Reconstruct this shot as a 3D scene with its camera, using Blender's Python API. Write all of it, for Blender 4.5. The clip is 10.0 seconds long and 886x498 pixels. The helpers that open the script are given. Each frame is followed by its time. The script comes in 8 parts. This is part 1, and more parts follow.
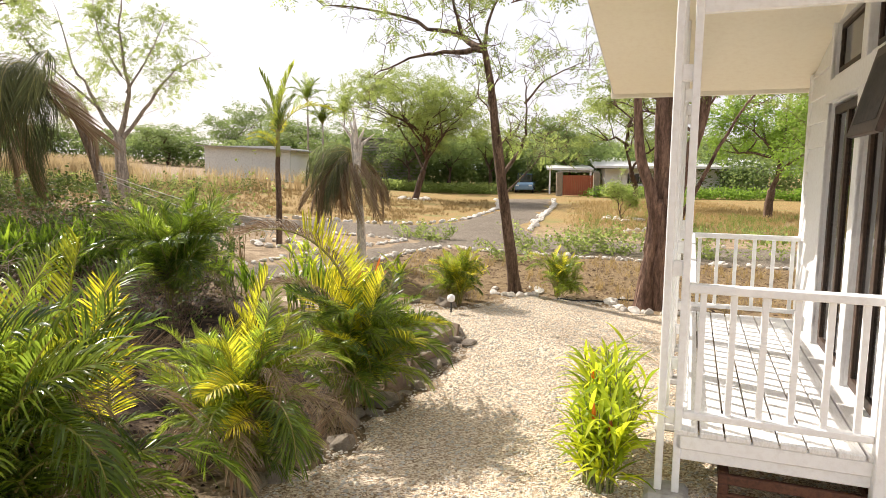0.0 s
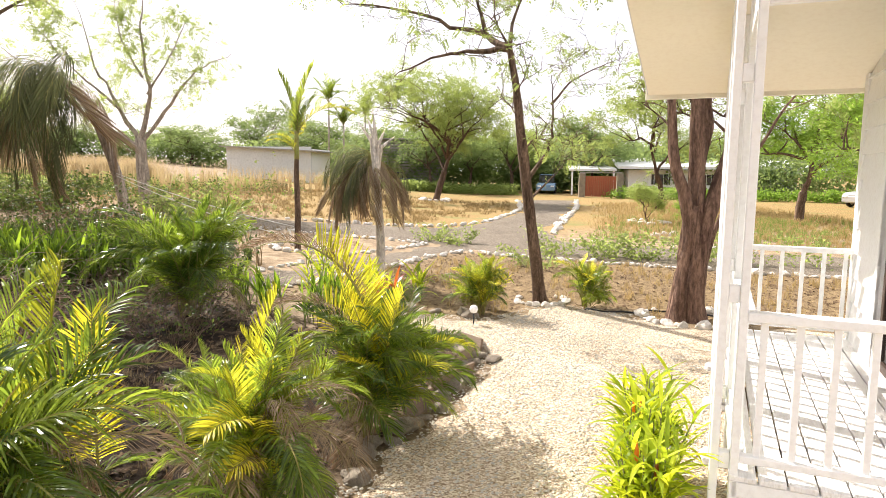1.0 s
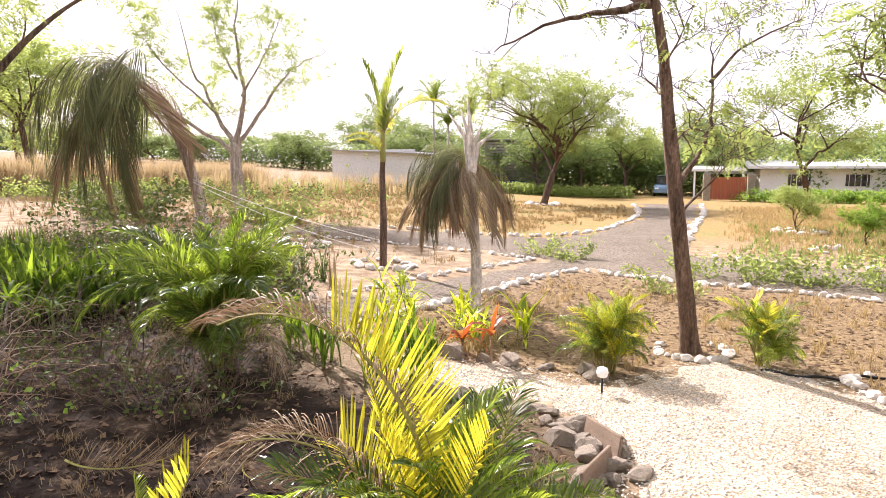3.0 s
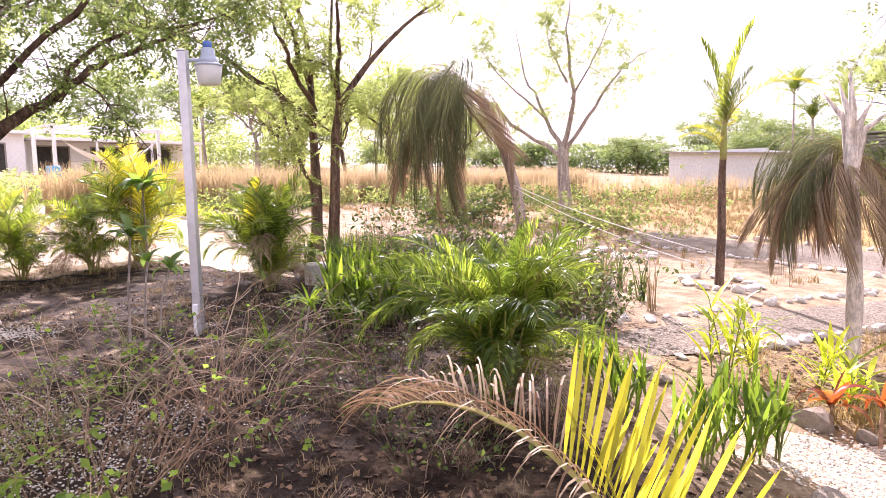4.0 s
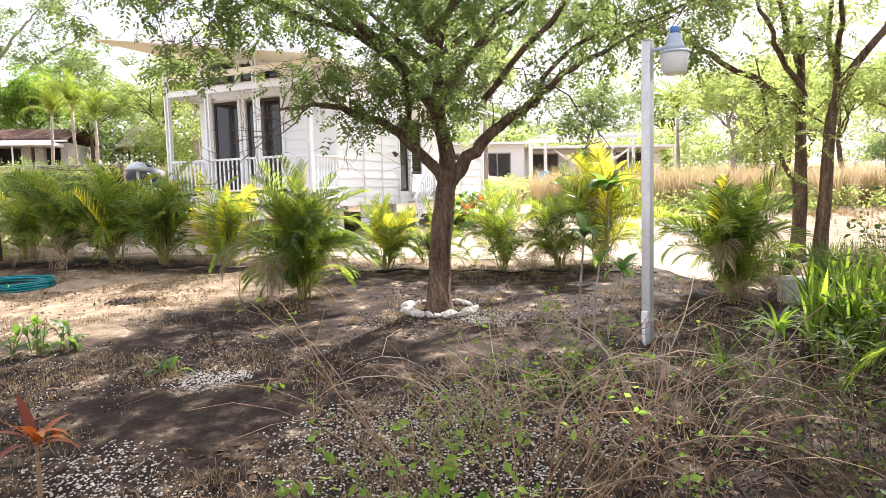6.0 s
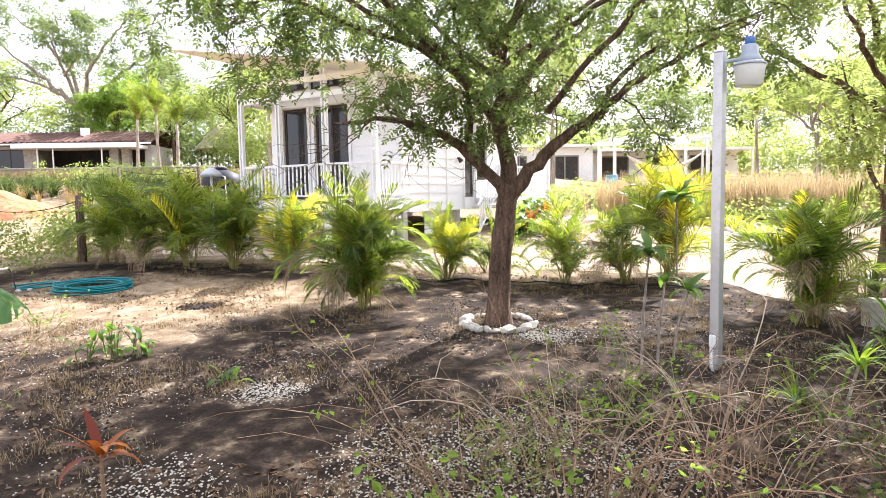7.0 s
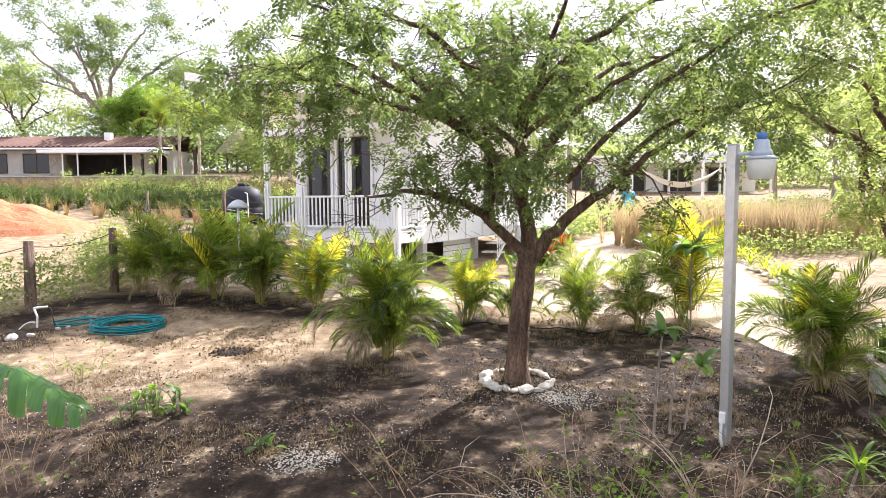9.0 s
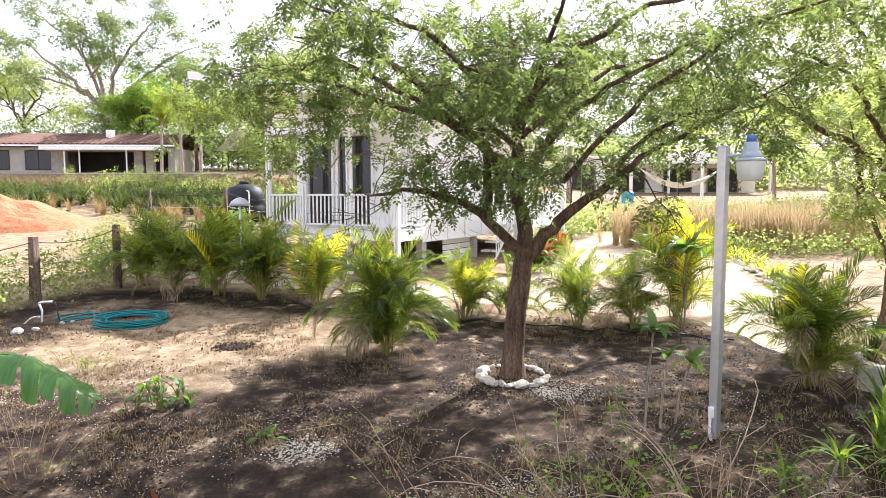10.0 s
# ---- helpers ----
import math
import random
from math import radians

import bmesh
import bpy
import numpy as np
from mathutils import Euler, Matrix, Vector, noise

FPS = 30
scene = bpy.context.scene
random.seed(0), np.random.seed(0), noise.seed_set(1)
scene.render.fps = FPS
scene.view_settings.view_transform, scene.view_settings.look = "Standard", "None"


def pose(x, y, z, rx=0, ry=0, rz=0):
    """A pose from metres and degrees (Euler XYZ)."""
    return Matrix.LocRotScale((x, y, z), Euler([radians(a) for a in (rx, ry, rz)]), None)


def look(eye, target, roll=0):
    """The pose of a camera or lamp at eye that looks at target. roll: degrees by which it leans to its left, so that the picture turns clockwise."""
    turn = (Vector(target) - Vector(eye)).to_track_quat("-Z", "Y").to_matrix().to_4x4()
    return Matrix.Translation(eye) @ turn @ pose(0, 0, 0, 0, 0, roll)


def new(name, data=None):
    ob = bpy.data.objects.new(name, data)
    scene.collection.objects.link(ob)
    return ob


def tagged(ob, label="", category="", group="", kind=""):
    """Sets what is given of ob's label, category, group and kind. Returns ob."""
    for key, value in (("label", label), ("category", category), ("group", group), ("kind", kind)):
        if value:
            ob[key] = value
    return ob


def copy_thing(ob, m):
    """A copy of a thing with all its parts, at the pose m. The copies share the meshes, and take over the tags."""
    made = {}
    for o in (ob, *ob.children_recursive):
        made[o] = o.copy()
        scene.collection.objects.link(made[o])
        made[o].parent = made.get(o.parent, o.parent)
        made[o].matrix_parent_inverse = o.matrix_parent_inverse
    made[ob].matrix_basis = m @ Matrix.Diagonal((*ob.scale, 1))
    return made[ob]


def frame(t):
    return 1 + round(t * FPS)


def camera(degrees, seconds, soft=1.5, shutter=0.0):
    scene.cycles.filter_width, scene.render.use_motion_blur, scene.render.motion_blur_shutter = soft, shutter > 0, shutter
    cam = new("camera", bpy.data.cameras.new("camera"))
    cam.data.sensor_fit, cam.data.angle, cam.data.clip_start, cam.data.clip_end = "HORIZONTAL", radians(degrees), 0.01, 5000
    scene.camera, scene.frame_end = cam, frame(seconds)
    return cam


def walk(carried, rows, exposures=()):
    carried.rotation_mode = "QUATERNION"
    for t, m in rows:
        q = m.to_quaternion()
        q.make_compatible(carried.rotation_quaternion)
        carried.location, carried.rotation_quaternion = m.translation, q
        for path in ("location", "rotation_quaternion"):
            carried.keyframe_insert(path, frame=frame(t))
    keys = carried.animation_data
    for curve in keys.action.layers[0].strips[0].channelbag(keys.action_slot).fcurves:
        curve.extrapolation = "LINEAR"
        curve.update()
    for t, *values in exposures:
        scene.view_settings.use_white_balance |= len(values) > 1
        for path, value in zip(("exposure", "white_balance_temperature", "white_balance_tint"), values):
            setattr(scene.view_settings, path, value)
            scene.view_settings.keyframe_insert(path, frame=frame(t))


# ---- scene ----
cam = camera(68.8, 10.0, soft=0.65)
METRES, EYE = 6.2, 1.98
ROWS = [
    (0.0, 0.0, 0.0, 0.0, 0.06, -6.88, -0.52),
    (0.5, -0.0015, 0.0105, 0.004, 1.77, -6.93, -0.49),
    (1.0, -0.005, 0.0655, 0.0105, 1.87, -6.9, -0.53),
    (1.5, -0.0094, 0.1483, 0.0143, 1.9, -6.87, -0.56),
    (2.0, -0.0134, 0.2412, 0.0166, 1.93, -6.84, -0.59),
    (3.5, -0.0529, 0.5668, 0.0123, 23.82, -6.51, 0.65),
    (4.0, -0.0783, 0.6611, 0.0062, 40.17, -5.97, 1.21),
    (4.5, -0.0909, 0.7009, -0.0038, 50.96, -5.69, 1.35),
    (5.0, -0.1093, 0.7146, -0.0076, 61.74, -5.37, 1.48),
    (5.5, -0.1341, 0.7215, -0.0042, 71.69, -5.07, 1.65),
    (6.0, -0.1563, 0.7336, -0.0007, 80.24, -4.74, 1.56),
    (7.5, -0.1681, 0.7495, 0.0507, 86.63, -4.56, 0.99),
    (8.0, -0.1618, 0.7462, 0.0901, 87.27, -4.6, 0.79),
    (8.5, -0.143, 0.7382, 0.1347, 87.51, -4.62, 0.57),
    (9.0, -0.1192, 0.7309, 0.1565, 87.49, -4.65, 0.37),
    (9.5, -0.098, 0.7293, 0.1607, 87.59, -4.72, 0.19),
    (10.0, -0.0899, 0.7342, 0.1559, 87.55, -4.72, 0.01),
]
walk(cam, [(t, pose(METRES * x, METRES * y, EYE + METRES * z, 90 + pitch, roll, yaw)) for t, x, y, z, yaw, pitch, roll in ROWS],
     exposures=[(0.0, 0.69, 6400, 15), (1.0, 1.09, 6350, 15), (2.0, 1.10, 6250, 15), (3.5, 1.38, 6150, 32), (4.5, 1.67, 5950, 40), (5.0, 1.63, 5950, 34), (5.5, 1.40, 6000, 24), (6.0, 1.57, 5950, 18), (7.5, 1.73, 5900, 18), (8.0, 1.60, 5900, 18), (9.0, 1.42, 5900, 18), (10.0, 1.41, 5900, 18)])

# ---- daylight ----
SUN_AZIMUTH, SUN_HEIGHT = 47.0, 40.0          # degrees west of north, degrees up
world = bpy.data.worlds.new("sky")
scene.world = world
world.use_nodes = True
wt = world.node_tree
sky = wt.nodes.new("ShaderNodeTexSky")
sky.sky_type, sky.sun_disc = "NISHITA", False
sky.sun_elevation, sky.sun_rotation = radians(SUN_HEIGHT), radians(-SUN_AZIMUTH)
sky.air_density, sky.dust_density, sky.ozone_density = 1.0, 4.0, 0.6
haze = wt.nodes.new("ShaderNodeMix")            # thin white haze over the whole sky
haze.data_type = "RGBA"
haze.inputs[0].default_value = 0.64
haze.inputs[7].default_value = (10.0, 9.9, 9.8, 1)
wt.links.new(sky.outputs[0], haze.inputs[6])
wt.links.new(haze.outputs[2], wt.nodes["Background"].inputs[0])
wt.nodes["Background"].inputs[1].default_value = 0.079
sun_data = bpy.data.lights.new("sun", "SUN")
sun_data.energy, sun_data.angle, sun_data.color = 5.0, radians(0.6), (1.0, 0.94, 0.84)
sun_lamp = new("sun", sun_data)
a, h = radians(SUN_AZIMUTH), radians(SUN_HEIGHT)
sun_lamp.matrix_world = look((-math.sin(a) * math.cos(h) * 90, math.cos(a) * math.cos(h) * 90, math.sin(h) * 90), (0, 0, 0))


# ---- materials ----
def material(name, rough=0.8, metal=0.0, spec=0.5):
    m = bpy.data.materials.new(name)
    m.use_nodes = True
    b = m.node_tree.nodes["Principled BSDF"]
    b.inputs["Roughness"].default_value, b.inputs["Metallic"].default_value = rough, metal
    b.inputs["Specular IOR Level"].default_value = spec
    return m, m.node_tree.nodes, m.node_tree.links, b


def noise_node(n, l, scale, detail=4, coords="Object", rough=0.55, stretch=None):
    tc = n.new("ShaderNodeTexCoord")
    t = n.new("ShaderNodeTexNoise")
    t.inputs["Scale"].default_value, t.inputs["Detail"].default_value, t.inputs["Roughness"].default_value = scale, detail, rough
    src = tc.outputs[coords]
    if stretch:
        mp = n.new("ShaderNodeMapping")
        mp.inputs["Scale"].default_value = stretch
        l.new(src, mp.inputs[0])
        src = mp.outputs[0]
    l.new(src, t.inputs["Vector"])
    return t.outputs["Fac"]


def world_noise(n, l, scale, detail=4, rough=0.55, stretch=None):
    g = n.new("ShaderNodeNewGeometry")
    t = n.new("ShaderNodeTexNoise")
    t.inputs["Scale"].default_value, t.inputs["Detail"].default_value, t.inputs["Roughness"].default_value = scale, detail, rough
    src = g.outputs["Position"]
    if stretch:
        mp = n.new("ShaderNodeMapping")
        mp.inputs["Scale"].default_value = stretch
        l.new(src, mp.inputs[0])
        src = mp.outputs[0]
    l.new(src, t.inputs["Vector"])
    return t.outputs["Fac"]


def ramp(n, l, fac, *stops):
    r = n.new("ShaderNodeValToRGB")
    e = r.color_ramp.elements
    while len(e) < len(stops):
        e.new(0.5)
    for el, (p, c) in zip(e, stops):
        el.position, el.color = p, (*c, 1)
    l.new(fac, r.inputs[0])
    return r.outputs[0]


def mix(n, l, fac, a, b, how="MIX"):
    m = n.new("ShaderNodeMix")
    m.data_type, m.blend_type = "RGBA", how
    for sock, v in ((m.inputs[0], fac), (m.inputs[6], a), (m.inputs[7], b)):
        if isinstance(v, (int, float)):
            sock.default_value = v
        elif isinstance(v, tuple):
            sock.default_value = (*v, 1)
        else:
            l.new(v, sock)
    return m.outputs[2]


def bump(n, l, b, height, strength, dist=0.01, under=None):
    k = n.new("ShaderNodeBump")
    k.inputs["Strength"].default_value, k.inputs["Distance"].default_value = strength, dist
    l.new(height, k.inputs["Height"])
    if under:
        l.new(under, k.inputs["Normal"])
    l.new(k.outputs[0], b.inputs["Normal"])
    return k.outputs[0]


def two_scale(name, c1, c2, c3, big, fine, rough=0.85, bumps=0.4, dist=0.01, coords="Object", spec=0.3, metal=0.0, stretch=None):
    """A surface with broad stains and fine grain."""
    m, n, l, b = material(name, rough, metal, spec)
    f1 = noise_node(n, l, big, 5, coords, stretch=stretch)
    f2 = noise_node(n, l, fine, 6, coords, 0.65, stretch=stretch)
    base = ramp(n, l, f1, (0.35, c1), (0.65, c2))
    col = mix(n, l, ramp(n, l, f2, (0.45, (0, 0, 0)), (0.7, (1, 1, 1))), base, c3)
    l.new(col, b.inputs["Base Color"])
    bump(n, l, b, f2, bumps, dist)
    return m


def leaf_mat(name, c1, c2, glow, per="island", trans=0.45, rough=0.45, tips=None):
    """Foliage: two colours by piece, light passing through; tips: a dry colour on some pieces."""
    m, n, l, b = material(name, rough + (0.12 if per == "island" else -0.06), 0, 0.2 if per == "island" else 0.36)
    if per == "island":
        rnd = n.new("ShaderNodeNewGeometry").outputs["Random Per Island"]
    else:
        rnd = n.new("ShaderNodeObjectInfo").outputs["Random"]
    big = world_noise(n, l, 1.2, 2)
    stops = [(0.0, c1), (0.75, c2)] if not tips else [(0.0, c1), (0.72, c2), (0.86, tips)]
    col = ramp(n, l, rnd, *stops)
    col = mix(n, l, 0.45, col, mix(n, l, big, (0.55, 0.6, 0.5), (1.3, 1.25, 1.1)), "MULTIPLY")
    through_col = mix(n, l, 0.75, col, glow)
    if per == "object":
        # each leaflet is older or younger than its neighbours, each frond than the next
        one = n.new("ShaderNodeNewGeometry").outputs["Random Per Island"]
        age = mix(n, l, 1.0, ramp(n, l, one, (0.0, (0.5, 0.5, 0.46)), (0.5, (1.05, 1.05, 1.0)), (1.0, (1.6, 1.5, 1.3))), ramp(n, l, rnd, (0.0, (0.4, 0.46, 0.36)), (0.55, (0.95, 0.95, 0.9)), (1.0, (1.45, 1.35, 1.15))), "MULTIPLY")
        col, through_col = mix(n, l, 0.85, col, age, "MULTIPLY"), mix(n, l, 1.0, through_col, age, "MULTIPLY")
    l.new(col, b.inputs["Base Color"])
    t = n.new("ShaderNodeBsdfTranslucent")
    l.new(through_col, t.inputs["Color"])
    s = n.new("ShaderNodeMixShader")
    s.inputs[0].default_value = trans
    l.new(b.outputs[0], s.inputs[1])
    l.new(t.outputs[0], s.inputs[2])
    l.new(s.outputs[0], n["Material Output"].inputs[0])
    return m


def bark_mat(name, c1, c2, stretch=(14, 14, 2.2), strength=0.9):
    m, n, l, b = material(name, 0.92, 0, 0.2)
    f1 = noise_node(n, l, 1.0, 5, "Object", 0.65, stretch)
    f2 = noise_node(n, l, 2.3, 4)
    col = ramp(n, l, f1, (0.36, c1), (0.62, c2))
    col = mix(n, l, 0.5, col, mix(n, l, f2, (0.55, 0.52, 0.5), (1.35, 1.3, 1.25)), "MULTIPLY")
    f3 = noise_node(n, l, 5.0, 6, "Object", 0.75, (stretch[0] * 0.6, stretch[1] * 0.6, stretch[2] * 1.6))
    col = mix(n, l, 0.7, col, ramp(n, l, f3, (0.38, (0.45, 0.42, 0.4)), (0.62, (1.5, 1.45, 1.4))), "MULTIPLY")
    l.new(col, b.inputs["Base Color"])
    k = bump(n, l, b, f1, strength, 0.04)
    bump(n, l, b, f3, 0.8, 0.015, k)
    return m


M_WHITE = two_scale("white_paint", (0.88, 0.88, 0.87), (0.86, 0.86, 0.85), (0.8, 0.79, 0.77), 1.3, 26, 0.5, 0.12, 0.004)
M_CREAM = two_scale("cream_soffit_paint", (0.94, 0.89, 0.74), (0.92, 0.87, 0.72), (0.89, 0.83, 0.68), 0.9, 20, 0.6, 0.08, 0.004)
M_DECK = two_scale("painted_deck_boards", (0.84, 0.83, 0.81), (0.78, 0.77, 0.75), (0.66, 0.64, 0.6), 2.0, 30, 0.5, 0.2, 0.004, stretch=(3, 0.4, 1))
M_DARKWOOD = two_scale("dark_wood_frame", (0.05, 0.033, 0.024), (0.08, 0.05, 0.035), (0.03, 0.02, 0.015), 2, 40, 0.5, 0.2, 0.004)
M_CURTAIN = two_scale("dim_room", (0.06, 0.055, 0.05), (0.09, 0.08, 0.07), (0.04, 0.04, 0.04), 1.2, 9, 0.9)
M_CONCRETE = two_scale("concrete", (0.42, 0.4, 0.36), (0.5, 0.48, 0.44), (0.33, 0.31, 0.28), 1.4, 18, 0.9, 0.3)
M_STONE = two_scale("pale_stone", (0.74, 0.69, 0.61), (0.62, 0.57, 0.5), (0.42, 0.38, 0.32), 3.0, 22, 0.9, 0.6, 0.02)
M_STONE_DARK = two_scale("weathered_stone", (0.33, 0.28, 0.21), (0.24, 0.2, 0.155), (0.15, 0.125, 0.1), 3.0, 22, 0.9, 0.7, 0.02)
M_BARK = bark_mat("rough_brown_bark", (0.07, 0.047, 0.034), (0.2, 0.14, 0.1))
M_BARK_DARK = bark_mat("dark_bark", (0.05, 0.033, 0.025), (0.14, 0.095, 0.07))
M_BARK_RED = bark_mat("furrowed_red_brown_bark", (0.07, 0.04, 0.03), (0.23, 0.15, 0.11), (11, 11, 1.2), 1.0)
M_BARK_GREY = bark_mat("bleached_bark", (0.22, 0.19, 0.16), (0.45, 0.4, 0.35), (12, 12, 1.6))
M_STEEL = two_scale("galvanised_steel", (0.66, 0.66, 0.66), (0.6, 0.6, 0.61), (0.55, 0.55, 0.56), 5, 16, 0.38, 0.1, 0.003, metal=0.7)
M_PALM = leaf_mat("areca_leaflets", (0.042, 0.095, 0.016), (0.12, 0.175, 0.024), (0.48, 0.64, 0.07), "object", 0.45, 0.36)
M_PALM_YELLOW = leaf_mat("yellowing_leaflets", (0.22, 0.25, 0.025), (0.36, 0.36, 0.035), (0.9, 0.85, 0.06), "object", 0.58, 0.5)
M_PALM_DARK = leaf_mat("dark_palm_leaflets", (0.05, 0.065, 0.032), (0.095, 0.1, 0.05), (0.22, 0.23, 0.08), "island", 0.25, 0.55)
M_PALM_DRY = leaf_mat("dry_leaflets", (0.13, 0.075, 0.042), (0.36, 0.275, 0.18), (0.4, 0.22, 0.13), "island", 0.14, 0.5)
M_RACHIS = two_scale("frond_stalk", (0.24, 0.26, 0.06), (0.32, 0.27, 0.07), (0.2, 0.14, 0.05), 3, 12, 0.5)
M_LEAF = leaf_mat("feathery_leaves", (0.065, 0.12, 0.035), (0.18, 0.22, 0.07), (0.56, 0.66, 0.17), "island", 0.52)
M_LEAF_SHADE = leaf_mat("shade_tree_leaflets", (0.04, 0.08, 0.026), (0.12, 0.168, 0.055), (0.38, 0.49, 0.12), "island", 0.45)
M_LEAF_LIGHT = leaf_mat("light_leaves", (0.14, 0.21, 0.05), (0.25, 0.31, 0.08), (0.6, 0.7, 0.2), "island", 0.52)
M_LEAF_FAR = leaf_mat("distant_leaves", (0.06, 0.11, 0.04), (0.15, 0.21, 0.08), (0.45, 0.56, 0.17), "island", 0.42)
M_LEAF_BRIGHT = leaf_mat("bright_leaves", (0.09, 0.18, 0.025), (0.18, 0.27, 0.045), (0.42, 0.62, 0.08), "island", 0.46)
M_LEAF_DARK = leaf_mat("dark_shrub_leaves", (0.03, 0.055, 0.018), (0.075, 0.1, 0.03), (0.2, 0.27, 0.05), "island", 0.36)


# ---- shapes ----
def part(name, bm, mat, parent, label=""):
    me = bpy.data.meshes.new(name)
    bm.normal_update()
    bm.to_mesh(me)
    bm.free()
    me.materials.append(mat)
    ob = new(name, me)
    ob.parent = parent
    return tagged(ob, label)


def piece(name, me, parent, m):
    """A repeat on shared mesh data."""
    ob = new(name, me)
    ob.parent = parent
    ob.matrix_local = m
    return ob


def raw_mesh(name, verts, faces, mat, smooth=False):
    me = bpy.data.meshes.new(name)
    me.from_pydata([tuple(v) for v in verts], [], faces)
    me.materials.append(mat)
    if smooth:
        me.polygons.foreach_set("use_smooth", [True] * len(me.polygons))
    return me


def thing(name, m, label, category, group="", kind=""):
    ob = new(name)
    ob.empty_display_size = 0.2
    ob.matrix_world = m
    return tagged(ob, label, category, group, kind)


def box(bm, x0, x1, y0, y1, z0, z1, bevel=0.0):
    made = bmesh.ops.create_cube(bm, size=1.0, matrix=Matrix.LocRotScale(((x0 + x1) / 2, (y0 + y1) / 2, (z0 + z1) / 2), None, (abs(x1 - x0), abs(y1 - y0), abs(z1 - z0))))
    if bevel:
        edges = {e for v in made["verts"] for e in v.link_edges}
        bmesh.ops.bevel(bm, geom=list(edges), offset=bevel, segments=1, affect="EDGES", clamp_overlap=True)
    return bm


def block(x0, x1, y0, y1, z0, z1, bevel=0.006):
    return box(bmesh.new(), x0, x1, y0, y1, z0, z1, bevel)


def tube_data(verts, faces, pts, radii, n=7, cap=True, lump=0.0, rng=None):
    pts = [Vector(p) for p in pts]
    start = len(verts)
    ref = Vector((0.31, 0.95, 0.05))
    for i, p in enumerate(pts):
        d = (pts[min(i + 1, len(pts) - 1)] - pts[max(i - 1, 0)]).normalized()
        if abs(d.dot(ref)) > 0.95:
            ref = Vector((0.95, -0.2, 0.2))
        s = d.cross(ref).normalized()
        t = s.cross(d)
        for k in range(n):
            w = 2 * math.pi * k / n
            r = radii[i] * (1 + (lump * rng.uniform(-1, 1) if rng else 0))
            verts.append(p + (s * math.cos(w) + t * math.sin(w)) * r)
    for i in range(len(pts) - 1):
        for k in range(n):
            a0, b0 = start + i * n + k, start + i * n + (k + 1) % n
            faces.append((a0, b0, b0 + n, a0 + n))
    if cap:
        faces.append(tuple(range(start + (len(pts) - 1) * n, start + len(pts) * n)))


def tube(name, pts, radii, mat, parent, n=7, label=""):
    v, f = [], []
    if isinstance(radii, (int, float)):
        radii = [radii] * len(pts)
    tube_data(v, f, pts, radii, n)
    ob = new(name, raw_mesh(name, v, f, mat, True))
    ob.parent = parent
    return tagged(ob, label)


def smooth_line(pts, steps=4):
    """A curve through the points (Catmull-Rom)."""
    pts = [Vector(p) for p in pts]
    out = []
    for i in range(len(pts) - 1):
        p0, p1, p2, p3 = pts[max(i - 1, 0)], pts[i], pts[i + 1], pts[min(i + 2, len(pts) - 1)]
        for k in range(steps):
            t = k / steps
            out.append(0.5 * ((2 * p1) + (p2 - p0) * t + (2 * p0 - 5 * p1 + 4 * p2 - p3) * t * t + (3 * p1 - p0 - 3 * p2 + p3) * t ** 3))
    out.append(pts[-1])
    return out


# ---- ground ----
def gz(x, y):
    """Height of the ground: level by the house, rising steadily to the west."""
    u = -x - 0.4
    rise = 0.0615 * 0.5 * (u + math.sqrt(u * u + 0.5)) if u < 90 else 0.0615 * 90
    far = max(0.0, -x - 26.0)
    rise += 1.3 * (1 - math.exp(-(far / 12.0) ** 2)) * (1.0 if y < 8 else max(0.0, 1 - (y - 8) / 12.0))
    return rise + 0.02 * noise.noise((x * 0.35, y * 0.35, 3.1)) + 0.008 * noise.noise((x * 1.7, y * 1.7, 8.0))


def on_ground(x, y, turn=0, dz=0.0):
    return pose(x, y, gz(x, y) + dz, 0, 0, turn)


def inside(x, y, poly):
    hit = False
    for (x0, y0), (x1, y1) in zip(poly, poly[1:] + poly[:1]):
        if (y0 > y) != (y1 > y) and x < (x1 - x0) * (y - y0) / (y1 - y0) + x0:
            hit = not hit
    return hit


def edge_distance(x, y, poly):
    best = 1e9
    for (x0, y0), (x1, y1) in zip(poly, poly[1:] + poly[:1]):
        dx, dy = x1 - x0, y1 - y0
        t = max(0, min(1, ((x - x0) * dx + (y - y0) * dy) / (dx * dx + dy * dy + 1e-9)))
        best = min(best, math.hypot(x - x0 - t * dx, y - y0 - t * dy))
    return best


def curved(poly, steps=5):
    c = smooth_line([(*p, 0) for p in poly], steps)
    return [(p.x, p.y) for p in c]


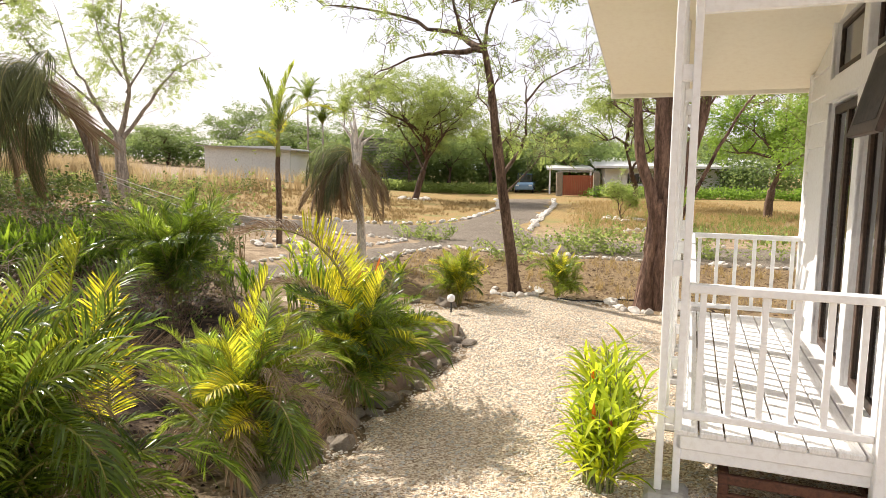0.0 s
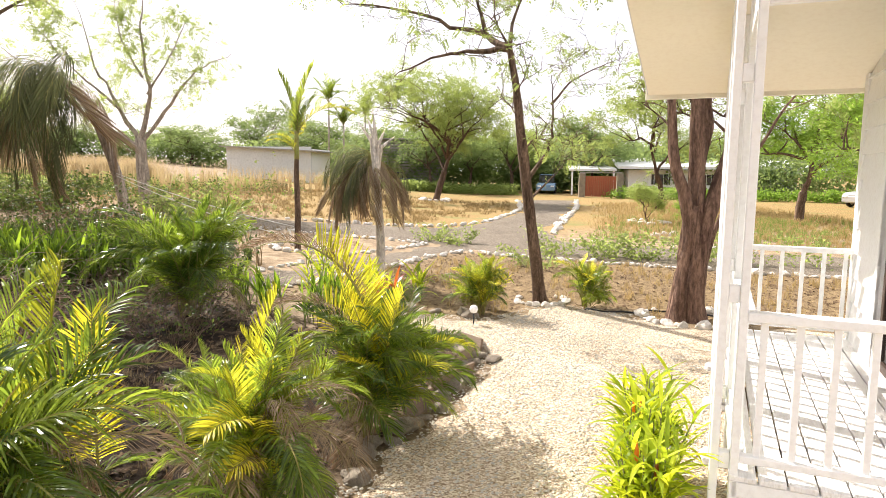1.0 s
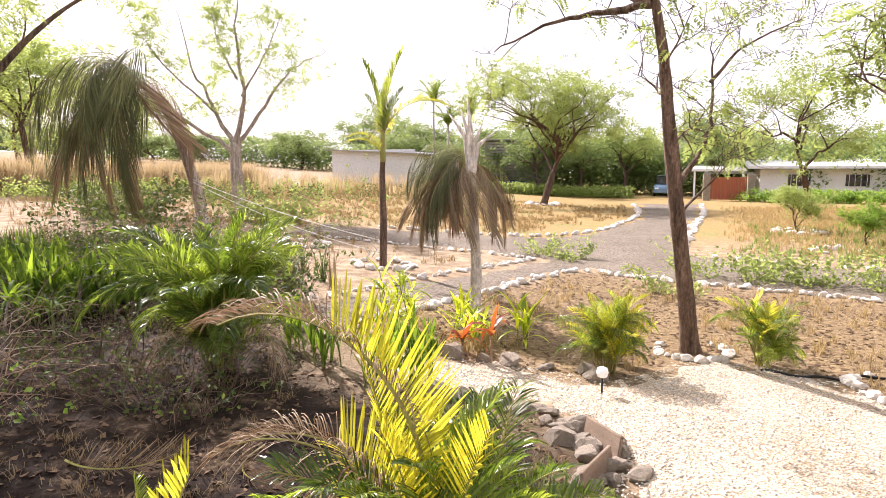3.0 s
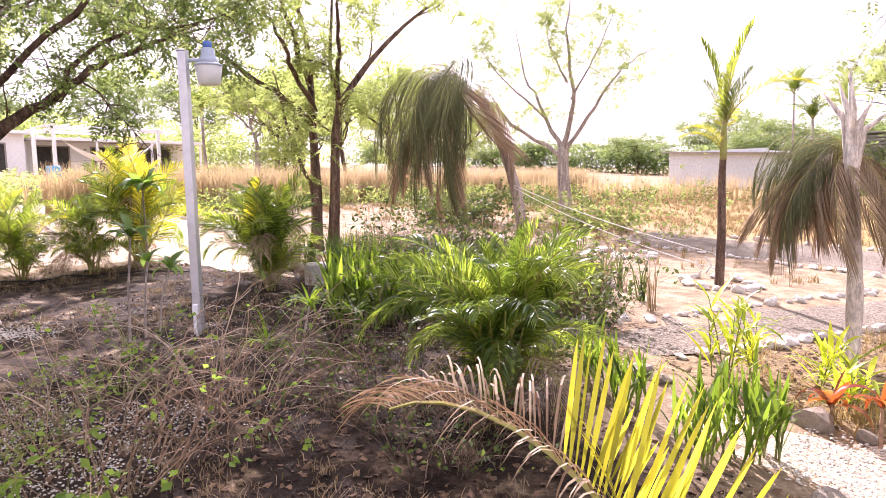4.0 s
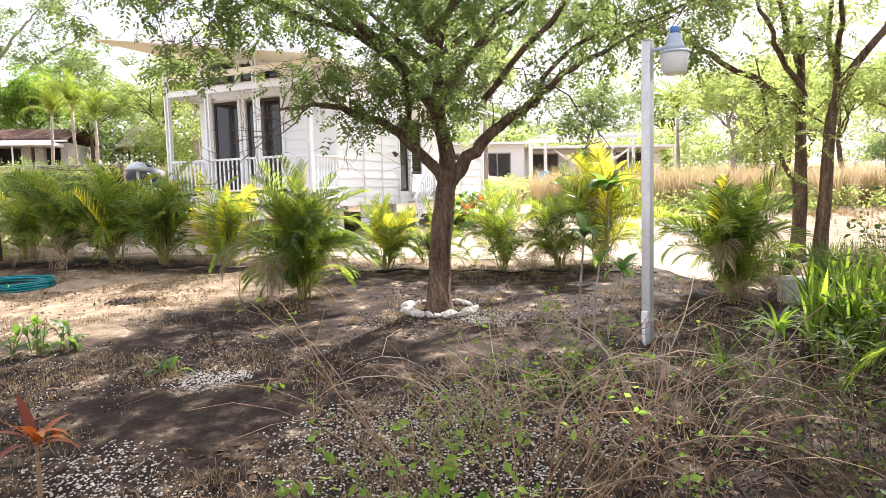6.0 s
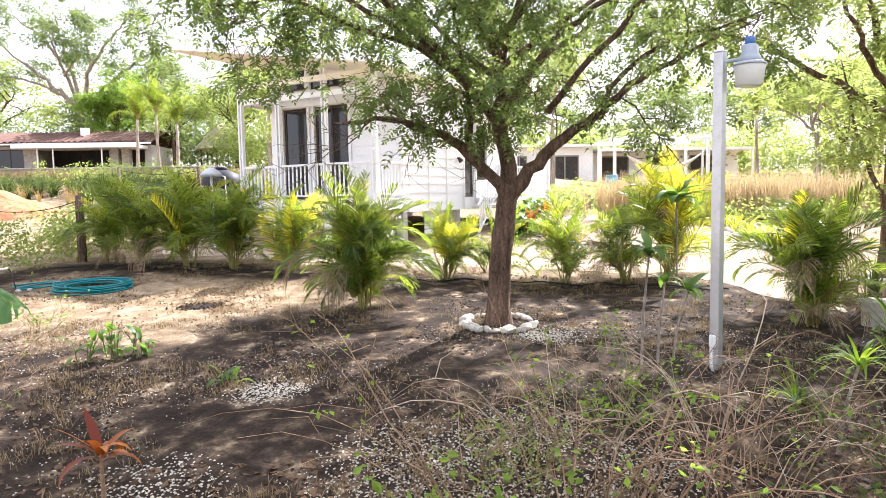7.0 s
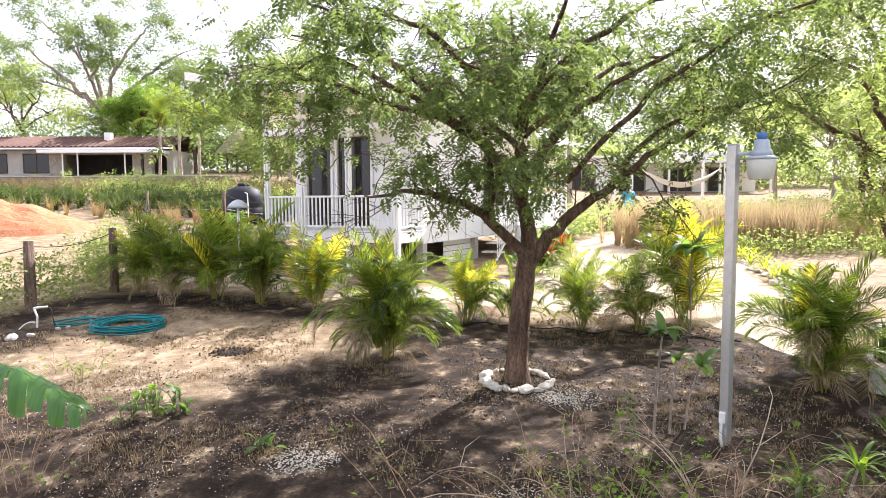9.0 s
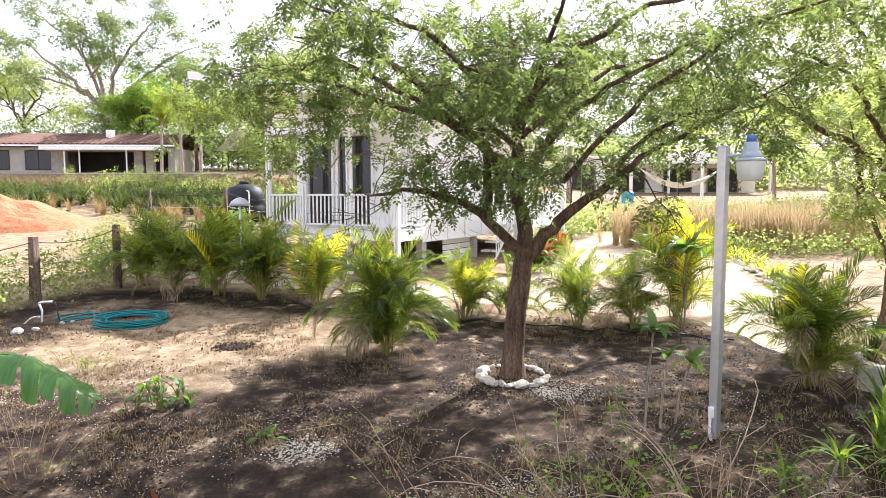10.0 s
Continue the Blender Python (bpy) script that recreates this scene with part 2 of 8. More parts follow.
PATH = curved([(-1.5, -3.0), (-1.45, 2.6), (-1.15, 3.7), (-0.68, 4.64), (-0.3, 5.7), (0.12, 7.0), (0.22, 7.5), (0.05, 8.0), (-0.5, 8.3), (-1.5, 8.5), (-2.3, 8.8)], 4) \
    + curved([(-2.6, 9.3), (-2.3, 9.66), (-1.2, 9.6), (-0.3, 9.42), (0.2, 9.25), (0.7, 9.7), (1.2, 10.3), (2.2, 9.85), (2.9, 9.15), (4.2, 8.8), (7.0, 8.0), (7.0, -3.0)], 4)
DRIVE = curved([(7.9, 47.0), (6.4, 38.0), (4.4, 29.0), (2.95, 22.0), (3.5, 19.4), (6.0, 18.0), (14.0, 15.5)], 4) \
    + curved([(14.0, 11.5), (8.0, 13.0), (4.5, 14.3), (1.3, 15.75), (0.0, 16.5), (-1.5, 13.4), (-2.55, 11.2), (-4.2, 9.6), (-5.2, 10.6), (-3.8, 11.9), (-3.1, 13.5), (-1.4, 17.2), (-1.1, 17.9), (-2.2, 18.4), (-5.0, 18.6), (-8.0, 19.0)], 4) \
    + curved([(-8.2, 22.0), (-5.0, 22.3), (-2.0, 22.8), (0.6, 26.0), (2.6, 33.0), (3.4, 40.0), (3.8, 47.0)], 4)
GARDEN = curved([(-1.6, 2.8), (-1.2, 3.8), (-0.7, 4.7), (-0.35, 5.7), (0.1, 7.1), (0.05, 7.9), (-0.6, 8.2), (-2.2, 8.6), (-3.0, 9.5), (-4.6, 10.0), (-6.5, 10.8), (-9.0, 11.4), (-11.2, 10.2), (-12.0, 7.6), (-13.2, 4.5), (-14.6, 0.5), (-12.0, -3.0), (-6.0, -6.0), (-2.0, -4.0)], 3)
BED = curved([(0.3, 9.3), (-1.2, 9.65), (-2.2, 9.8), (-3.0, 10.6), (-1.5, 13.2), (0.0, 16.3), (1.3, 15.6), (4.5, 14.1), (9.0, 12.6), (9.0, 8.5), (4.2, 8.9), (2.9, 9.25), (2.2, 9.95), (1.2, 10.4), (0.7, 9.8)], 3)

COTTAGE_PATH = curved([(-9.0, 10.4), (-9.8, 11.3), (-12.1, 11.3), (-15.0, 12.7), (-18.2, 13.4), (-23.0, 14.2), (-25.4, 13.1), (-25.8, 11.7), (-20.4, 9.3), (-17.6, 8.0), (-15.3, 5.5), (-15.6, 3.6), (-17.6, -0.6), (-16.2, -1.3), (-14.7, 1.8), (-13.3, 5.0), (-12.7, 7.4), (-11.6, 9.4)], 3)


def draped(name, poly, step, mat, lift, label, category):
    """A sheet laid over the ground inside an outline, its rim let into the earth."""
    from mathutils.geometry import delaunay_2d_cdt
    rng = random.Random(len(poly))
    pts = [Vector((x + rng.uniform(-0.03, 0.03), y + rng.uniform(-0.03, 0.03))) for x, y in poly]
    count = len(pts)
    xs, ys = [p[0] for p in poly], [p[1] for p in poly]
    x = min(xs)
    while x < max(xs):
        y = min(ys)
        while y < max(ys):
            if inside(x, y, poly) and edge_distance(x, y, poly) > step * 0.4:
                pts.append(Vector((x + rng.uniform(-0.2, 0.2) * step, y + rng.uniform(-0.2, 0.2) * step)))
            y += step
        x += step
    v, _, f, *_ = delaunay_2d_cdt(pts, [(i, (i + 1) % count) for i in range(count)], [], 1, 1e-4)
    verts = [(p.x, p.y, gz(p.x, p.y) + (lift if edge_distance(p.x, p.y, poly) > 0.02 else -0.03)) for p in v]
    ob = new(name, raw_mesh(name, verts, [tuple(q) for q in f], mat, True))
    return tagged(ob, label, category, kind="structure")


def ground_mat():
    m, n, l, b = material("earth", 0.95, 0, 0.15)
    at = n.new("ShaderNodeVertexColor")
    at.layer_name = "zones"
    sep = n.new("ShaderNodeSeparateColor")
    l.new(at.outputs["Color"], sep.inputs[0])
    broad, mid, fine = world_noise(n, l, 0.55, 6, 0.6), world_noise(n, l, 3.2, 6, 0.65), world_noise(n, l, 34, 5, 0.7)
    straw = world_noise(n, l, 9, 6, 0.75, (1, 2.5, 1))
    plain = ramp(n, l, mid, (0.34, (0.18, 0.125, 0.075)), (0.52, (0.3, 0.225, 0.14)), (0.68, (0.42, 0.33, 0.22)))
    # dark garden soil, with tree shade partly put into its tone
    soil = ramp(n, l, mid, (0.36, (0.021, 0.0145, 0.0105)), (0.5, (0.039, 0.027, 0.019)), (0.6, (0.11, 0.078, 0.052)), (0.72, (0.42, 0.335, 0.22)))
    mulch = ramp(n, l, straw, (0.36, (0.1, 0.065, 0.036)), (0.52, (0.22, 0.155, 0.08)), (0.68, (0.38, 0.285, 0.145)))
    lawn = ramp(n, l, straw, (0.34, (0.17, 0.105, 0.04)), (0.5, (0.29, 0.195, 0.075)), (0.66, (0.4, 0.295, 0.13)))
    lawn = mix(n, l, ramp(n, l, broad, (0.52, (0, 0, 0)), (0.66, (1, 1, 1))), lawn, (0.22, 0.2, 0.07))
    # soil tone lowered for palm-bed shade and for damp by the hose
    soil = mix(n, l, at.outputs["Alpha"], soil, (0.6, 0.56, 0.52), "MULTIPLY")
    # pale sandy tone, brightened to carry the sunlit patch by the hose
    sunlit_sand = ramp(n, l, mid, (0.34, (0.26, 0.18, 0.1)), (0.5, (0.47, 0.355, 0.22)), (0.66, (0.63, 0.5, 0.34)))
    plain = mix(n, l, sep.outputs[0], plain, sunlit_sand)
    col = mix(n, l, sep.outputs[2], plain, lawn)
    col = mix(n, l, sep.outputs[1], col, mulch)
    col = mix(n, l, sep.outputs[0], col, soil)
    col = mix(n, l, 0.55, col, ramp(n, l, fine, (0.32, (0.3, 0.27, 0.25)), (0.68, (1.6, 1.6, 1.6))), "MULTIPLY")
    l.new(col, b.inputs["Base Color"])
    k = bump(n, l, b, mid, 0.5, 0.05)
    bump(n, l, b, fine, 0.7, 0.02, k)
    return m


def gravel_mat(name, c1, c2, c3, scale, strength):
    """Loose chippings: every grain has its own tint."""
    m, n, l, b = material(name, 0.95, 0, 0.2)
    g = n.new("ShaderNodeNewGeometry")
    v = n.new("ShaderNodeTexVoronoi")
    v.inputs["Scale"].default_value = scale
    l.new(g.outputs["Position"], v.inputs["Vector"])
    s = n.new("ShaderNodeSeparateColor")
    l.new(v.outputs["Color"], s.inputs[0])
    grain = ramp(n, l, s.outputs[0], (0.0, c1), (0.5, c2), (1.0, c3))
    broad = world_noise(n, l, 0.8, 6, 0.6)
    col = mix(n, l, 0.6, grain, ramp(n, l, broad, (0.35, (0.72, 0.68, 0.62)), (0.65, (1.15, 1.13, 1.1))), "MULTIPLY")
    l.new(col, b.inputs["Base Color"])
    k = bump(n, l, b, world_noise(n, l, 5, 5), 0.35, 0.04)
    bump(n, l, b, v.outputs["Distance"], strength, 0.012, k)
    return m


M_EARTH = ground_mat()
M_GRAVEL = gravel_mat("pale_gravel", (0.25, 0.175, 0.11), (0.58, 0.47, 0.34), (0.84, 0.75, 0.6), 80, 1.0)
M_DRIVE = gravel_mat("grey_driveway_gravel", (0.085, 0.068, 0.05), (0.165, 0.138, 0.105), (0.28, 0.24, 0.185), 40, 1.0)


def ground_lines(lo, hi, step, out):
    c = list(np.arange(lo, hi + 1e-6, step))
    s, a0, a1 = step, lo, hi
    left, right = [], []
    while a1 < out:
        s = min(s * 1.22, 40)
        a0, a1 = a0 - s, a1 + s
        left.append(a0)
        right.append(a1)
    return left[::-1] + c + right


HOSE_RUN = [(-12.6, -2.8), (-14.2, -2.2), (-14.4, -0.6), (-13.6, 1.2), (-12.9, 3.0), (-12.4, 4.0), (-12.9, 3.0), (-13.6, 1.2), (-14.4, -0.6), (-14.2, -2.2)]


def build_ground():
    xs, ys = ground_lines(-24, 10, 0.25, 2500), ground_lines(-7, 27, 0.25, 2500)
    verts = [(x, y, gz(x, y)) for y in ys for x in xs]
    nx = len(xs)
    faces = [(j * nx + i, j * nx + i + 1, (j + 1) * nx + i + 1, (j + 1) * nx + i) for j in range(len(ys) - 1) for i in range(nx - 1)]
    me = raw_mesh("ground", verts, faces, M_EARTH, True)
    layer = me.color_attributes.new("zones", "FLOAT_COLOR", "POINT")
    rgba = np.zeros((len(verts), 4), dtype=np.float32)
    rgba[:, 3] = 1

    def soft(x, y, poly, w):
        if not (-25 < x < 20 and -12 < y < 60):
            return 0.0
        d = edge_distance(x, y, poly)
        d = (d if inside(x, y, poly) else -d) + 0.5 * noise.noise((x * 0.8, y * 0.8, 5.0))
        return max(0.0, min(1.0, 0.5 + d / w))
    for i, (x, y, z) in enumerate(verts):
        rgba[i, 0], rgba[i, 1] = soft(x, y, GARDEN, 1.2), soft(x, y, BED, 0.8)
        # sunlight near the hose put into the colour: garden soil thins to pale sand
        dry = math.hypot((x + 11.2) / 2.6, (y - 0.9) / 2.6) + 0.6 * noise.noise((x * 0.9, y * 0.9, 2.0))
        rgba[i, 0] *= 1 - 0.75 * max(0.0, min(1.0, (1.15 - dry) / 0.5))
        # palm shade put into the bed soil colour; moist earth along the irrigation hose
        shade_wet = max(0.0, min(1.0, (x + 5.2 + 0.8 * noise.noise((x, y, 7.0))) / 1.2)) if rgba[i, 0] > 0.01 else 0.0
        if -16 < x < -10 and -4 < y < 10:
            shade_wet = max(shade_wet, max(0.0, min(1.0, 1.6 - edge_distance(x, y, HOSE_RUN) / 0.7)))
            shade_wet = max(shade_wet, max(0.0, min(1.0, 1.9 - math.hypot(x + 11.5, y + 2.5) / 0.75 + 0.5 * noise.noise((x * 1.4, y * 1.4, 3.0)))))
            rgba[i, 0] = max(rgba[i, 0], shade_wet)
        rgba[i, 3] = shade_wet
        far = max(0.0, min(1.0, (y - 19 - 0.25 * abs(x + 2)) / 5))
        rgba[i, 2] = far if x > -17 else far * max(0.0, 1 - (-17 - x) / 4)
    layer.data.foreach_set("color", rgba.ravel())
    return tagged(new("ground", me), "dry earth with straw-coloured grass and dark garden soil", "ground", kind="structure")


build_ground()
draped("gravel_path", PATH, 0.3, M_GRAVEL, 0.014, "pale crushed-stone garden path", "path")
draped("cottage_path", COTTAGE_PATH, 0.4, M_GRAVEL, 0.014, "pale gravel walk in front of the cottage", "path")
draped("driveway", DRIVE, 0.6, M_DRIVE, 0.016, "grey gravel driveway with wheel marks", "driveway")


# ---- wooden houses ----
def board_wall(parent, name, p0, p1, out, z0, top0, top1, openings=(), thick=0.1, row=0.23, mat=M_WHITE):
    """A wall from p0 to p1 with lap siding on the side 'out' (+1 or -1 of its left), a sloping head, and openings (from, to, sill, head)."""
    a, b = Vector((*p0, 0)), Vector((*p1, 0))
    along = (b - a).normalized()
    across = Vector((-along.y, along.x, 0)) * out
    length = (b - a).length

    def top(s):
        return top0 + (top1 - top0) * s / length

    def slab(s0, s1, zb, h0, h1, d0, d1, dlow=None):
        dlow = d1 if dlow is None else dlow
        q = []
        for s, h in ((s0, h0), (s1, h1)):
            for z, dd in ((zb, dlow), (h, d1)):
                q += [a + along * s + across * d0 + Vector((0, 0, z)), a + along * s + across * dd + Vector((0, 0, z))]
        bm = bmesh.new()
        v = [bm.verts.new(c) for c in q]
        for f in ((0, 1, 3, 2), (4, 6, 7, 5), (0, 4, 5, 1), (2, 3, 7, 6), (1, 5, 7, 3), (0, 2, 6, 4)):
            bm.faces.new([v[i] for i in f])
        bmesh.ops.recalc_face_normals(bm, faces=bm.faces[:])
        return bm

    cuts = sorted({0.0, length, *[s for o in openings for s in o[:2]]})
    bm_all = bmesh.new()
    for s0, s1 in zip(cuts, cuts[1:]):
        spans = [(z0, None)]
        for o0, o1, zb, zt in openings:
            if o0 <= s0 + 1e-6 and o1 >= s1 - 1e-6:
                new_spans = []
                for lo, hi in spans:
                    if hi is not None and hi <= zb + 1e-6 or lo >= zt:
                        new_spans.append((lo, hi))
                        continue
                    if zb > lo:
                        new_spans.append((lo, zb))
                    if hi is None or zt < hi:
                        new_spans.append((zt, hi))
                spans = new_spans
        for lo, hi in spans:
            h0, h1 = (top(s0), top(s1)) if hi is None else (hi, hi)
            if max(h0, h1) > lo + 0.01:
                tmp = slab(s0, s1, lo, max(h0, lo + 0.001), max(h1, lo + 0.001), -thick, 0)
                me = bpy.data.meshes.new("t")
                tmp.to_mesh(me)
                tmp.free()
                bm_all.from_mesh(me)
                bpy.data.meshes.remove(me)
    wall = part(name, bm_all, mat, parent)
    z = z0
    while z < max(top0, top1) - 0.03:
        segs = [(0.0, length)]
        for o0, o1, zb, zt in openings:
            if zb < z + row - 0.02 and zt > z + 0.02:
                segs = [p for s0, s1 in segs for p in ((s0, min(s1, o0)), (max(s0, o1), s1)) if p[1] - p[0] > 0.02]
        for s0, s1 in segs:
            h0, h1 = min(z + row + 0.012, top(s0)), min(z + row + 0.012, top(s1))
            if min(h0, h1) > z + 0.015:
                part("siding_board", slab(s0, s1, z, h0, h1, 0.001, 0.006, 0.034), mat, wall)
        z += row
    return wall


def glazed(parent, name, plane, s0, s1, z0, z1, depth, frame_mat, glass_mat, face, bar=0.05, mids=()):
    """A framed pane in a wall at x = plane (face 'x') or y = plane (face 'y'), from s0 to s1."""
    def blk(a0, a1, b0, b1, d0, d1):
        return block(d0, d1, a0, a1, b0, b1, 0.004) if face == "x" else block(a0, a1, d0, d1, b0, b1, 0.004)
    holder = part(name, blk(s0, s1, z1 - bar, z1, plane - depth, plane + depth), frame_mat, parent)
    for q in (blk(s0, s1, z0, z0 + bar, plane - depth, plane + depth), blk(s0, s0 + bar, z0 + bar, z1 - bar, plane - depth, plane + depth), blk(s1 - bar, s1, z0 + bar, z1 - bar, plane - depth, plane + depth)):
        part("frame_rail", q, frame_mat, holder)
    for c in mids:
        part("mullion", blk(c - bar / 2, c + bar / 2, z0 + bar, z1 - bar, plane - depth, plane + depth), frame_mat, holder)
    part("pane", blk(s0 + bar, s1 - bar, z0 + bar, z1 - bar, plane - 0.004, plane + 0.004), glass_mat, holder, "dark reflecting glass")
    return holder


def glass_mat():
    m, n, l, b = material("window_glass", 0.05, 0, 0.6)
    b.inputs["Base Color"].default_value = (0.012, 0.011, 0.01, 1)
    f = noise_node(n, l, 3, 3)
    r = ramp(n, l, f, (0.3, (0.04, 0.04, 0.04)), (0.7, (0.12, 0.12, 0.12)))
    l.new(r, b.inputs["Roughness"])
    return m


M_GLASS = glass_mat()


def railing(parent, p0, p1, z0, height=0.88, gap=0.17, bar=0.028, mat=M_WHITE, drop=0.0):
    """A handrail with square balusters from p0 to p1; drop: how far it falls along its run."""
    a, b = Vector((*p0, z0)), Vector((*p1, z0 - drop))
    run = b - a
    flat = Vector((run.x, run.y, 0))
    ang = math.atan2(flat.y, flat.x)
    n = max(1, round(flat.length / gap))

    def rail(zc, hh, w):
        bm = bmesh.new()
        side = Vector((-math.sin(ang), math.cos(ang), 0)) * w
        q = [c + s + Vector((0, 0, zc + k)) for c in (a, b) for s in (side, -side) for k in (-hh, hh)]
        v = [bm.verts.new(c) for c in q]
        for f in ((0, 1, 3, 2), (4, 6, 7, 5), (0, 4, 5, 1), (2, 3, 7, 6), (1, 5, 7, 3), (0, 2, 6, 4)):
            bm.faces.new([v[i] for i in f])
        bmesh.ops.recalc_face_normals(bm, faces=bm.faces[:])
        bmesh.ops.bevel(bm, geom=bm.edges[:], offset=0.006, segments=1, affect="EDGES")
        return bm
    top = part("handrail", rail(height - 0.025, 0.025, 0.042), mat, parent)
    part("bottom_rail", rail(0.09, 0.022, 0.03), mat, parent)
    me = None
    for i in range(n):
        c = a + run * ((i + 0.5) / n)
        m = Matrix.Translation(c) @ Matrix.Rotation(ang, 4, "Z")
        if me is None:
            me = part("baluster", block(-bar / 2 - 0.004, bar / 2 + 0.004, -bar / 2, bar / 2, 0.105, height - 0.045, 0.003), mat, parent)
            me.matrix_local = m
        else:
            piece("baluster", me.data, parent, m)
    return top


def twin_post(parent, x, y, z0, z1, mat=M_WHITE, along="x"):
    """Two boards with spacer blocks between them."""
    p = None
    for s in (-1, 1):
        o = s * 0.05
        q = block(x + o - 0.022, x + o + 0.022, y - 0.05, y + 0.05, z0, z1, 0.005) if along == "x" else block(x - 0.05, x + 0.05, y + o - 0.022, y + o + 0.022, z0, z1, 0.005)
        if p is None:
            p = part("post", q, mat, parent)
        else:
            part("post_board", q, mat, p)
    for z in (0.42, 1.32, 2.44):
        part("spacer", block(x - 0.028, x + 0.028, y - 0.03, y + 0.03, z0 + z, z0 + z + 0.09, 0.004), mat, p)
    return p


def slope_slab(name, x0, x1, y0, y1, z_at, thick, mat, parent, label=""):
    """A flat roof piece whose underside follows z_at(x, y)."""
    bm = bmesh.new()
    v = [bm.verts.new((x, y, z_at(x, y) + k)) for k in (0, thick) for x, y in ((x0, y0), (x1, y0), (x1, y1), (x0, y1))]
    for f in ((3, 2, 1, 0), (4, 5, 6, 7), (0, 1, 5, 4), (1, 2, 6, 5), (2, 3, 7, 6), (3, 0, 4, 7)):
        bm.faces.new([v[i] for i in f])
    return part(name, bm, mat, parent, label)


M_ROOF = two_scale("white_metal_roof", (0.75, 0.75, 0.74), (0.68, 0.68, 0.67), (0.55, 0.54, 0.52), 0.7, 12, 0.45, 0.1)
M_REDDISH = two_scale("stained_timber", (0.11, 0.045, 0.025), (0.16, 0.07, 0.04), (0.06, 0.028, 0.018), 3, 30, 0.6, 0.2)
M_DIM = two_scale("under_house_shade", (0.2, 0.16, 0.12), (0.26, 0.21, 0.16), (0.12, 0.1, 0.08), 2, 14)


def veranda_house():
    """The house beside the path: local x goes into the house, y along its veranda."""
    h = thing("veranda_house", pose(1.45, 3.75, 0, 0, 0, -21.0), "white wooden house with raised veranda beside the gravel path", "house")
    deck, wide, run = 0.46, 1.08, 3.5

    def soffit(x, y):
        return 2.9 + 0.27 * (3.85 - y)
    slope_slab("roof", -0.95, 5.5, -2.2, 3.95, lambda x, y: soffit(x, y) + 0.03, 0.12, M_ROOF, h, "white metal roof")
    slope_slab("soffit", -0.93, 5.4, -2.1, 3.9, soffit, 0.02, M_CREAM, h, "cream painted soffit boards")
    part("fascia", block(-0.97, 5.5, 3.955, 3.98, soffit(0, 3.95) - 0.03, soffit(0, 3.95) + 0.16), M_CREAM, h)
    # deck boards run along the house
    n = 8
    for i in range(n):
        w = (wide + 0.06) / n
        part("deck_board", block(-0.04 + i * w, -0.04 + (i + 1) * w - 0.012, -0.06, run + 0.06, deck - 0.03, deck, 0.004), M_DECK, h)
    part("rim_joist", block(-0.03, wide, -0.035, 0.0, deck - 0.19, deck - 0.032), M_WHITE, h)
    part("rim_joist", block(-0.03, wide, -0.05, -0.037, deck - 0.12, deck - 0.032), M_WHITE, h)
    part("rim_joist", block(-0.03, 0.01, 0.002, run, deck - 0.19, deck - 0.032), M_WHITE, h)
    part("rim_joist", block(-0.03, wide, run + 0.002, run + 0.04, deck - 0.24, deck - 0.032), M_WHITE, h)
    for y in (0.5, 1.6, 2.7):
        part("floor_joist", block(0.02, wide, y, y + 0.06, deck - 0.2, deck - 0.034), M_DIM, h)
    crate = part("step_frame", block(0.22, 1.05, 0.0, 0.04, 0.14, 0.2), M_REDDISH, h, "dark red-brown timber frame under the deck")
    for q in (block(0.22, 1.05, 0.0, 0.04, 0.02, 0.08), block(0.22, 1.05, 0.36, 0.4, 0.14, 0.2), block(0.22, 0.28, 0.041, 0.359, 0.14, 0.2), block(0.99, 1.05, 0.041, 0.359, 0.14, 0.2), block(0.22, 0.28, 0.0, 0.04, 0.081, 0.139), block(0.99, 1.05, 0.0, 0.04, 0.081, 0.139)):
        part("frame_slat", q, M_REDDISH, crate)
    # posts on footings
    for y in (0.0, 1.16, 2.33, 3.5):
        twin_post(h, -0.07, y, 0.06, soffit(0, y) + 0.01)
        part("footing", block(-0.2, 0.06, y - 0.13, y + 0.13, -0.1, 0.06, 0.03), M_CONCRETE, h, "concrete footing")
    part("corner_post", block(wide - 0.1, wide, -0.1, 0.0, 0.0, soffit(0, 0)), M_WHITE, h)
    part("tie_beam", block(0.0, wide, -0.05, 0.0, deck + 2.4, deck + 2.54), M_WHITE, h)
    part("tie_beam", block(-0.045, 0.0, 0.06, run - 0.05, deck + 2.4, deck + 2.54), M_WHITE, h)
    railing(h, (0.0, -0.02), (wide - 0.1, -0.02), deck)
    railing(h, (0.0, run), (wide, run), deck)
    for y0, y1 in ((0.06, 1.1), (1.22, 2.27), (2.39, 3.44)):
        railing(h, (-0.0, y0), (-0.0, y1), deck)
    # walls with glazed doors and clerestory lights
    doors = [(0.35, 1.25), (1.4, 2.5)]
    ops = [(y0, y1, deck, deck + 2.12) for y0, y1 in doors] + [(y0, y1, deck + 2.36, deck + 2.8) for y0, y1 in doors]
    board_wall(h, "wall", (wide, 0.0), (wide, run + 0.1), 1, deck - 0.3, soffit(0, 0), soffit(0, run + 0.1), ops)
    board_wall(h, "end_wall", (wide + 0.1, run + 0.1), (5.2, run + 0.1), 1, 0.1, soffit(0, run + 0.1), soffit(0, run + 0.1))
    board_wall(h, "end_wall", (wide + 0.1, 0.0), (5.2, 0.0), -1, 0.1, soffit(0, 0), soffit(0, 0))
    part("back_wall", block(5.2, 5.3, 0, run + 0.1, 0.1, soffit(0, run)), M_WHITE, h)
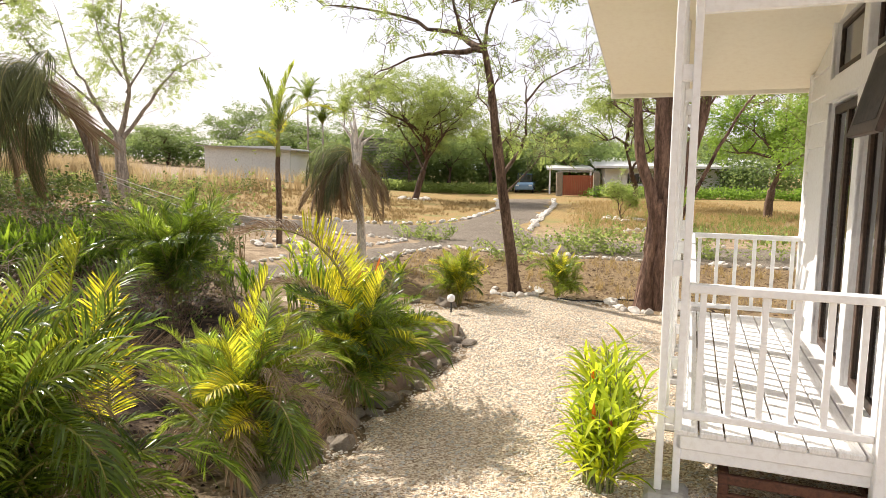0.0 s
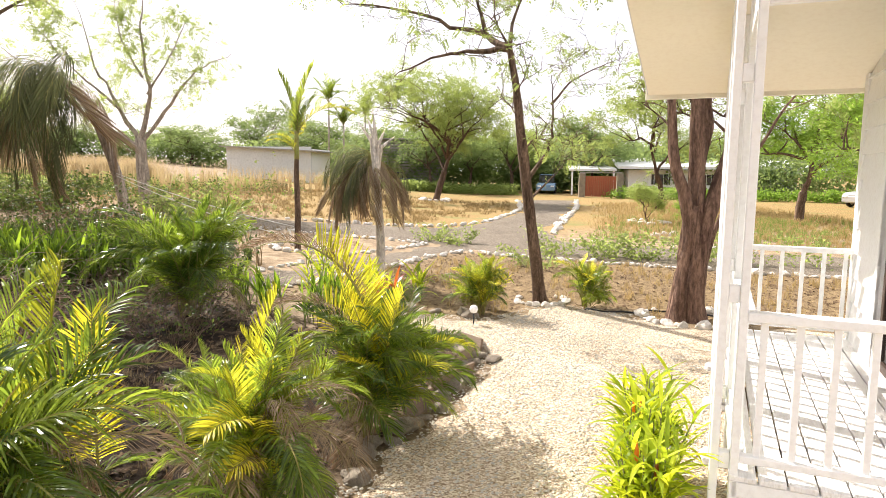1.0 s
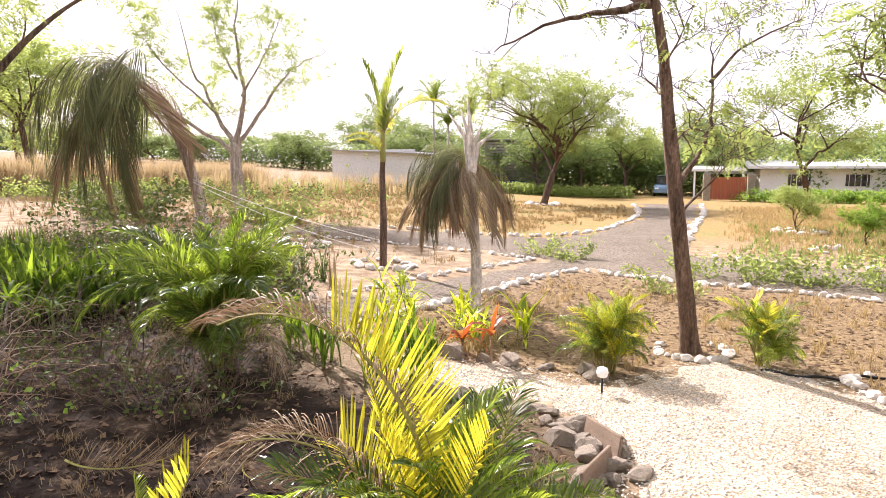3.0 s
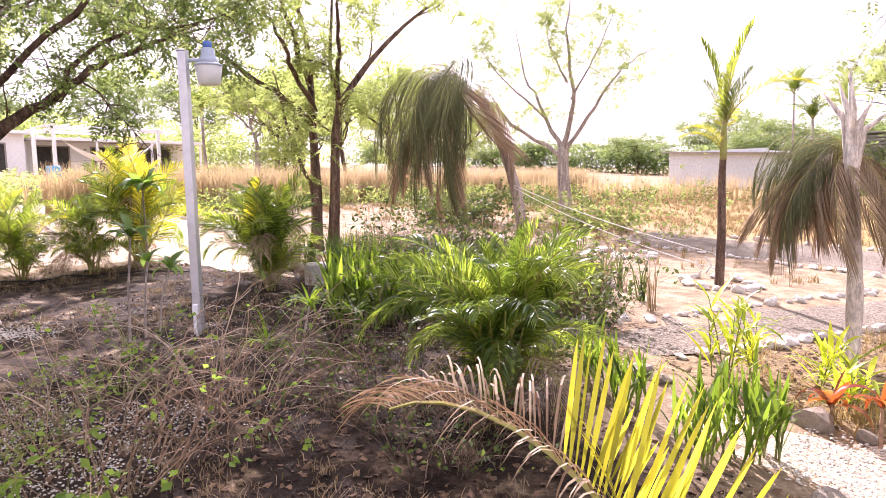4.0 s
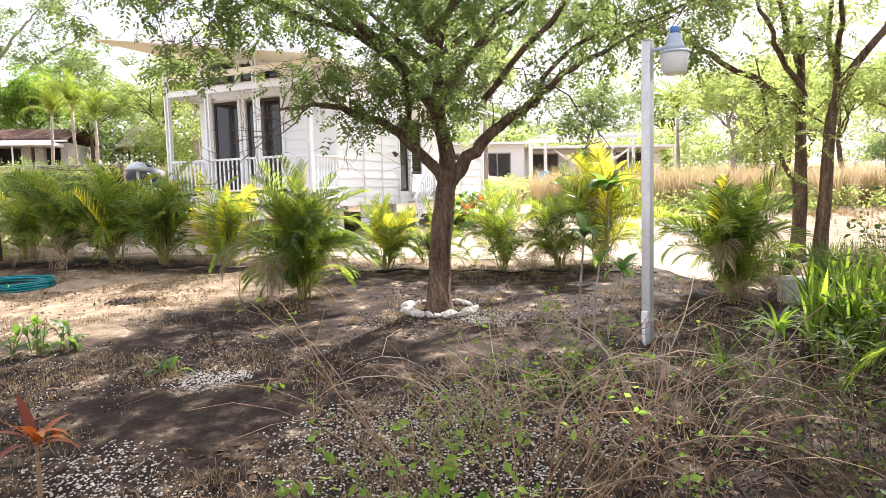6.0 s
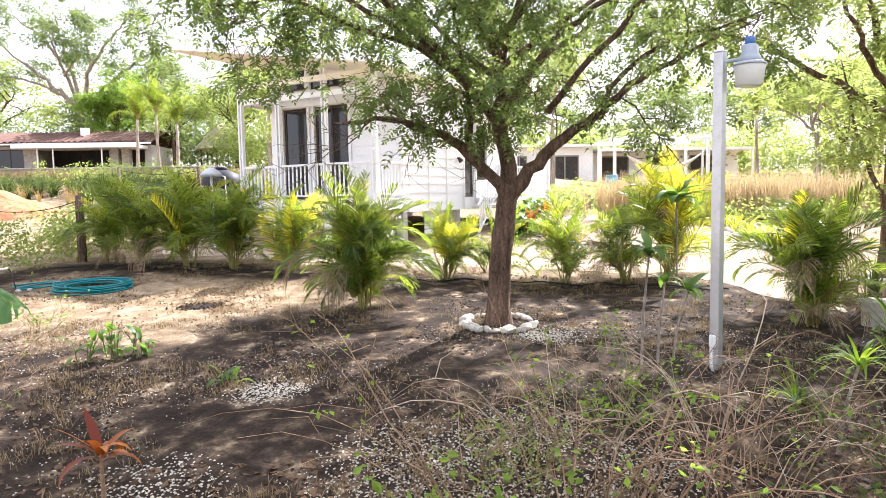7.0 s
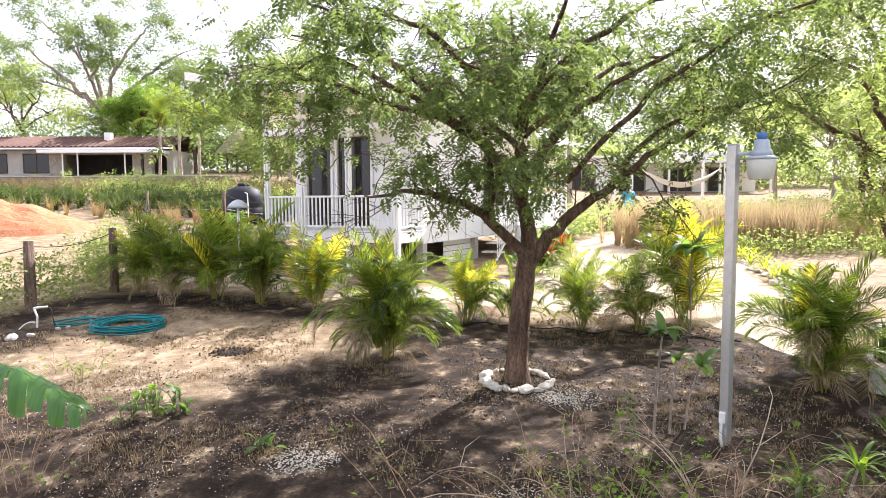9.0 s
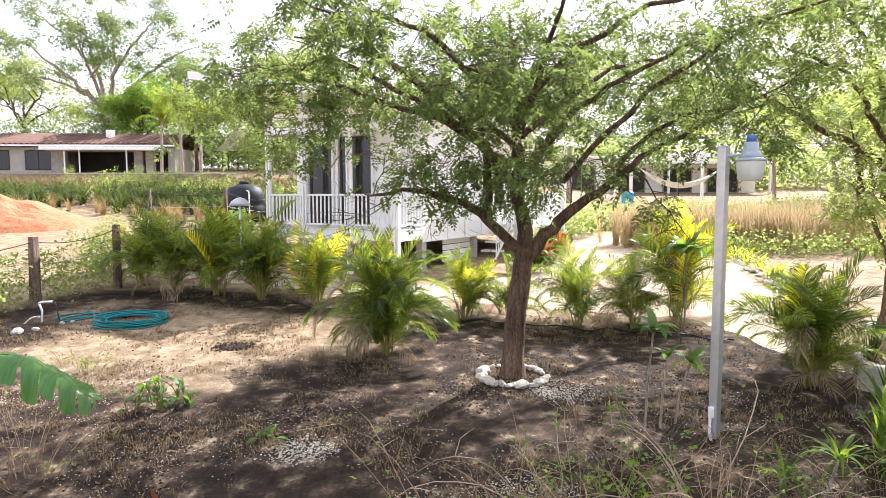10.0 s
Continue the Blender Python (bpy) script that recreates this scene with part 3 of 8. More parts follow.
    part("floor_slab", block(wide + 0.1, 5.2, 0.1, run, deck - 0.1, deck - 0.01), M_DARKWOOD, h)
    for y0, y1 in doors:
        glazed(h, "glass_door", wide + 0.04, y0 + 0.03, y1 - 0.03, deck + 0.02, deck + 2.1, 0.025, M_DARKWOOD, M_GLASS, "x", 0.07, [(y0 + y1) / 2])
        glazed(h, "clerestory", wide + 0.04, y0 + 0.03, y1 - 0.03, deck + 2.38, deck + 2.78, 0.02, M_DARKWOOD, M_GLASS, "x", 0.04)
        for s in (y0 - 0.08, y1):
            part("door_trim", block(wide - 0.035, wide - 0.001, s, s + 0.08, deck, deck + 2.9), M_WHITE, h)
    part("door_head", block(wide - 0.045, wide - 0.002, 0.25, 2.6, deck + 2.13, deck + 2.32), M_WHITE, h)
    sash = part("awning_sash", block(-0.02, 0.02, 0.02, 0.72, -0.55, 0.0), M_DARKWOOD, h, "dark awning window propped open")
    sash.matrix_local = pose(wide - 0.06, 0, deck + 2.28, 0, 14, 0)
    part("sash_pane", block(-0.024, -0.021, 0.09, 0.65, -0.48, -0.07), M_CURTAIN, sash)
    part("corner_trim", block(wide - 0.034, wide + 0.0, run - 0.02, run + 0.12, deck, soffit(0, run) - 0.02), M_WHITE, h)
    return h


veranda_house()


def cottage():
    """The second house: local y runs along its veranda, x points out from it."""
    x0, y0 = -18.19, 0.63
    base = gz(-17.0, 3.0)
    h = thing("cottage", pose(x0, y0, base, 0, 0, -33.4), "white weatherboard cottage on stilts with a tall veranda and glazed doors", "house")
    deck = 2.13 - base
    run, wide, deep = 4.18, 1.1, 8.0

    def eave(x, y):
        return deck + 3.64 - 0.165 * y
    slope_slab("roof", -deep - 0.9, 0.95, -1.9, run + 0.5, lambda x, y: eave(x, y) + 0.03, 0.13, M_ROOF, h, "white metal shed roof")
    slope_slab("soffit", -deep - 0.85, 0.9, -1.86, run + 0.46, eave, 0.02, M_CREAM, h, "cream soffit")
    slope_slab("fascia", 0.951, 0.975, -1.92, run + 0.52, lambda x, y: eave(x, y) - 0.03, 0.21, M_WHITE, h, "white fascia board")
    n = 8
    for i in range(n):
        w = (wide + 0.05) / n
        part("deck_board", block(-wide + i * w, -wide + (i + 1) * w - 0.012, -0.05, run + 0.05, deck - 0.03, deck, 0.004), M_DECK, h)
    for q in (block(-0.03, 0.02, 0, run, deck - 0.28, deck - 0.032), block(-wide, -0.03, -0.04, 0.0, deck - 0.28, deck - 0.032), block(-wide, -0.03, run, run + 0.04, deck - 0.28, deck - 0.032)):
        part("rim_joist", q, M_WHITE, h)
    posts = (0.0, 1.29, 2.75, run)
    for y in posts:
        twin_post(h, 0.0, y, -0.25, eave(0, y), along="y")
    part("tie_beam", block(-0.045, 0.045, 0.08, run - 0.08, deck + 2.42, deck + 2.56), M_WHITE, h)
    part("tie_beam", block(-wide, -0.06, -0.05, 0.05, deck + 2.42, deck + 2.56), M_WHITE, h)
    part("canopy_board", block(-wide, -0.05, 0.055, 0.6, deck + 2.45, deck + 2.5), M_WHITE, h)
    part("head_beam", block(-0.05, 0.05, 0.07, run - 0.07, eave(0, run) - 0.16, eave(0, run) - 0.02), M_CREAM, h)
    for a0, a1 in zip(posts, posts[1:]):
        railing(h, (0.0, a0 + 0.08), (0.0, a1 - 0.08), deck, 0.86, 0.13)
    railing(h, (-0.08, run), (-wide, run), deck, 0.86, 0.13)
    railing(h, (-0.08, 0.0), (-wide, 0.0), deck, 0.86, 0.13)
    doors = [(0.42, 1.28), (1.5, 2.62)]
    lights = [(0.42, 1.22, 2.86, 3.4), (1.38, 1.74, 2.86, 3.3), (1.92, 2.56, 2.86, 3.18)]
    ops = [(s0, s1, deck, deck + 2.4) for s0, s1 in doors] + [(s0, s1, deck + z0, deck + z1) for s0, s1, z0, z1 in lights]
    board_wall(h, "wall", (-wide, 0.0), (-wide, run), -1, deck - 0.3, eave(0, 0), eave(0, run), ops)
    side = [(deep - 4.92, deep - 4.32, deck, deck + 2.1), (deep - 5.8, deep - 5.1, deck + 0.5, deck + 2.1)]
    board_wall(h, "side_wall", (-deep, run), (-wide, run), 1, deck - 0.35, eave(0, run), eave(0, run), side)
    board_wall(h, "side_wall", (-deep, 0.0), (-wide, 0.0), -1, deck - 0.35, eave(0, 0), eave(0, 0))
    part("back_wall", block(-deep - 0.1, -deep, 0, run, deck - 0.35, eave(0, run)), M_WHITE, h)
    part("floor_slab", block(-deep, -wide, 0.1, run - 0.1, deck - 0.15, deck - 0.02), M_DARKWOOD, h)
    for s0, s1 in doors:
        glazed(h, "glass_door", -wide - 0.04, s0 + 0.03, s1 - 0.03, deck + 0.02, deck + 2.38, 0.025, M_DARKWOOD, M_GLASS, "x", 0.06, [(s0 + s1) / 2] if s1 - s0 > 1 else ())
        for s in (s0 - 0.07, s1):
            part("door_trim", block(-wide + 0.036, -wide + 0.06, s, s + 0.09, deck, deck + 2.84), M_WHITE, h)
    for s0, s1, z0, z1 in lights:
        glazed(h, "clerestory", -wide - 0.04, s0 + 0.02, s1 - 0.02, deck + z0 + 0.02, deck + z1 - 0.02, 0.02, M_DARKWOOD, M_GLASS, "x", 0.04)
    part("door_head", block(-wide + 0.036, -wide + 0.07, 0.3, 2.75, deck + 2.42, deck + 2.56), M_WHITE, h)
    part("light_sill", block(-wide + 0.062, -wide + 0.1, 0.3, 2.7, deck + 2.74, deck + 2.84), M_WHITE, h)
    part("corner_trim", block(-wide + 0.036, -wide + 0.06, run - 0.1, run + 0.02, deck - 0.3, eave(0, run) - 0.02), M_WHITE, h)
    glazed(h, "side_door", run - 0.04, -4.89, -4.35, deck + 0.02, deck + 2.08, 0.02, M_DARKWOOD, M_GLASS, "y", 0.06)
    glazed(h, "side_window", run - 0.04, -5.77, -5.13, deck + 0.53, deck + 2.07, 0.02, M_DARKWOOD, M_GLASS, "y", 0.06)
    for x in (-2.35, -3.3, -4.28, -5.02):
        part("batten", block(x, x + 0.07, run + 0.036, run + 0.06, deck - 0.35, eave(0, run) - 0.02), M_WHITE, h)
    tube("wall_lamp", [(-3.85, run + 0.05, deck + 1.08), (-3.85, run + 0.1, deck + 1.06), (-3.85, run + 0.17, deck + 0.98)], [0.02, 0.045, 0.07], M_DARKWOOD, h, 10, "small dark outdoor wall light")
    # boards under the side wall
    for k in range(4):
        part("skirt_board", block(-4.3, -2.4, run - 0.2, run - 0.17, deck - 0.5 - 0.16 * k, deck - 0.36 - 0.16 * k), M_WHITE, h)
    # side porch and steps
    px0, px1, py1 = -7.6, -4.9, run + 1.32
    part("porch_floor", block(px0, px1, run + 0.07, py1, deck - 0.12, deck - 0.03), M_DECK, h)
    part("porch_skirt", block(px1 - 0.03, px1, run + 0.8, py1, deck - 0.6, deck - 0.125), M_WHITE, h)
    board_wall(h, "porch_panel", (px0, py1 - 0.05), (px1 - 1.0, py1 - 0.05), 1, deck - 0.5, deck + 0.9, deck + 0.9, (), 0.06)
    railing(h, (px1 - 0.95, py1 - 0.08), (px1 - 0.1, py1 - 0.08), deck, 0.86, 0.13)
    railing(h, (px1 - 0.05, run + 0.85), (px1 - 0.05, py1 - 0.1), deck, 0.86, 0.13)
    for x, y in ((px1, run + 0.8), (px1, py1), (px0 + 0.09, py1)):
        part("porch_post", block(x - 0.09, x, y - 0.045, y + 0.045, -0.2, deck + (2.45 if y > run + 1 else 0.9)), M_WHITE, h)
    slope_slab("porch_roof", -8.4, -4.5, run + 0.5, run + 1.7, lambda x, y: deck + 2.86 - 0.3 * (y - run), 0.1, M_ROOF, h, "white porch roof")
    steps = 4
    for i in range(steps):
        z = deck - 0.03 - (i + 1) * (deck + 0.1) / (steps + 1)
        part("step", block(px1 + i * 0.27, px1 + (i + 1) * 0.27 + 0.02, run + 0.1, run + 0.72, z - 0.05, z), M_DECK, h)
    railing(h, (px1, run + 0.76), (px1 + 1.2, run + 0.76), deck, 0.86, 0.13, drop=deck - 0.05)
    for x, y in ((-1.2, 0.1), (-1.2, run - 0.1), (-4.0, run - 0.12), (-7.8, run - 0.1), (-7.8, 0.1), (-4.0, 0.1)):
        part("stilt", block(x - 0.1, x + 0.1, y - 0.1, y + 0.1, -0.4, deck - 0.1), M_CONCRETE, h)
    return h


cottage()


# ---- plants ----
def frond_mesh(name, length, rise, fall, width, pairs, mat, seed, leaf_w=0.022, droop=0.35, spread=55, start=0.16, thin=0.0, keel=0.35, dry_from=2.0, bend=1.35, stalk=0.011):
    """A feather palm leaf: arched stalk along +x with two rows of leaflets."""
    rng = random.Random(seed)
    pts, p, segs = [Vector((0, 0, 0))], Vector((0, 0, 0)), 14
    for i in range(segs):
        e = radians(rise + (fall - rise) * ((i + 0.5) / segs) ** bend)
        p = p + Vector((math.cos(e), 0.015 * rng.uniform(-1, 1), math.sin(e))) * (length / segs)
        pts.append(p)
    v, f = [], []
    tube_data(v, f, pts, [stalk * length * (1 - 0.8 * i / segs) for i in range(segs + 1)], 4)
    kinds = [1] * len(f)
    for i in range(pairs):
        s = start + (1 - start) * (i + 0.5) / pairs
        if thin and rng.random() < thin:
            continue
        k = min(int(s * segs), segs - 1)
        o = pts[k].lerp(pts[k + 1], s * segs - k)
        fwd = (pts[k + 1] - pts[k]).normalized()
        up = Vector((0, 1, 0)).cross(fwd) * -1
        size = (1.15 if dry_from < 1 and s > dry_from else 1.0) * width * (0.35 + 0.65 * math.sin(math.pi * min(1, 0.12 + 0.86 * s)) ** 0.7) * rng.uniform(0.88, 1.08)
        for side in (-1, 1):
            ang = radians(spread - 22 * s + rng.uniform(-6, 6))
            dried = s > dry_from or (dry_from < 1 and side > 0 and s > dry_from * 0.4)
            dip = droop + (0.85 if dried else 0)
            lift = keel if not dried else 0.95
            ang = ang * (0.85 if dried else 1)
            d = (fwd * math.cos(ang) + Vector((0, side, 0)) * math.sin(ang) + up * (lift + rng.uniform(-0.1, 0.1))).normalized()
            w = (fwd.cross(d).cross(d).normalized() + Vector((rng.gauss(0, 0.3), rng.gauss(0, 0.3), rng.gauss(0, 0.3)))).normalized() * leaf_w * (0.5 if dried else 1)
            fall_end = dip * rng.uniform(0.55, 0.95)
            b0 = len(v)
            v += [o - w * 0.3, o + w * 0.3]
            steps = ((0.35, 1.0), (0.62, 0.92), (0.84, 0.66)) if not dried else ((0.2, 1.0), (0.4, 1.0), (0.58, 0.9), (0.74, 0.8), (0.88, 0.6))
            for q, g in steps:
                c = o + d * size * q * 0.94 - Vector((0, 0, fall_end * size * q ** 2.2))
                v += [c - w * g, c + w * g]
            v.append(o + d * size * 0.94 - Vector((0, 0, fall_end * size)))
            n = 2 * len(steps)
            kinds += [2 if dried else 0] * (len(steps) + 1)
            f += [(b0 + k, b0 + k + 1, b0 + k + 3, b0 + k + 2) for k in range(0, n, 2)] + [(b0 + n, b0 + n + 1, b0 + n + 2)]
    me = raw_mesh(name, v, f, mat)
    me.materials.append(M_RACHIS)
    me.materials.append(M_PALM_DRY)
    me.polygons.foreach_set("material_index", kinds)
    return me


ARECA = [frond_mesh("frond", 1.0, r, fl, w, 52, M_PALM, 10 + i, 0.0052, dr, 50, 0.16, 0.05, 0.42) for i, (r, fl, w, dr) in enumerate(
    [(90, 62, 0.31, 0.3), (88, 38, 0.32, 0.4), (85, 12, 0.33, 0.5), (82, -8, 0.33, 0.6), (78, -28, 0.32, 0.7), (70, -48, 0.31, 0.8), (88, 24, 0.33, 0.45), (84, 0, 0.33, 0.55), (60, -62, 0.29, 0.85)])]
ARECA_YELLOW = [frond_mesh("frond", 1.0, r, fl, w, 46, M_PALM_YELLOW, 30 + i, 0.0058, dr, 52, 0.14, 0.0, 0.42) for i, (r, fl, w, dr) in enumerate(
    [(90, 62, 0.32, 0.15), (86, 30, 0.32, 0.3), (80, 0, 0.32, 0.4)])]
ARECA_DRY = [frond_mesh("frond", 1.0, r, fl, w, 44, M_PALM_DRY, 50 + i, 0.0036, dr, 50, 0.14, 0.15) for i, (r, fl, w, dr) in enumerate(
    [(60, -65, 0.3, 0.9), (45, -80, 0.3, 1.0), (74, -30, 0.3, 0.8)])]


def areca(x, y, height, fronds, seed, yellow=0.15, dry=0.08, spread=1.0, lab="clump-forming areca palm with arching green fronds", long=1.0, full=1.8):
    """A clump of canes with arching feather fronds."""
    rng = random.Random(seed)
    p = thing("areca_palm", on_ground(x, y, rng.uniform(0, 360)), lab, "palm", "areca palms in the garden")
    canes = max(3, fronds // 4)
    for i in range(canes):
        w = rng.uniform(0, 2 * math.pi)
        r0, r1 = rng.uniform(0.02, 0.12), rng.uniform(0.1, 0.28) * spread
        hh = height * rng.uniform(0.35, 0.55)
        tube("cane", [(math.cos(w) * r0, math.sin(w) * r0, -0.05), (math.cos(w) * (r0 + r1) / 2, math.sin(w) * (r0 + r1) / 2, hh * 0.5), (math.cos(w) * r1, math.sin(w) * r1, hh)],
             [0.012, 0.01, 0.006], M_RACHIS, p, 5)
    heads = [(rng.uniform(0, 6.28), rng.uniform(0.02, 0.2) * spread, height * (0.05 + 0.42 * (k + rng.random()) / canes)) for k in range(canes)]
    fronds = int(fronds * full)
    for i in range(fronds):
        k = rng.random()
        pool = ARECA_DRY if k < dry else (ARECA_YELLOW if k < dry + yellow else ARECA)
        me = rng.choice(pool)
        hw, r, hh = heads[i % canes]
        w = hw + rng.gauss(0, 1.5)
        size = long * height * rng.uniform(0.42, 0.72) * (1.0 if hh < height * 0.35 else 0.85)
        m = Matrix.Translation((math.cos(hw) * r, math.sin(hw) * r, hh)) @ Matrix.Rotation(w, 4, "Z") @ Matrix.Rotation(rng.uniform(-0.2, 0.2), 4, "Y") @ Matrix.Rotation(rng.uniform(-0.6, 0.6), 4, "X") @ Matrix.Scale(size, 4)
        piece("frond", me, p, m)
    # old low fronds and shoots that hide the foot of the clump
    for i in range(max(8, fronds // 4)):
        w = rng.uniform(0, 6.28)
        pool = ARECA_DRY if rng.random() < 0.18 + dry else ARECA
        me = rng.choice(pool[3:] if pool is ARECA else pool)
        m = Matrix.Translation((math.cos(w) * 0.05, math.sin(w) * 0.05, height * rng.uniform(0.0, 0.14))) @ Matrix.Rotation(w, 4, "Z") @ Matrix.Rotation(rng.uniform(-0.1, 0.35), 4, "Y") @ Matrix.Rotation(rng.uniform(-0.7, 0.7), 4, "X") @ Matrix.Scale(long * height * rng.uniform(0.38, 0.56), 4)
        piece("frond", me, p, m)
    return p


def leaf_cloud(points, dirs, rng, size, aspect=0.42, fold=0.25):
    """Small pointed leaves, each at a point and along a direction."""
    v, f = [], []
    for p, d in zip(points, dirs):
        s = size * rng.uniform(0.6, 1.25)
        side = d.cross(Vector((rng.uniform(-1, 1), rng.uniform(-1, 1), rng.uniform(0.2, 1.4)))).normalized()
        up = side.cross(d).normalized()
        b = len(v)
        v += [p, p + d * s * 0.5 + side * s * aspect * 0.5 + up * s * fold * 0.2, p + d * s - up * s * fold * 0.3, p + d * s * 0.5 - side * s * aspect * 0.5 + up * s * fold * 0.2]
        f += [(b, b + 1, b + 2), (b, b + 2, b + 3)]
    return v, f


def leaf_sprays(points, dirs, rng, size, pairs=5, aspect=0.36):
    """Feathered leaves: each a drooping stalk with rows of small leaflets."""
    v, f = [], []
    for p, d in zip(points, dirs):
        ll = size * rng.uniform(1.6, 2.7)
        side = d.cross(Vector((rng.gauss(0, 0.35), rng.gauss(0, 0.35), 1))).normalized()
        up = side.cross(d).normalized()
        sag = rng.uniform(0.15, 0.5)
        n = pairs + rng.randint(-1, 1)
        for k in range(n):
            s = 0.22 + 0.7 * k / max(1, n - 1)
            o = p + d * ll * s - Vector((0, 0, sag * ll * s * s))
            g = size * (0.62 + 0.5 * math.sin(math.pi * (0.2 + 0.65 * s))) * rng.uniform(0.8, 1.1)
            for q in (-1, 1):
                e = (side * q + d * 0.45 + up * rng.uniform(-0.35, 0.15)).normalized() * g * 0.72
                c = (d - side * q * 0.3 + up * rng.uniform(-0.4, 0.4)).normalized() * g * aspect * 0.5
                b = len(v)
                v += [o, o + e * 0.5 + c, o + e - Vector((0, 0, 0.12 * g)), o + e * 0.5 - c]
                f.append((b, b + 1, b + 2, b + 3))
        o = p + d * ll * 0.95 - Vector((0, 0, sag * ll * 0.9))
        e, c = (d - Vector((0, 0, sag))).normalized() * size * 0.7, side * size * aspect * 0.5
        b = len(v)
        v += [o, o + e * 0.5 + c, o + e, o + e * 0.5 - c]
        f.append((b, b + 1, b + 2, b + 3))
    return v, f


def tree(name, m, limbs, lab, bark, leaf, seed, leaf_size=0.09, twigs=5, twig_len=0.9, per_twig=26, levels=2, group="", sides=8, bare=0.0, up=0.25, reach=0.35, category="tree", kinks=0.009, sprays=0.0, least=0.0):
    """Limbs are (points, radius at the start, radius at the end) in the tree's own metres; twigs and leaves grow from them."""
    rng = random.Random(seed)
    t = thing(name, m, lab, category, group)
    bv, bf, lp, ld = [], [], [], []
    trunk_r = limbs[0][1]

    def sprout(pts, radius, length, level):
        n = twigs if level == levels else max(3, twigs - 1)
        for i in range(n):
            s = reach + (1 - reach) * (i + rng.random()) / n
            k = min(int(s * (len(pts) - 1)), len(pts) - 2)
            o = pts[k].lerp(pts[k + 1], s * (len(pts) - 1) - k)
            along = (pts[k + 1] - pts[k]).normalized()
            out = Vector((rng.gauss(0, 1), rng.gauss(0, 1), rng.gauss(up, 0.6))).normalized()
            d = (along * 0.55 + out).normalized()
            ll = length * rng.uniform(0.55, 1.2)
            q, p = [o], o
            for j in range(4):
                d = (d + Vector((rng.gauss(0, 0.22), rng.gauss(0, 0.22), rng.gauss(0.03, 0.18)))).normalized()
                p = p + d * ll / 4
                q.append(p)
            r = max(0.004, radius * rng.uniform(0.4, 0.6))
            tube_data(bv, bf, q, [r, r * 0.85, r * 0.65, r * 0.45, r * 0.2], 4, False)
            if level > 1:
                sprout(q, r, length * 0.58, level - 1)
            if level <= 2 and rng.random() > bare:
                cnt = per_twig if level == 1 else per_twig // 3
                if sprays:
                    cnt = max(1, cnt // 3)
                for _ in range(cnt):
                    z = rng.uniform(0.25, 1.08)
                    kk = min(int(z * 4), 3)
                    c = q[kk].lerp(q[kk + 1], z * 4 - kk)
                    lp.append(c + Vector((rng.gauss(0, 1), rng.gauss(0, 1), rng.gauss(-0.25, 0.7))) * leaf_size * 0.65)
                    ld.append((Vector((rng.gauss(0, 1), rng.gauss(0, 1), rng.gauss(-0.55, 0.5))) + d * 0.6).normalized())
    for pts, r0, r1 in limbs:
        c = smooth_line(pts, 5)
        n = len(c)
        if pts[0][2] > 0.01:
            kink = kinks * sum((q - p).length for p, q in zip(c, c[1:]))
            off = Vector((0, 0, 0))
            for i in range(2, n):
                off = off * 0.75 + Vector((rng.gauss(0, kink), rng.gauss(0, kink), rng.gauss(0, kink)))
                c[i] = c[i] + off
        rr = [r0 + (r1 * 0.5 - r0) * (i / (n - 1)) ** 0.8 for i in range(n)] if pts[0][2] > 0.01 or len(pts) > 4 else [r0 + (r1 - r0) * (i / (n - 1)) ** 0.8 for i in range(n)]
        if r0 > 0.06 and pts[0][2] <= 0.01:
            rr[0] *= 1.45
            rr[1] *= 1.15
        tube_data(bv, bf, c, rr, sides, True, 0.09, rng)
        if twigs and not (pts[0][2] <= 0.01 and pts[-1][2] < 3):
            sprout(c, min(0.035 if trunk_r < 0.2 else 0.05, max(r1 * 0.5, r0 * 0.25)), twig_len, levels)
    trunk = new("trunk", raw_mesh("trunk", bv, bf, bark, True))
    trunk.parent = t
    if lp:
        if least:
            kept = [k for k, p in enumerate(lp) if p.z > least + 0.8 * noise.noise(p * 0.9)]
            lp, ld = [lp[k] for k in kept], [ld[k] for k in kept]
        v, f = leaf_sprays(lp, ld, rng, sprays) if sprays else leaf_cloud(lp, ld, rng, leaf_size, 0.32)
        crown = new("crown", raw_mesh("crown", v, f, leaf))
        crown.parent = t
    return t


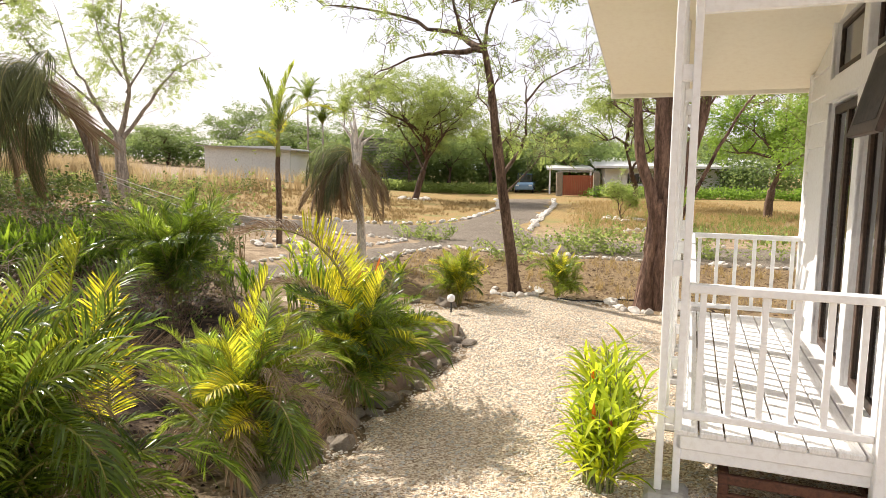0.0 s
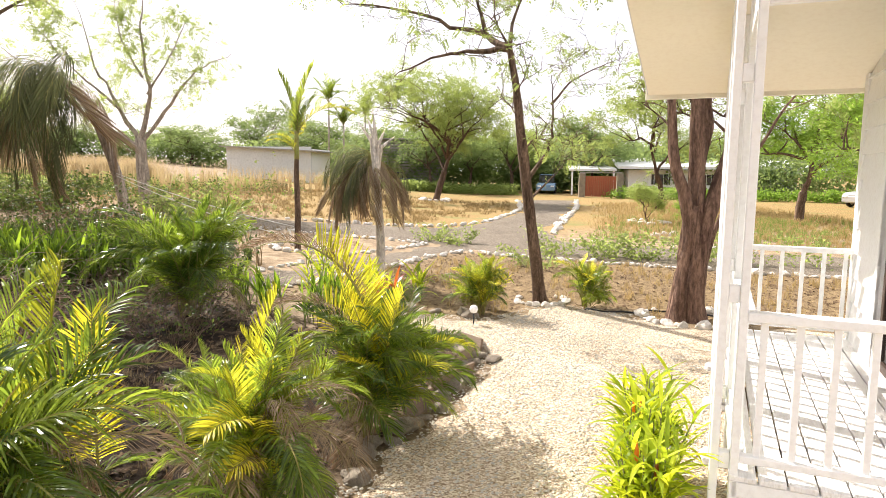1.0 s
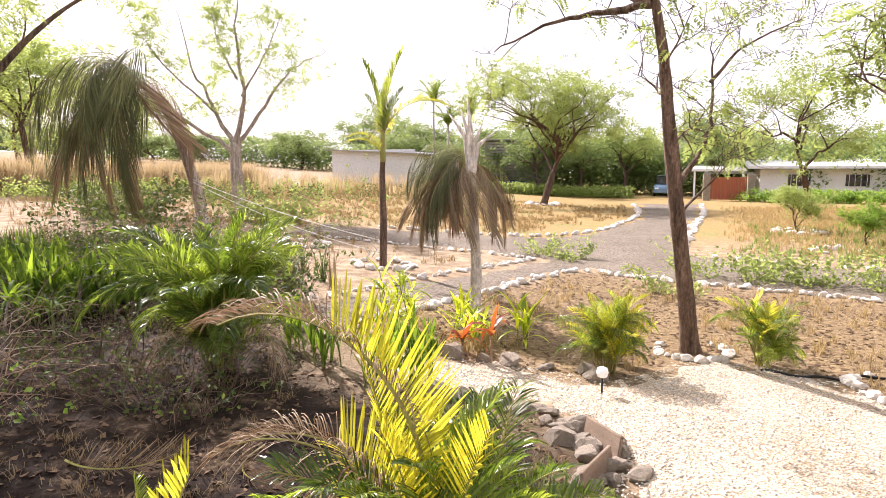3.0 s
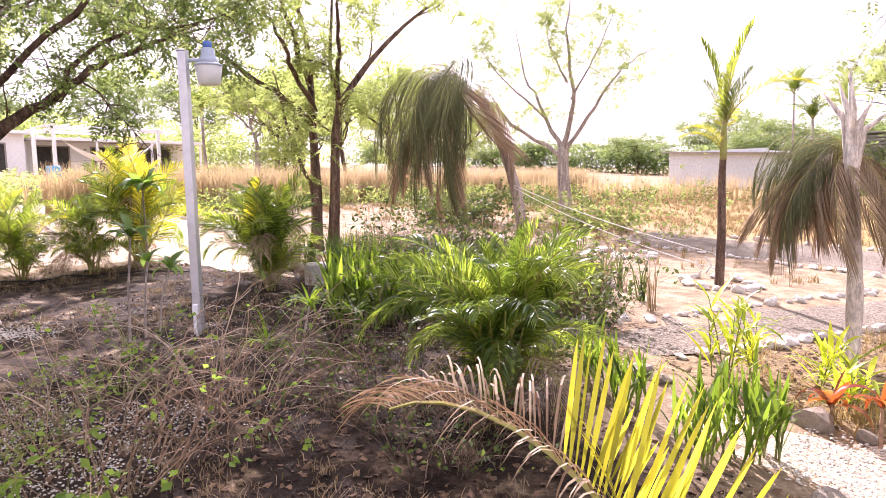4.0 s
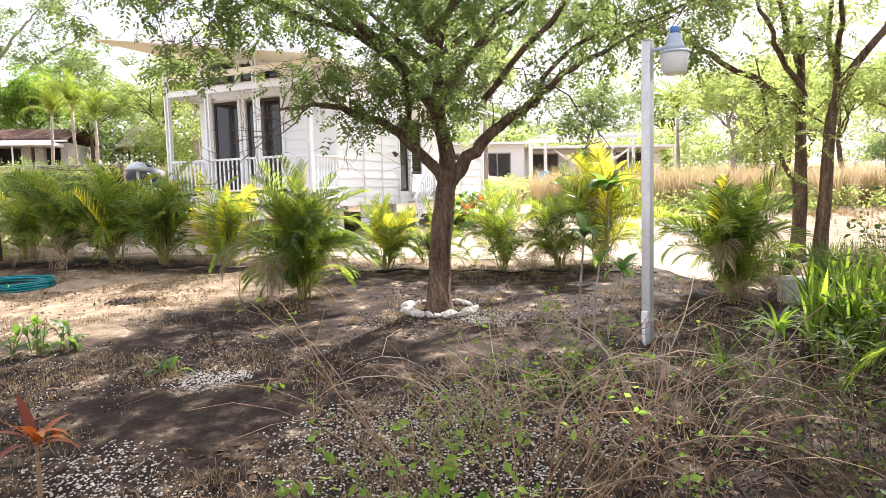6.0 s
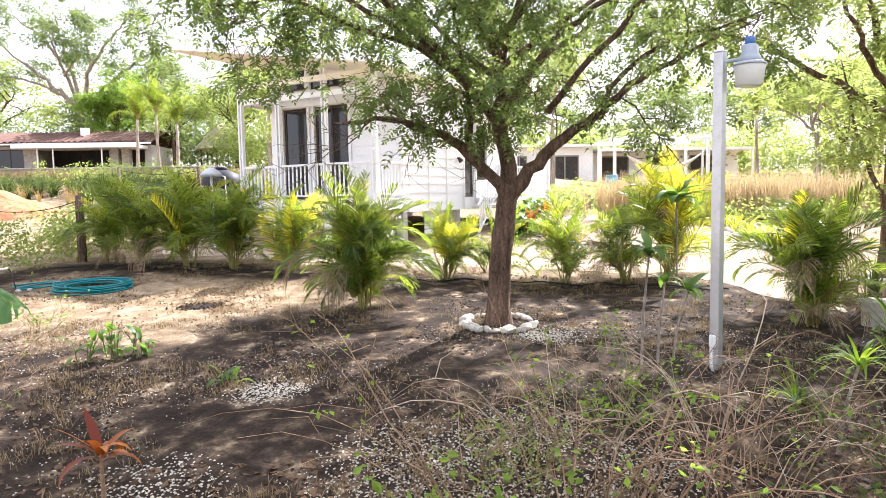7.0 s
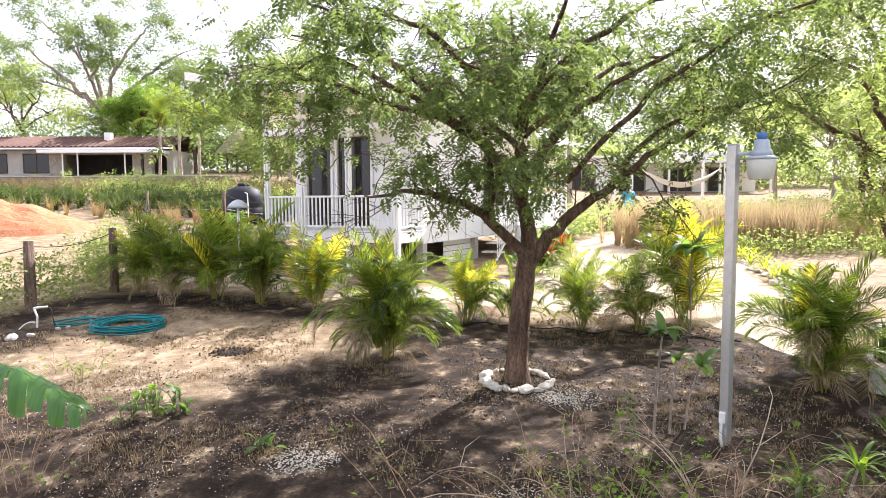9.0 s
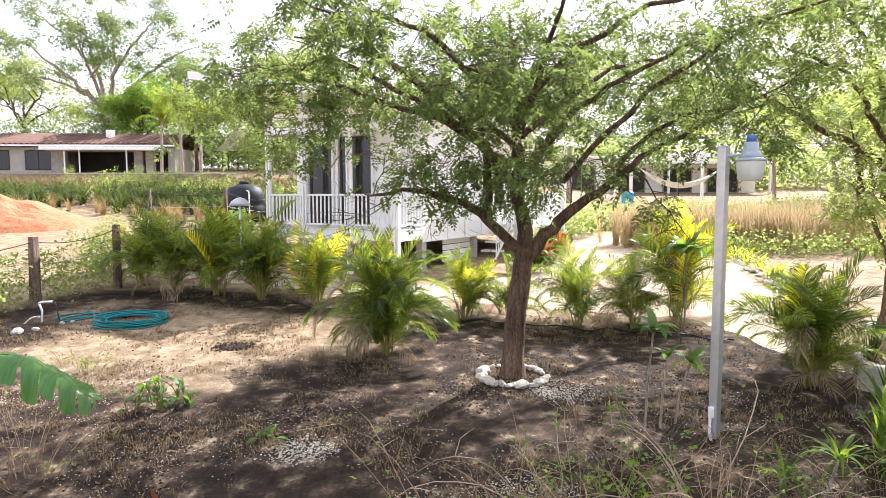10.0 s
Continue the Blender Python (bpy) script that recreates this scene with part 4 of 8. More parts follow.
def far_tree(x, y, height, spread, seed, leaf=None, bark=None, leaf_size=0.3, count=9, per=26, trunk=0.25, lab="leafy tree in the distance", z=None, clear=0.28, group="trees beyond the garden", flat=1.0, twig=1.0, levels=2, twigs=5):
    """A spreading tree: a wandering leader, main limbs leaving it at several heights, and boughs forking from those."""
    rng = random.Random(seed)
    lean = Vector((rng.uniform(-0.06, 0.06) * spread, rng.uniform(-0.06, 0.06) * spread, 0))
    fork = Vector((0, 0, height * clear)) + lean
    crest = Vector((rng.gauss(0, 0.05) * spread, rng.gauss(0, 0.05) * spread, height * 0.86)) + lean
    limbs = [([(0, 0, -0.15), tuple(fork * 0.5 + Vector((rng.gauss(0, 0.02) * height, 0, 0))), tuple(fork)], trunk, trunk * 0.8)]
    leader = [fork, fork.lerp(crest, 0.4) + Vector((rng.gauss(0, 0.04), rng.gauss(0, 0.04), 0)) * height, crest]
    limbs.append(([tuple(q) for q in leader], trunk * 0.62, trunk * 0.08))
    mains = max(3, count // 3)
    for i in range(mains):
        w = 2 * math.pi * (i + rng.uniform(0.1, 0.8)) / mains
        s = rng.uniform(0.0, 0.45)
        o = leader[0].lerp(leader[1], s / 0.5)
        rad = spread * 0.5 * rng.uniform(0.6, 0.95)
        top = height * (clear + (1 - clear) * rng.uniform(0.5, 0.85) * (1 - 0.3 * flat))
        end = Vector((math.cos(w) * rad, math.sin(w) * rad, max(top, o.z + 0.12 * height)))
        mid = o.lerp(end, 0.5) + Vector((rng.gauss(0, 0.05), rng.gauss(0, 0.05), rng.uniform(-0.03, 0.07))) * height
        limb = [o, o.lerp(mid, 0.5) + Vector((0, 0, 0.02 * height)), mid, end]
        limbs.append(([tuple(q) for q in limb], trunk * rng.uniform(0.36, 0.5), trunk * 0.08))
        for k in range(max(1, (count - mains) // mains)):
            a = limb[1].lerp(limb[2], rng.uniform(0.0, 1.0))
            v = w + rng.gauss(0, 0.7)
            r2 = rad * rng.uniform(0.5, 1.0)
            tip = Vector((math.cos(v) * r2, math.sin(v) * r2, a.z + height * rng.uniform(0.08, 0.3) * (1 - 0.4 * flat * r2 / (spread * 0.5))))
            limbs.append(([tuple(a), tuple(a.lerp(tip, 0.5) + Vector((rng.gauss(0, 0.03), rng.gauss(0, 0.03), 0.03)) * height), tuple(tip)], trunk * rng.uniform(0.2, 0.3), trunk * 0.06))
    m = pose(x, y, gz(x, y) if z is None else z, 0, 0, rng.uniform(0, 360))
    return tree("tree", m, limbs, lab, bark or M_BARK_DARK, leaf or M_LEAF_FAR, seed, leaf_size, twigs, height * 0.2 * twig, per, levels, group, 6)


# ---- garden palms ----
areca(-2.05, 2.85, 1.65, 50, 1, 0.06, 0.16)
areca(-2.6, 3.9, 0.9, 26, 19, 0.1, 0.15, 1.2, "low dark areca palm with some dry fronds")
areca(-1.28, 4.05, 1.15, 42, 2, 0.16, 0.18)
palm_by_path = areca(-0.72, 5.15, 1.3, 44, 3, 0.12, 0.1, 1.2, long=1.0)
areca(-1.9, 5.0, 0.8, 26, 20, 0.1, 0.3, 1.2, "low half-dry areca palm in the shaded bed")
areca(-3.45, 8.3, 1.6, 50, 4, 0.0, 0.08, 1.3, "dense dark green areca palm among dry twigs", 1.15, 1.3)
areca(0.2, 9.65, 0.9, 34, 5, 0.4, 0.0)
areca(1.92, 10.2, 0.82, 30, 6, 0.25, 0.0)
areca(-10.05, 4.12, 2.05, 64, 7, 0.04, 0.03, 0.9, "large bushy areca palm on bare soil", 0.86, 1.4)
areca(-13.3, 2.6, 1.75, 32, 8, 0.28, 0.03, 1.1, long=1.12, full=1.15)
areca(-12.1, 5.45, 1.35, 32, 9, 0.28, 0.03, 1.1, long=1.12, full=1.15)
areca(-12.1, 6.3, 1.2, 28, 10, 0.28, 0.03, 1.1, long=1.12, full=1.15)
areca(-11.6, 7.35, 1.4, 34, 11, 0.12, 0.1, 1.1, long=1.12, full=1.15)
areca(-11.4, 8.3, 1.4, 28, 12, 0.05, 0.3, 1.1, long=1.12, full=1.15)
areca(-12.0, 9.3, 2.1, 36, 13, 0.4, 0.03, 1.0, "tall yellow-green areca palm beside the pale walk", 1.05, 1.2)
areca(-8.45, 9.6, 1.75, 50, 14, 0.06, 0.06, 1.3, long=1.1, full=1.2)
areca(-13.9, 1.4, 1.9, 40, 15, 0.08, 0.05, 1.1, long=1.12, full=1.15)
areca(-14.3, 0.4, 1.9, 40, 16, 0.08, 0.05, 1.1, long=1.12, full=1.15)
areca(-14.6, -0.6, 1.85, 38, 17, 0.06, 0.05, 1.1, long=1.12, full=1.15)
areca(-15.2, -1.5, 1.7, 34, 18, 0.06, 0.05, 1.1, long=1.12, full=1.15)
# the half-dried frond that leans over the bed
DRYING = frond_mesh("frond", 1.4, 86, -28, 0.36, 84, M_PALM_YELLOW, 77, 0.0062, 0.05, 62, 0.12, 0.0, 0.85, 0.62)
# upright yellow fronds of the nearest clumps
for x, y, z, turn, tilt, size in ((-1.78, 3.05, 0.75, 60, -8, 0.88), (-1.7, 3.2, 0.6, 110, -10, 0.8), (-1.28, 4.25, 0.45, 20, -4, 0.85), (-0.86, 5.2, 0.55, 160, 2, 0.95)):
    piece("frond", ARECA_YELLOW[0], palm_by_path, palm_by_path.matrix_world.inverted() @ pose(x, y, z, 0, tilt, turn) @ Matrix.Scale(size, 4))
piece("frond", DRYING, palm_by_path, palm_by_path.matrix_world.inverted() @ pose(-0.72, 5.2, 0.72, 0, 0, 178))
piece("frond", ARECA_DRY[2], palm_by_path, palm_by_path.matrix_world.inverted() @ pose(-0.75, 5.0, 0.65, 0, 0, 190) @ Matrix.Scale(0.95, 4))
for mesh, z, turn, size in ((DRYING, 0.5, 182, 0.75), (ARECA_YELLOW[0], 0.42, 205, 0.75), (ARECA_DRY[1], 0.5, 165, 0.8), (ARECA_YELLOW[1], 0.4, 40, 0.7)):
    piece("frond", mesh, palm_by_path, palm_by_path.matrix_world.inverted() @ pose(-0.72, 5.05, z, 0, 0, turn) @ Matrix.Scale(size, 4))

for k, (x, y, turn, size) in enumerate(((-1.9, 3.7, 40, 0.9), (-2.6, 5.2, 160, 1.0), (-3.1, 4.4, 250, 0.9), (-1.7, 6.0, 110, 0.8), (-3.4, 6.3, 20, 0.9), (-2.3, 6.9, 300, 0.8))):
    fallen = new("fallen_frond", ARECA_DRY[1])
    fallen.matrix_world = pose(x, y, gz(x, y) + 0.02, 90, 0, turn) @ Matrix.Scale(size, 4)
    tagged(fallen, "dry brown palm frond fallen on dark soil", "palm frond", "fallen fronds")

# ---- main trees ----
tree("tree", on_ground(1.22, 10.62), [
    ([(0, 0, -0.1), (-0.2, -0.2, 1.2), (-0.42, -0.45, 2.6), (-0.52, -0.58, 3.3), (-0.64, -0.66, 3.85)], 0.112, 0.085),
    ([(-0.63, -0.65, 3.8), (-1.0, -0.2, 3.86), (-1.6, 0.1, 3.82), (-2.4, 0.3, 3.6)], 0.06, 0.015),
    ([(-0.63, -0.65, 3.8), (-1.1, -0.1, 4.1), (-1.9, 0.3, 4.5), (-3.2, 0.5, 4.75)], 0.065, 0.015),
    ([(-0.95, -0.15, 4.05), (-1.05, -0.2, 4.5), (-1.3, -0.3, 5.4)], 0.045, 0.012),
    ([(-0.63, -0.65, 3.8), (-0.5, -0.1, 4.4), (-0.1, 0.2, 5.2)], 0.04, 0.012),
    ([(-0.31, -0.32, 1.9), (0.05, 0.1, 2.4), (0.12, 0.2, 3.0), (0.1, 0.2, 3.6)], 0.04, 0.012),
    ([(0.1, 0.2, 3.1), (0.5, 0.3, 3.5), (1.1, 0.4, 3.8)], 0.025, 0.01),
    ([(-0.26, -0.26, 1.6), (0.15, 0.1, 2.0), (0.3, 0.2, 2.15)], 0.02, 0.007)],
    "slender leaning tree with dark furrowed bark and sparse leaves", M_BARK, M_LEAF, 101, 0.12, 5, 0.85, 12, 3, bare=0.7, sprays=0.07)
tree("tree", on_ground(3.12, 9.45), [
    ([(0, 0, -0.1), (0.0, 0, 0.5), (0.03, 0.03, 1.1), (0.08, 0.1, 1.8), (0.04, 0.1, 3.0), (0.1, 0.3, 5.4)], 0.235, 0.13),
    ([(-0.14, -0.06, -0.1), (-0.07, -0.06, 0.6), (-0.02, -0.04, 1.15), (-0.1, 0, 1.7), (-0.25, 0.06, 2.2), (-0.32, 0.1, 3.0), (-0.5, 0.1, 5.4)], 0.135, 0.1),
    ([(0.06, 0.1, 1.7), (0.2, 0.2, 2.5), (0.28, 0.3, 3.4), (0.3, 0.3, 5.2)], 0.1, 0.08),
    ([(0.1, -0.1, -0.1), (0.06, -0.1, 0.5), (0.12, -0.1, 1.1), (0.27, -0.04, 1.7), (0.5, 0.05, 2.4), (0.68, 0.15, 3.0), (1.0, 0.3, 5.2)], 0.16, 0.12),
    ([(0.2, 0.1, 0.5), (0.5, 0.3, 1.4), (1.2, 0.6, 2.6), (2.0, 0.9, 3.6)], 0.05, 0.02),
    ([(0.02, -0.2, -0.1), (-0.02, -0.16, 0.5), (0.06, -0.13, 1.1), (0.1, -0.02, 1.9), (0.14, 0.1, 2.4)], 0.1, 0.06),
    ([(-0.2, 0.05, -0.1), (-0.15, 0.02, 0.4), (-0.06, -0.08, 1.0), (0.03, -0.06, 1.6)], 0.09, 0.05),
    ([(-0.4, 0.1, 4.2), (-1.2, 0.0, 4.5), (-2.2, 0.2, 4.4)], 0.06, 0.02)],
    "thick multi-stemmed tree with furrowed reddish bark", M_BARK_RED, M_LEAF, 102, 0.12, 4, 1.1, 15, 3, sprays=0.09, reach=0.72, sides=12, kinks=0.004)
tree("tree", on_ground(-9.05, 5.85), [
    ([(0, 0, -0.1), (0.0, 0.05, 0.9), (0.1, 0.15, 1.75)], 0.155, 0.12),
    ([(0.1, 0.15, 1.55), (0.3, -0.35, 2.05), (0.5, -0.9, 2.4), (0.7, -1.45, 2.5), (0.75, -1.9, 2.42)], 0.09, 0.02),
    ([(0.1, 0.15, 1.6), (0.2, 0.6, 2.1), (0.3, 1.2, 2.5), (0.35, 1.9, 3.1), (0.3, 2.9, 3.7)], 0.105, 0.03),
    ([(0.1, 0.15, 1.65), (0.0, 0.1, 2.6), (-0.2, 0.1, 3.6), (-0.2, 0.0, 4.8)], 0.12, 0.03),
    ([(0.0, 0.1, 2.4), (-0.2, -0.6, 3.3), (-0.2, -1.6, 4.1), (0.2, -2.8, 4.3)], 0.07, 0.02),
    ([(0.0, 0.1, 2.7), (0.4, 0.7, 3.5), (0.8, 1.6, 4.1), (1.2, 2.6, 4.4)], 0.06, 0.02),
    ([(0.0, 0.1, 3.0), (0.9, -0.4, 3.6), (1.7, -1.0, 3.9)], 0.05, 0.02),
    ([(0.3, -0.35, 2.05), (0.35, -0.4, 2.8), (0.5, -0.6, 3.8)], 0.045, 0.015),
    ([(-0.2, 0.1, 3.5), (0.4, -1.0, 4.2), (0.9, -2.0, 4.6), (1.3, -2.9, 4.6)], 0.055, 0.02),
    ([(-0.2, 0.1, 3.6), (0.5, 1.0, 4.4), (1.2, 2.2, 4.8), (1.8, 3.5, 4.7)], 0.055, 0.02),
    ([(0.3, 1.2, 2.5), (0.4, 1.8, 3.3), (0.7, 2.6, 3.5), (0.6, 3.6, 4.0)], 0.04, 0.012),
    ([(-0.1, 0.1, 3.3), (0.9, 0.3, 4.3), (2.0, 0.4, 4.7)], 0.05, 0.02),
    ([(-0.1, -0.3, 3.0), (0.6, -1.2, 3.7), (1.3, -1.9, 4.2), (1.9, -2.4, 4.4)], 0.045, 0.015),
    ([(0.2, 0.6, 2.6), (1.0, 1.4, 3.6), (1.8, 2.4, 4.3), (2.4, 3.4, 4.5)], 0.045, 0.015),
    ([(0.1, 0.1, 2.3), (0.5, 0.0, 2.8), (0.8, -0.1, 3.0)], 0.035, 0.012),
    ([(-0.1, -0.3, 3.0), (0.6, -1.6, 3.7), (1.0, -2.3, 3.9), (1.2, -2.9, 3.7)], 0.045, 0.015),
    ([(0.2, -1.0, 3.4), (0.7, -2.2, 3.7), (0.7, -2.7, 3.8), (0.7, -3.3, 3.6)], 0.04, 0.015),
    ([(0.0, 0.1, 2.6), (-0.7, 0.8, 3.4), (-1.5, 1.6, 4.0), (-2.3, 2.4, 4.4)], 0.06, 0.02),
    ([(0.0, 0.1, 2.8), (-0.9, 0.1, 3.7), (-1.9, 0.2, 4.3), (-3.0, 0.4, 4.5)], 0.06, 0.02),
    ([(-0.1, 0.1, 3.2), (-0.6, 1.2, 4.0), (-1.0, 2.4, 4.5), (-1.4, 3.6, 4.6)], 0.05, 0.02),
    ([(-0.1, 0.1, 3.0), (-0.9, -0.7, 3.9), (-1.8, -1.4, 4.3)], 0.05, 0.02)],
    "spreading shade tree with low forked limbs above white stones", M_BARK, M_LEAF_SHADE, 103, 0.11, 6, 0.95, 12, 3, up=-0.08, bare=0.5, reach=0.3, sprays=0.088, least=2.35)
tree("tree", on_ground(-11.0, 12.5), [
    ([(0, 0, -0.1), (0.0, 0.05, 1.2), (-0.1, 0.1, 2.6), (-0.3, 0.2, 4.2), (-0.6, 0.0, 5.6)], 0.15, 0.06),
    ([(0.28, 0.2, -0.1), (0.33, 0.26, 1.2), (0.42, 0.33, 2.7), (0.8, 0.7, 3.6), (1.3, 1.4, 4.5), (1.8, 2.2, 5.2)], 0.14, 0.04),
    ([(0.45, 0.35, 2.6), (0.5, 0.1, 3.8), (0.9, -0.2, 5.4)], 0.08, 0.03),
    ([(-0.1, 0.1, 2.6), (-0.5, -0.8, 3.4), (-0.8, -2.0, 4.0), (-0.6, -3.4, 4.4)], 0.08, 0.03),
    ([(0.0, 0.05, 1.0), (-0.3, -0.3, 2.2), (-0.6, -0.5, 3.6)], 0.06, 0.02),
    ([(-0.2, 0.15, 3.4), (0.8, -1.2, 4.6), (1.6, -2.4, 5.0)], 0.07, 0.02),
    ([(0.45, 0.33, 2.8), (1.2, -0.3, 3.8), (2.2, -1.2, 4.5), (3.2, -2.0, 4.7)], 0.06, 0.02),
    ([(0.0, 0.1, 2.8), (0.9, -1.0, 3.6), (1.6, -2.2, 4.0), (2.2, -3.2, 4.2)], 0.06, 0.02)],
    "twin-trunked shade tree at the edge of the dry field", M_BARK, M_LEAF, 104, 0.16, 5, 1.1, 14, 3, bare=0.35, up=0.05, sprays=0.115)
tree("tree", on_ground(-12.0, 24.5), [
    ([(0, 0, -0.1), (-0.1, 0.0, 1.2), (-0.2, 0.1, 2.4)], 0.24, 0.19),
    ([(-0.2, 0.1, 2.3), (-1.0, 0.3, 3.6), (-2.0, 0.4, 5.2), (-2.6, 0.5, 7.4)], 0.11, 0.02),
    ([(-0.2, 0.1, 2.3), (0.3, -0.2, 4.0), (0.2, -0.4, 6.0), (0.5, -0.4, 8.0)], 0.12, 0.02),
    ([(-0.1, 0.1, 2.3), (0.9, 0.2, 3.7), (2.0, 0.3, 4.9), (3.4, 0.2, 5.6)], 0.09, 0.02),
    ([(-0.2, 0.1, 2.0), (-1.6, -0.6, 3.4), (-3.2, -1.0, 4.6), (-4.8, -1.0, 5.6)], 0.09, 0.02),
    ([(-1.0, 0.3, 3.5), (-2.4, 0.0, 4.8), (-4.0, -0.2, 6.6)], 0.06, 0.02),
    ([(0.3, -0.2, 4.0), (1.2, -0.2, 5.4), (1.8, 0.0, 6.8)], 0.05, 0.02),
    ([(0.2, -0.3, 4.6), (-0.7, 0.1, 6.0), (-1.0, 0.2, 7.6)], 0.05, 0.02)],
    "tall airy tree with grey-brown bark in the dry field", M_BARK_GREY, M_LEAF_LIGHT, 105, 0.17, 6, 1.4, 13, 3, reach=0.2, bare=0.5, sprays=0.115)
far_tree(-1.9, 43.0, 9.6, 10.5, 201, M_LEAF, M_BARK_DARK, 0.16, 30, 34, 0.26, "broad spreading tree on the straw-coloured lawn", levels=3, twig=1.05, twigs=4, flat=0.35, clear=0.2)
far_tree(7.5, 26.9, 2.2, 2.0, 203, M_LEAF_LIGHT, M_BARK, 0.1, 14, 16, 0.05, "multi-stemmed shrub in a ring of stones", clear=0.08)
far_tree(8.0, 23.0, 1.5, 1.5, 204, M_LEAF_BRIGHT, M_BARK, 0.1, 10, 16, 0.04, "young green shrub on the dry lawn", clear=0.08)
far_tree(14.3, 28.5, 6.5, 6.5, 205, M_LEAF_BRIGHT, M_BARK, 0.2, 14, 34, 0.2, "bright green leafy tree beside the lawn", clear=0.2)
far_tree(10.5, 36.0, 8.0, 6.0, 206, M_LEAF, M_BARK_DARK, 0.18, 12, 30, 0.18, "thin-limbed tree beside the driveway", clear=0.25)
far_tree(12.5, 20.5, 5.5, 4.5, 207, M_LEAF_BRIGHT, M_BARK, 0.16, 12, 30, 0.12, "slanting leafy tree behind the veranda", clear=0.25)


# ---- drooping palms ----
HANGING = [frond_mesh("frond", 1.0, r, fl, w, 52, M_PALM_DARK, 120 + i, 0.0024, dr, 34, 0.08, 0.25, -0.1, 2.0, bd, 0.004) for i, (r, fl, w, dr, bd) in enumerate(
    [(50, -92, 0.25, 1.9, 0.7), (30, -92, 0.26, 1.9, 0.6), (65, -90, 0.25, 1.8, 0.8), (20, -92, 0.26, 1.9, 0.5)])]
HANGING_DRY = [frond_mesh("frond", 1.0, 10, -92, 0.24, 44, M_PALM_DRY, 130, 0.0036, 1.6, 30, 0.1, 0.0, -0.1, 2.0, 0.5, 0.004)]


M_BLEACHED = bark_mat("bleached_fibre", (0.42, 0.38, 0.34), (0.72, 0.68, 0.62), (10, 10, 1.2), 0.6)


def drooping_palm(m, trunk_pts, r0, r1, head, length, fronds, seed, lab, bark, lean=None, dry=0.15, split=False):
    rng = random.Random(seed)
    p = thing("drooping_palm", m, lab, "palm")
    c = smooth_line(trunk_pts, 6)
    v, f = [], []
    tube_data(v, f, c, [r0 + (r1 - r0) * i / (len(c) - 1) for i in range(len(c))], 9, True, 0.06, rng)
    ob = new("trunk", raw_mesh("trunk", v, f, bark, True))
    ob.parent = p
    for i in range(fronds):
        w = i * 2.399 + rng.uniform(-0.3, 0.3)
        if lean is not None and (i % 3 or not split):
            w = lean + rng.gauss(0, 0.75 if split else 1.0)
        me = HANGING_DRY[0] if rng.random() < dry else rng.choice(HANGING)
        mm = Matrix.Translation(Vector(head) + Vector((0, 0, rng.uniform(-0.12, 0.08)))) @ Matrix.Rotation(w, 4, "Z") @ Matrix.Rotation(rng.gauss(0, 0.35), 4, "X") @ Matrix.Scale(length * rng.uniform(0.65, 1.35), 4)
        piece("frond", me, p, mm)
    if not split:
        # old fronds hanging down along the trunk
        for i in range(7):
            w = lean + rng.gauss(0, 0.35)
            o = Vector(head) + Vector((math.cos(lean), math.sin(lean), 0)) * rng.uniform(-0.1, 0.3) - Vector((0, 0, rng.uniform(0.9, 1.5)))
            piece("frond", HANGING[3] if i % 2 else HANGING_DRY[0], p, Matrix.Translation(o) @ Matrix.Rotation(w, 4, "Z") @ Matrix.Rotation(rng.uniform(0.3, 0.6), 4, "Y") @ Matrix.Scale(length * rng.uniform(0.6, 0.85), 4))
    if split:
        for k, (dx, dz) in enumerate(((-0.1, 0.7), (-0.04, 0.85), (-0.2, 0.6), (0.1, 0.5), (0.2, 0.36))):
            a = Vector(trunk_pts[-1])
            tube("broken_sheath", [a - Vector((0, 0, 0.35)), a + Vector((dx * 0.4, 0.02 * k, dz * 0.45)), a + Vector((dx * 1.6, 0.03 * k, dz))], [0.055, 0.04, 0.005], M_BLEACHED, p, 5)
    return p


drooping_palm(on_ground(-1.5, 11.65), [(0, 0, -0.1), (0.02, 0, 0.7), (-0.02, 0, 1.4), (-0.06, 0.0, 2.2)], 0.085, 0.055, (-0.16, 0.24, 2.16), 1.0, 70, 31,
              "palm with bleached split trunk and drooping brown-green crown", M_BLEACHED, math.pi, 0.55, True)
drooping_palm(on_ground(-8.35, 16.15), [(0, 0, -0.1), (-0.1, -0.05, 1.0), (-0.3, -0.2, 2.0), (-0.6, -0.45, 3.0), (-1.0, -0.75, 3.55)], 0.15, 0.06, (-1.0, -0.75, 3.6), 2.3, 46, 32,
              "leaning palm with pale trunk and long hanging fronds", M_BARK_GREY, math.pi * 1.25, 0.2)


M_PALM_LITE = leaf_mat("young_palm_leaflets", (0.1, 0.16, 0.03), (0.18, 0.24, 0.05), (0.45, 0.55, 0.08), "object", 0.45, 0.5)


